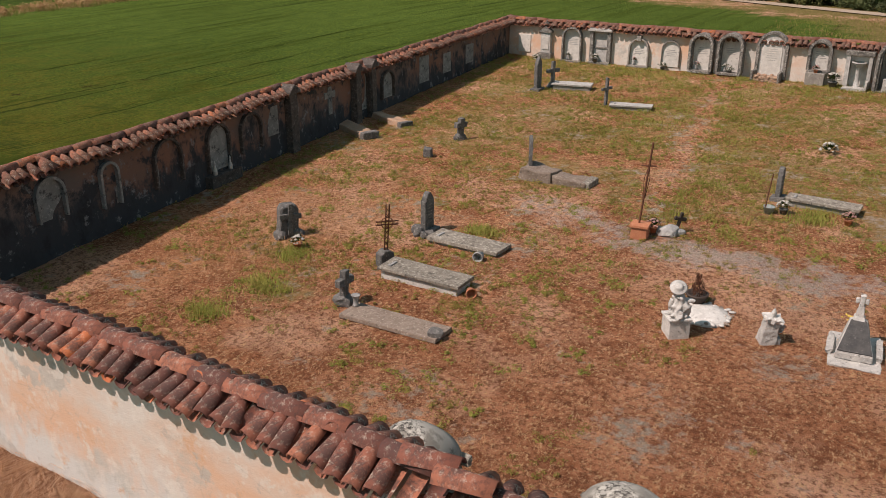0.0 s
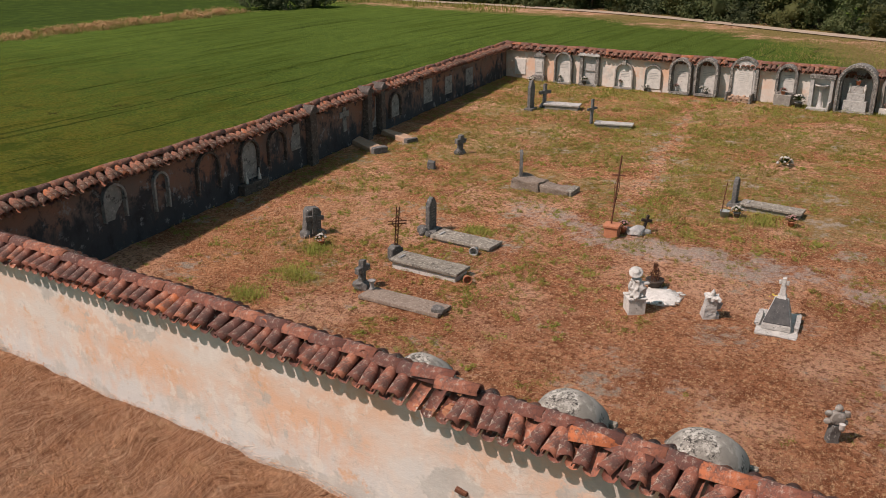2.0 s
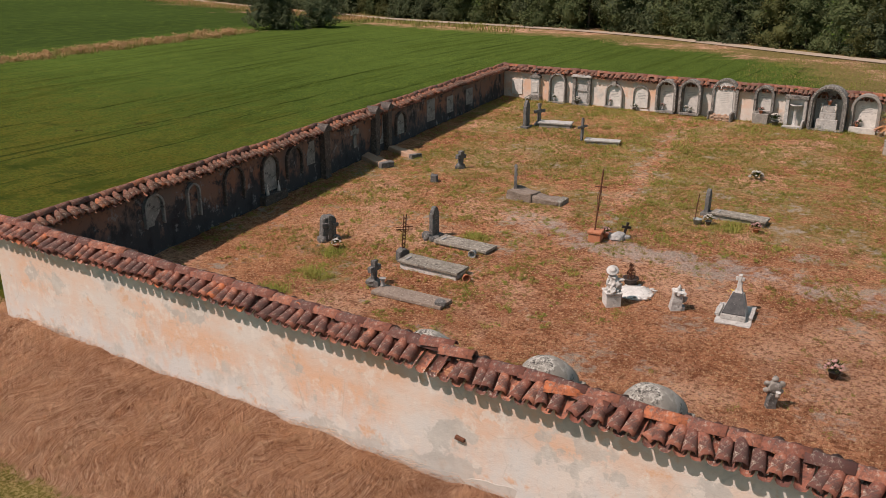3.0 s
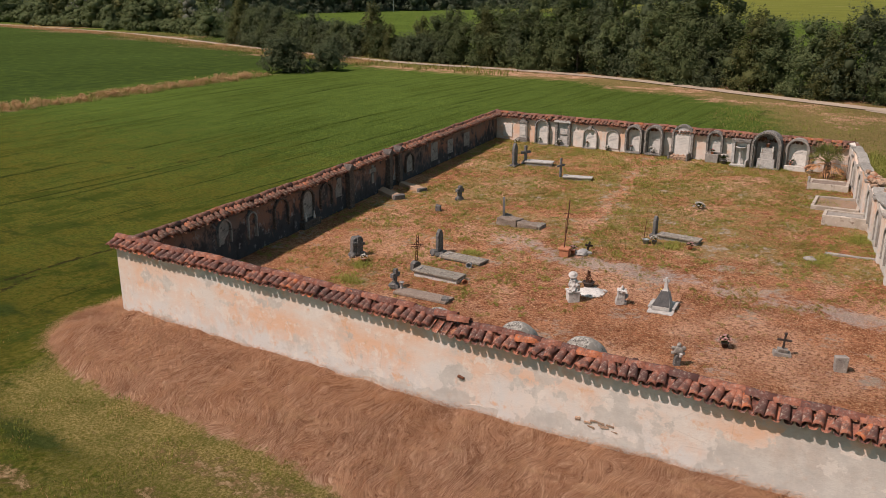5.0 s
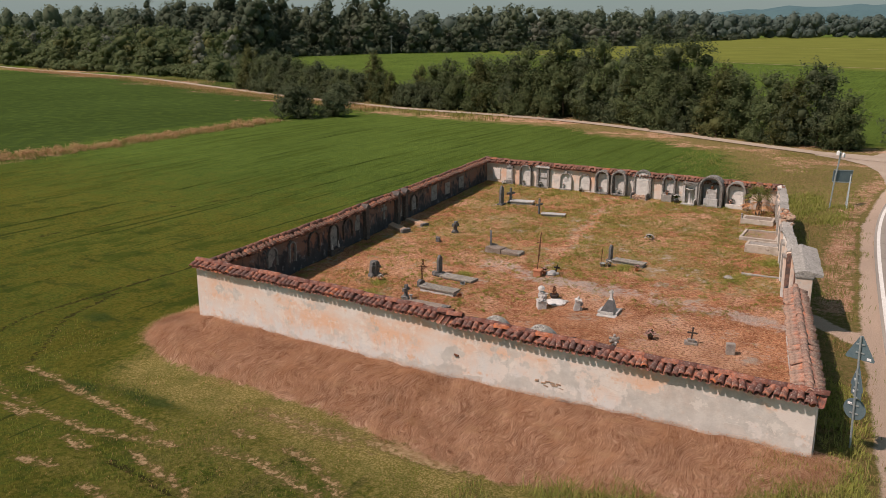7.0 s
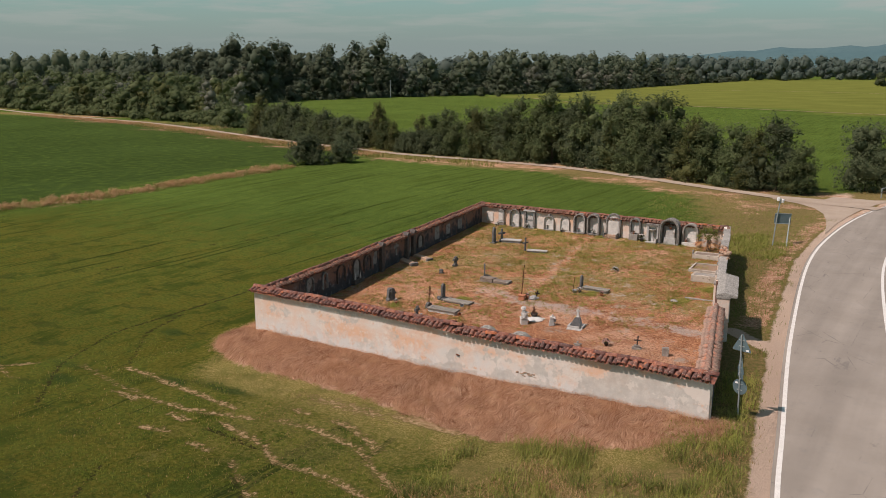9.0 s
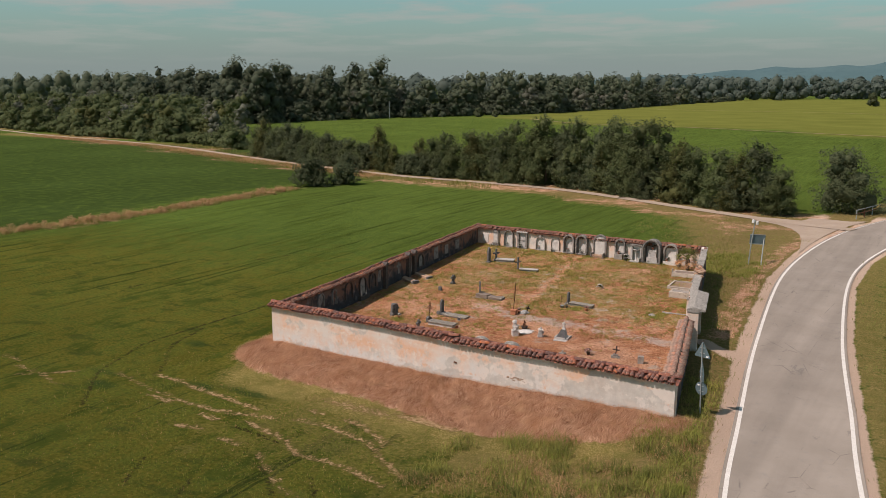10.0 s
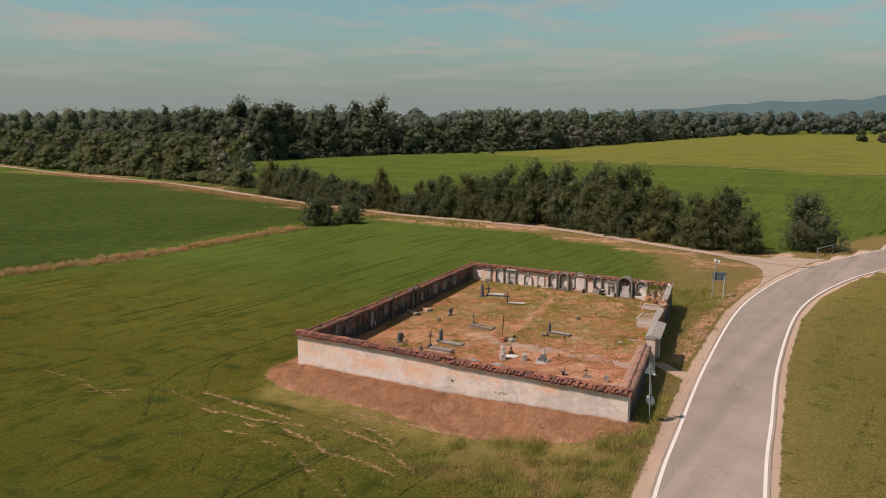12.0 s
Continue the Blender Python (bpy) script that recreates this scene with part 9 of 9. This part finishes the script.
half = int(len(cs) * 0.80)
blades("weeds", "tall green weeds behind the cemetery", tufts(rg, cs[:half], 18, 0.40), (0.08, 0.26), 0.012, M_RANK, 11, (0.1, 1.1))
blades("dry_grass", "tall tan grass behind the cemetery", tufts(rg, cs[half:], 24, 0.4), (0.08, 0.24), 0.010, M_BUSHDRY, 12, (0.3, 1.2))

cs = np.stack([rg.uniform(14.2, 20.0, 420), rg.uniform(31.6, 42.0, 420)], 1)
cs = cs[(cs[:, 0] < road_left(cs[:, 1]) - 1.6) & (field_noise(cs, 0.4, 71) > -0.18)]
blades("weeds", "lush green weeds round the notice board", tufts(rg, cs, 22, 0.26), (0.14, 0.50), 0.012, M_RANK, 64, (0.2, 1.2))

# tan growth along hedge line and track
cs = []
for (ax, ay), (bx, by) in zip(HEDGE_W, HEDGE_W[1:]):
    n = int(math.hypot(bx - ax, by - ay) * 11)
    u = rg.uniform(size=n)
    cs += list(zip(ax + (bx - ax) * u + rg.normal(size=n) * 0.8, ay + (by - ay) * u))
hedge_cs = cs
blades("dry_grass", "tan overgrown ditch bank between two fields", tufts(rg, cs, 14, 0.45), (0.2, 0.6), 0.018, M_TAN, 13, (0.7, 1.45))
lump = np.array(cs)[::3] + rg.normal(size=(len(cs[::3]), 2)) * 0.25
lv, lf = leaf_cards(rg, np.column_stack([lump, land(lump[:, 0], lump[:, 1]) + 0.22]), rg.uniform(0.3, 0.75, len(lump)), 70, 0.075, 0.6, 0.75)
tagged(from_arrays("dry_shrubs", lv, lf, M_TAN), "low lumpy tan growth along the ditch between two fields", "shrubs", kind="stuff")
cs = []
for (ax, ay), (bx, by) in zip(TRACK[:8], TRACK[1:8]):
    n = int(math.hypot(bx - ax, by - ay) * 3.4)
    u = rg.uniform(size=n)
    nx, ny = (by - ay), -(bx - ax)
    k = 1 / math.hypot(nx, ny)
    o = rg.uniform(2.6, 7.0, n) * np.where(rg.uniform(size=n) < 0.75, -1, 1)
    cs += list(zip(ax + (bx - ax) * u + nx * k * o, ay + (by - ay) * u + ny * k * o))
cs = [c for c in cs if c[0] < 17]
blades("dry_grass", "tan grass along the farm track", tufts(rg, [c for c in cs if noise.noise(Vector((c[0] * 0.16, c[1] * 0.16, 5))) > -0.05], 30, 0.5), (0.05, 0.17), 0.016, M_TAN, 14, (0.5, 1.3))

green_cs = [(c[0] + 0.7, c[1]) for c in hedge_cs[::3]]
blades("weeds", "green weeds on the ditch bank between two fields", tufts(rg, green_cs, 20, 0.4), (0.2, 0.55), 0.022, M_WEED, 25, (0.2, 1.0))
near_bank = []
for (ax, ay), (bx, by) in zip(TRACK[5:8], TRACK[6:9]):
    n = int(math.hypot(bx - ax, by - ay) * 9)
    u, o = rg.uniform(size=n), rg.uniform(1.6, 5.5, n)
    k = 1 / math.hypot(bx - ax, by - ay)
    near_bank += list(zip(ax + (bx - ax) * u - (by - ay) * k * o, ay + (by - ay) * u + (bx - ax) * k * o))
blades("dry_grass", "tall tan growth on the bank before the farm track", tufts(rg, near_bank, 16, 0.5), (0.3, 0.75), 0.032, M_TAN, 27, (0.6, 1.4))
bank_cs = [c for c in cs if c[0] < -26]
blades("weeds", "olive growth in front of the far farm track", tufts(rg, bank_cs, 18, 0.8), (0.25, 0.7), 0.032, M_WEED, 26, (0.1, 0.9))

# inside the walls
def plot_points(n, seed, cond=None):
    r = np.random.default_rng(seed)
    y = r.uniform(0.6, 30.0, n)
    x = west_x(y) + 0.5 + r.uniform(size=n) * (east_x(y) - west_x(y) - 1.0)
    p = np.stack([x, y], 1)
    return p if cond is None else p[cond(p, r)]


def path_gap(p):
    return np.abs(p[:, 0] - (8.6 - 0.16 * (p[:, 1] - 18))) > 0.28 * (p[:, 1] > 13)


def quiet(p):
    """Where the soil is nearly bare."""
    return (p[:, 0] > 12.2) & (p[:, 1] < 9.5)


def weed_plants(name, label, centres, r, per, size, mat, seed):
    """Low rosettes of small leaves."""
    q = np.random.default_rng(seed)
    c = np.asarray(centres, float)
    z = land(c[:, 0], c[:, 1]) + 0.02
    rr = q.uniform(0.5, 1.3, len(c)) * r
    v, f = leaf_cards(q, np.column_stack([c, z]), rr, per, size, 1.5, 0.7)
    v = v.reshape(-1, 4, 3)[:, :3].reshape(-1, 3)
    v[:, 2] = np.maximum(v[:, 2], land(v[:, 0], v[:, 1]) - 0.01)
    return tagged(from_arrays(name, v, np.arange(len(v)).reshape(-1, 3), mat), label, "weeds", kind="stuff")


M_OLIVE = leaf_material("olive_weeds", (0.235, 0.205, 0.056), (0.34, 0.280, 0.078), (0.50, 0.38, 0.125), 1.2)
M_FRESH = leaf_material("fresh_weeds", (0.20, 0.225, 0.050), (0.29, 0.300, 0.070), (0.44, 0.40, 0.11), 1.2)
weedy = plot_points(11500, 1, lambda p, r: ((field_noise(p, 0.33, 7) + 0.7 * field_noise(p, 1.1, 2) + 0.4 * field_noise(p, 2.7, 6)) > (0.17 - 0.013 * p[:, 1])) & path_gap(p) & (~quiet(p) | (r.uniform(size=len(p)) < 0.08)))
weed_plants("weeds", "low olive weeds spread over the cemetery soil", tufts(rg, weedy, 2, 0.13), 0.085, 20, 0.025, M_OLIVE, 15)
tall = plot_points(3200, 2, lambda p, r: (p[:, 1] > 12) & ((np.abs(p[:, 0] - (10.6 - 0.2 * (p[:, 1] - 14))) < 0.9) | (np.abs(p[:, 0] - (6.9 - 0.16 * (p[:, 1] - 20))) < 0.9) & (p[:, 1] > 18) | (p[:, 1] > 27.5)))
patches = [(4.45, 5.5, 0.42), (4.42, 4.3, 0.34), (3.95, 7.1, 0.3), (12.7, 14.8, 0.6), (18.6, 18.8, 0.8), (17.6, 15.6, 0.7), (6.6, 10.2, 0.3), (13.6, 29.8, 0.3), (10.8, 29.9, 0.3), (7.4, 29.5, 0.3), (16.5, 23.7, 0.6)]
extra = np.concatenate([np.array([[x, y]]) + rg.normal(size=(int(80 * r), 2)) * r * 0.5 for x, y, r in patches])
blades("weeds", "fresh green grass tufts among the graves", tufts(rg, np.concatenate([tall, extra]), 30, 0.12), (0.06, 0.21), 0.006, M_WEEDLIGHT, 16, (0.4, 1.4))
straw = plot_points(3200, 3, lambda p, r: (field_noise(p, 0.6, 12) > -0.2) & (~quiet(p) | (r.uniform(size=len(p)) < 0.15)))
blades("dry_grass", "scattered dry straw on the cemetery soil", tufts(rg, straw, 11, 0.07), (0.07, 0.18), 0.0034, M_STRAW, 17, (1.05, 1.52))
hayp = plot_points(40000, 4, lambda p, r: np.exp(-((p[:, 0] - 2.8) / 2.6) ** 2 - ((p[:, 1] - 8) / 4) ** 2) > r.uniform(size=len(p)) * 0.9)
blades("dry_grass", "matted tan grass near the west wall", hayp, (0.10, 0.28), 0.0050, M_HAY, 18, (0.9, 1.48))
red = plot_points(4500, 5, lambda p, r: quiet(p) | (r.uniform(size=len(p)) < 0.25))
blades("dry_grass", "fine reddish dead grass on bare soil", tufts(rg, red, 12, 0.07), (0.05, 0.15), 0.0036, M_HAY, 19, (1.1, 1.52))
# larger weed plants, clumped
lively = plot_points(5200, 8, lambda p, r: (p[:, 1] > 7) & ~((p[:, 0] > 10.5) & (p[:, 1] < 10.5)) & (field_noise(p, 0.28, 41) + 0.7 * field_noise(p, 0.9, 42) + 0.02 * (p[:, 1] - 14).clip(-8, 10) > 0.10) & path_gap(p))
weed_plants("weeds", "patches of fresh leafy weeds spread between the graves", tufts(rg, lively, 2, 0.12), 0.105, 18, 0.026, M_FRESH, 28)
blades("weeds", "thin fresh grass spread between the graves", tufts(rg, lively, 5, 0.12), (0.05, 0.15), 0.0055, M_WEEDLIGHT, 29, (0.4, 1.35))
big = plot_points(1500, 6, lambda p, r: ((p[:, 0] < 11) | (p[:, 1] > 12)) & (r.uniform(size=len(p)) < 0.6))
weed_plants("weeds", "bushy green weed plants dotted over the soil", tufts(rg, big, 4, 0.10), 0.085, 30, 0.024, M_FRESH, 20)
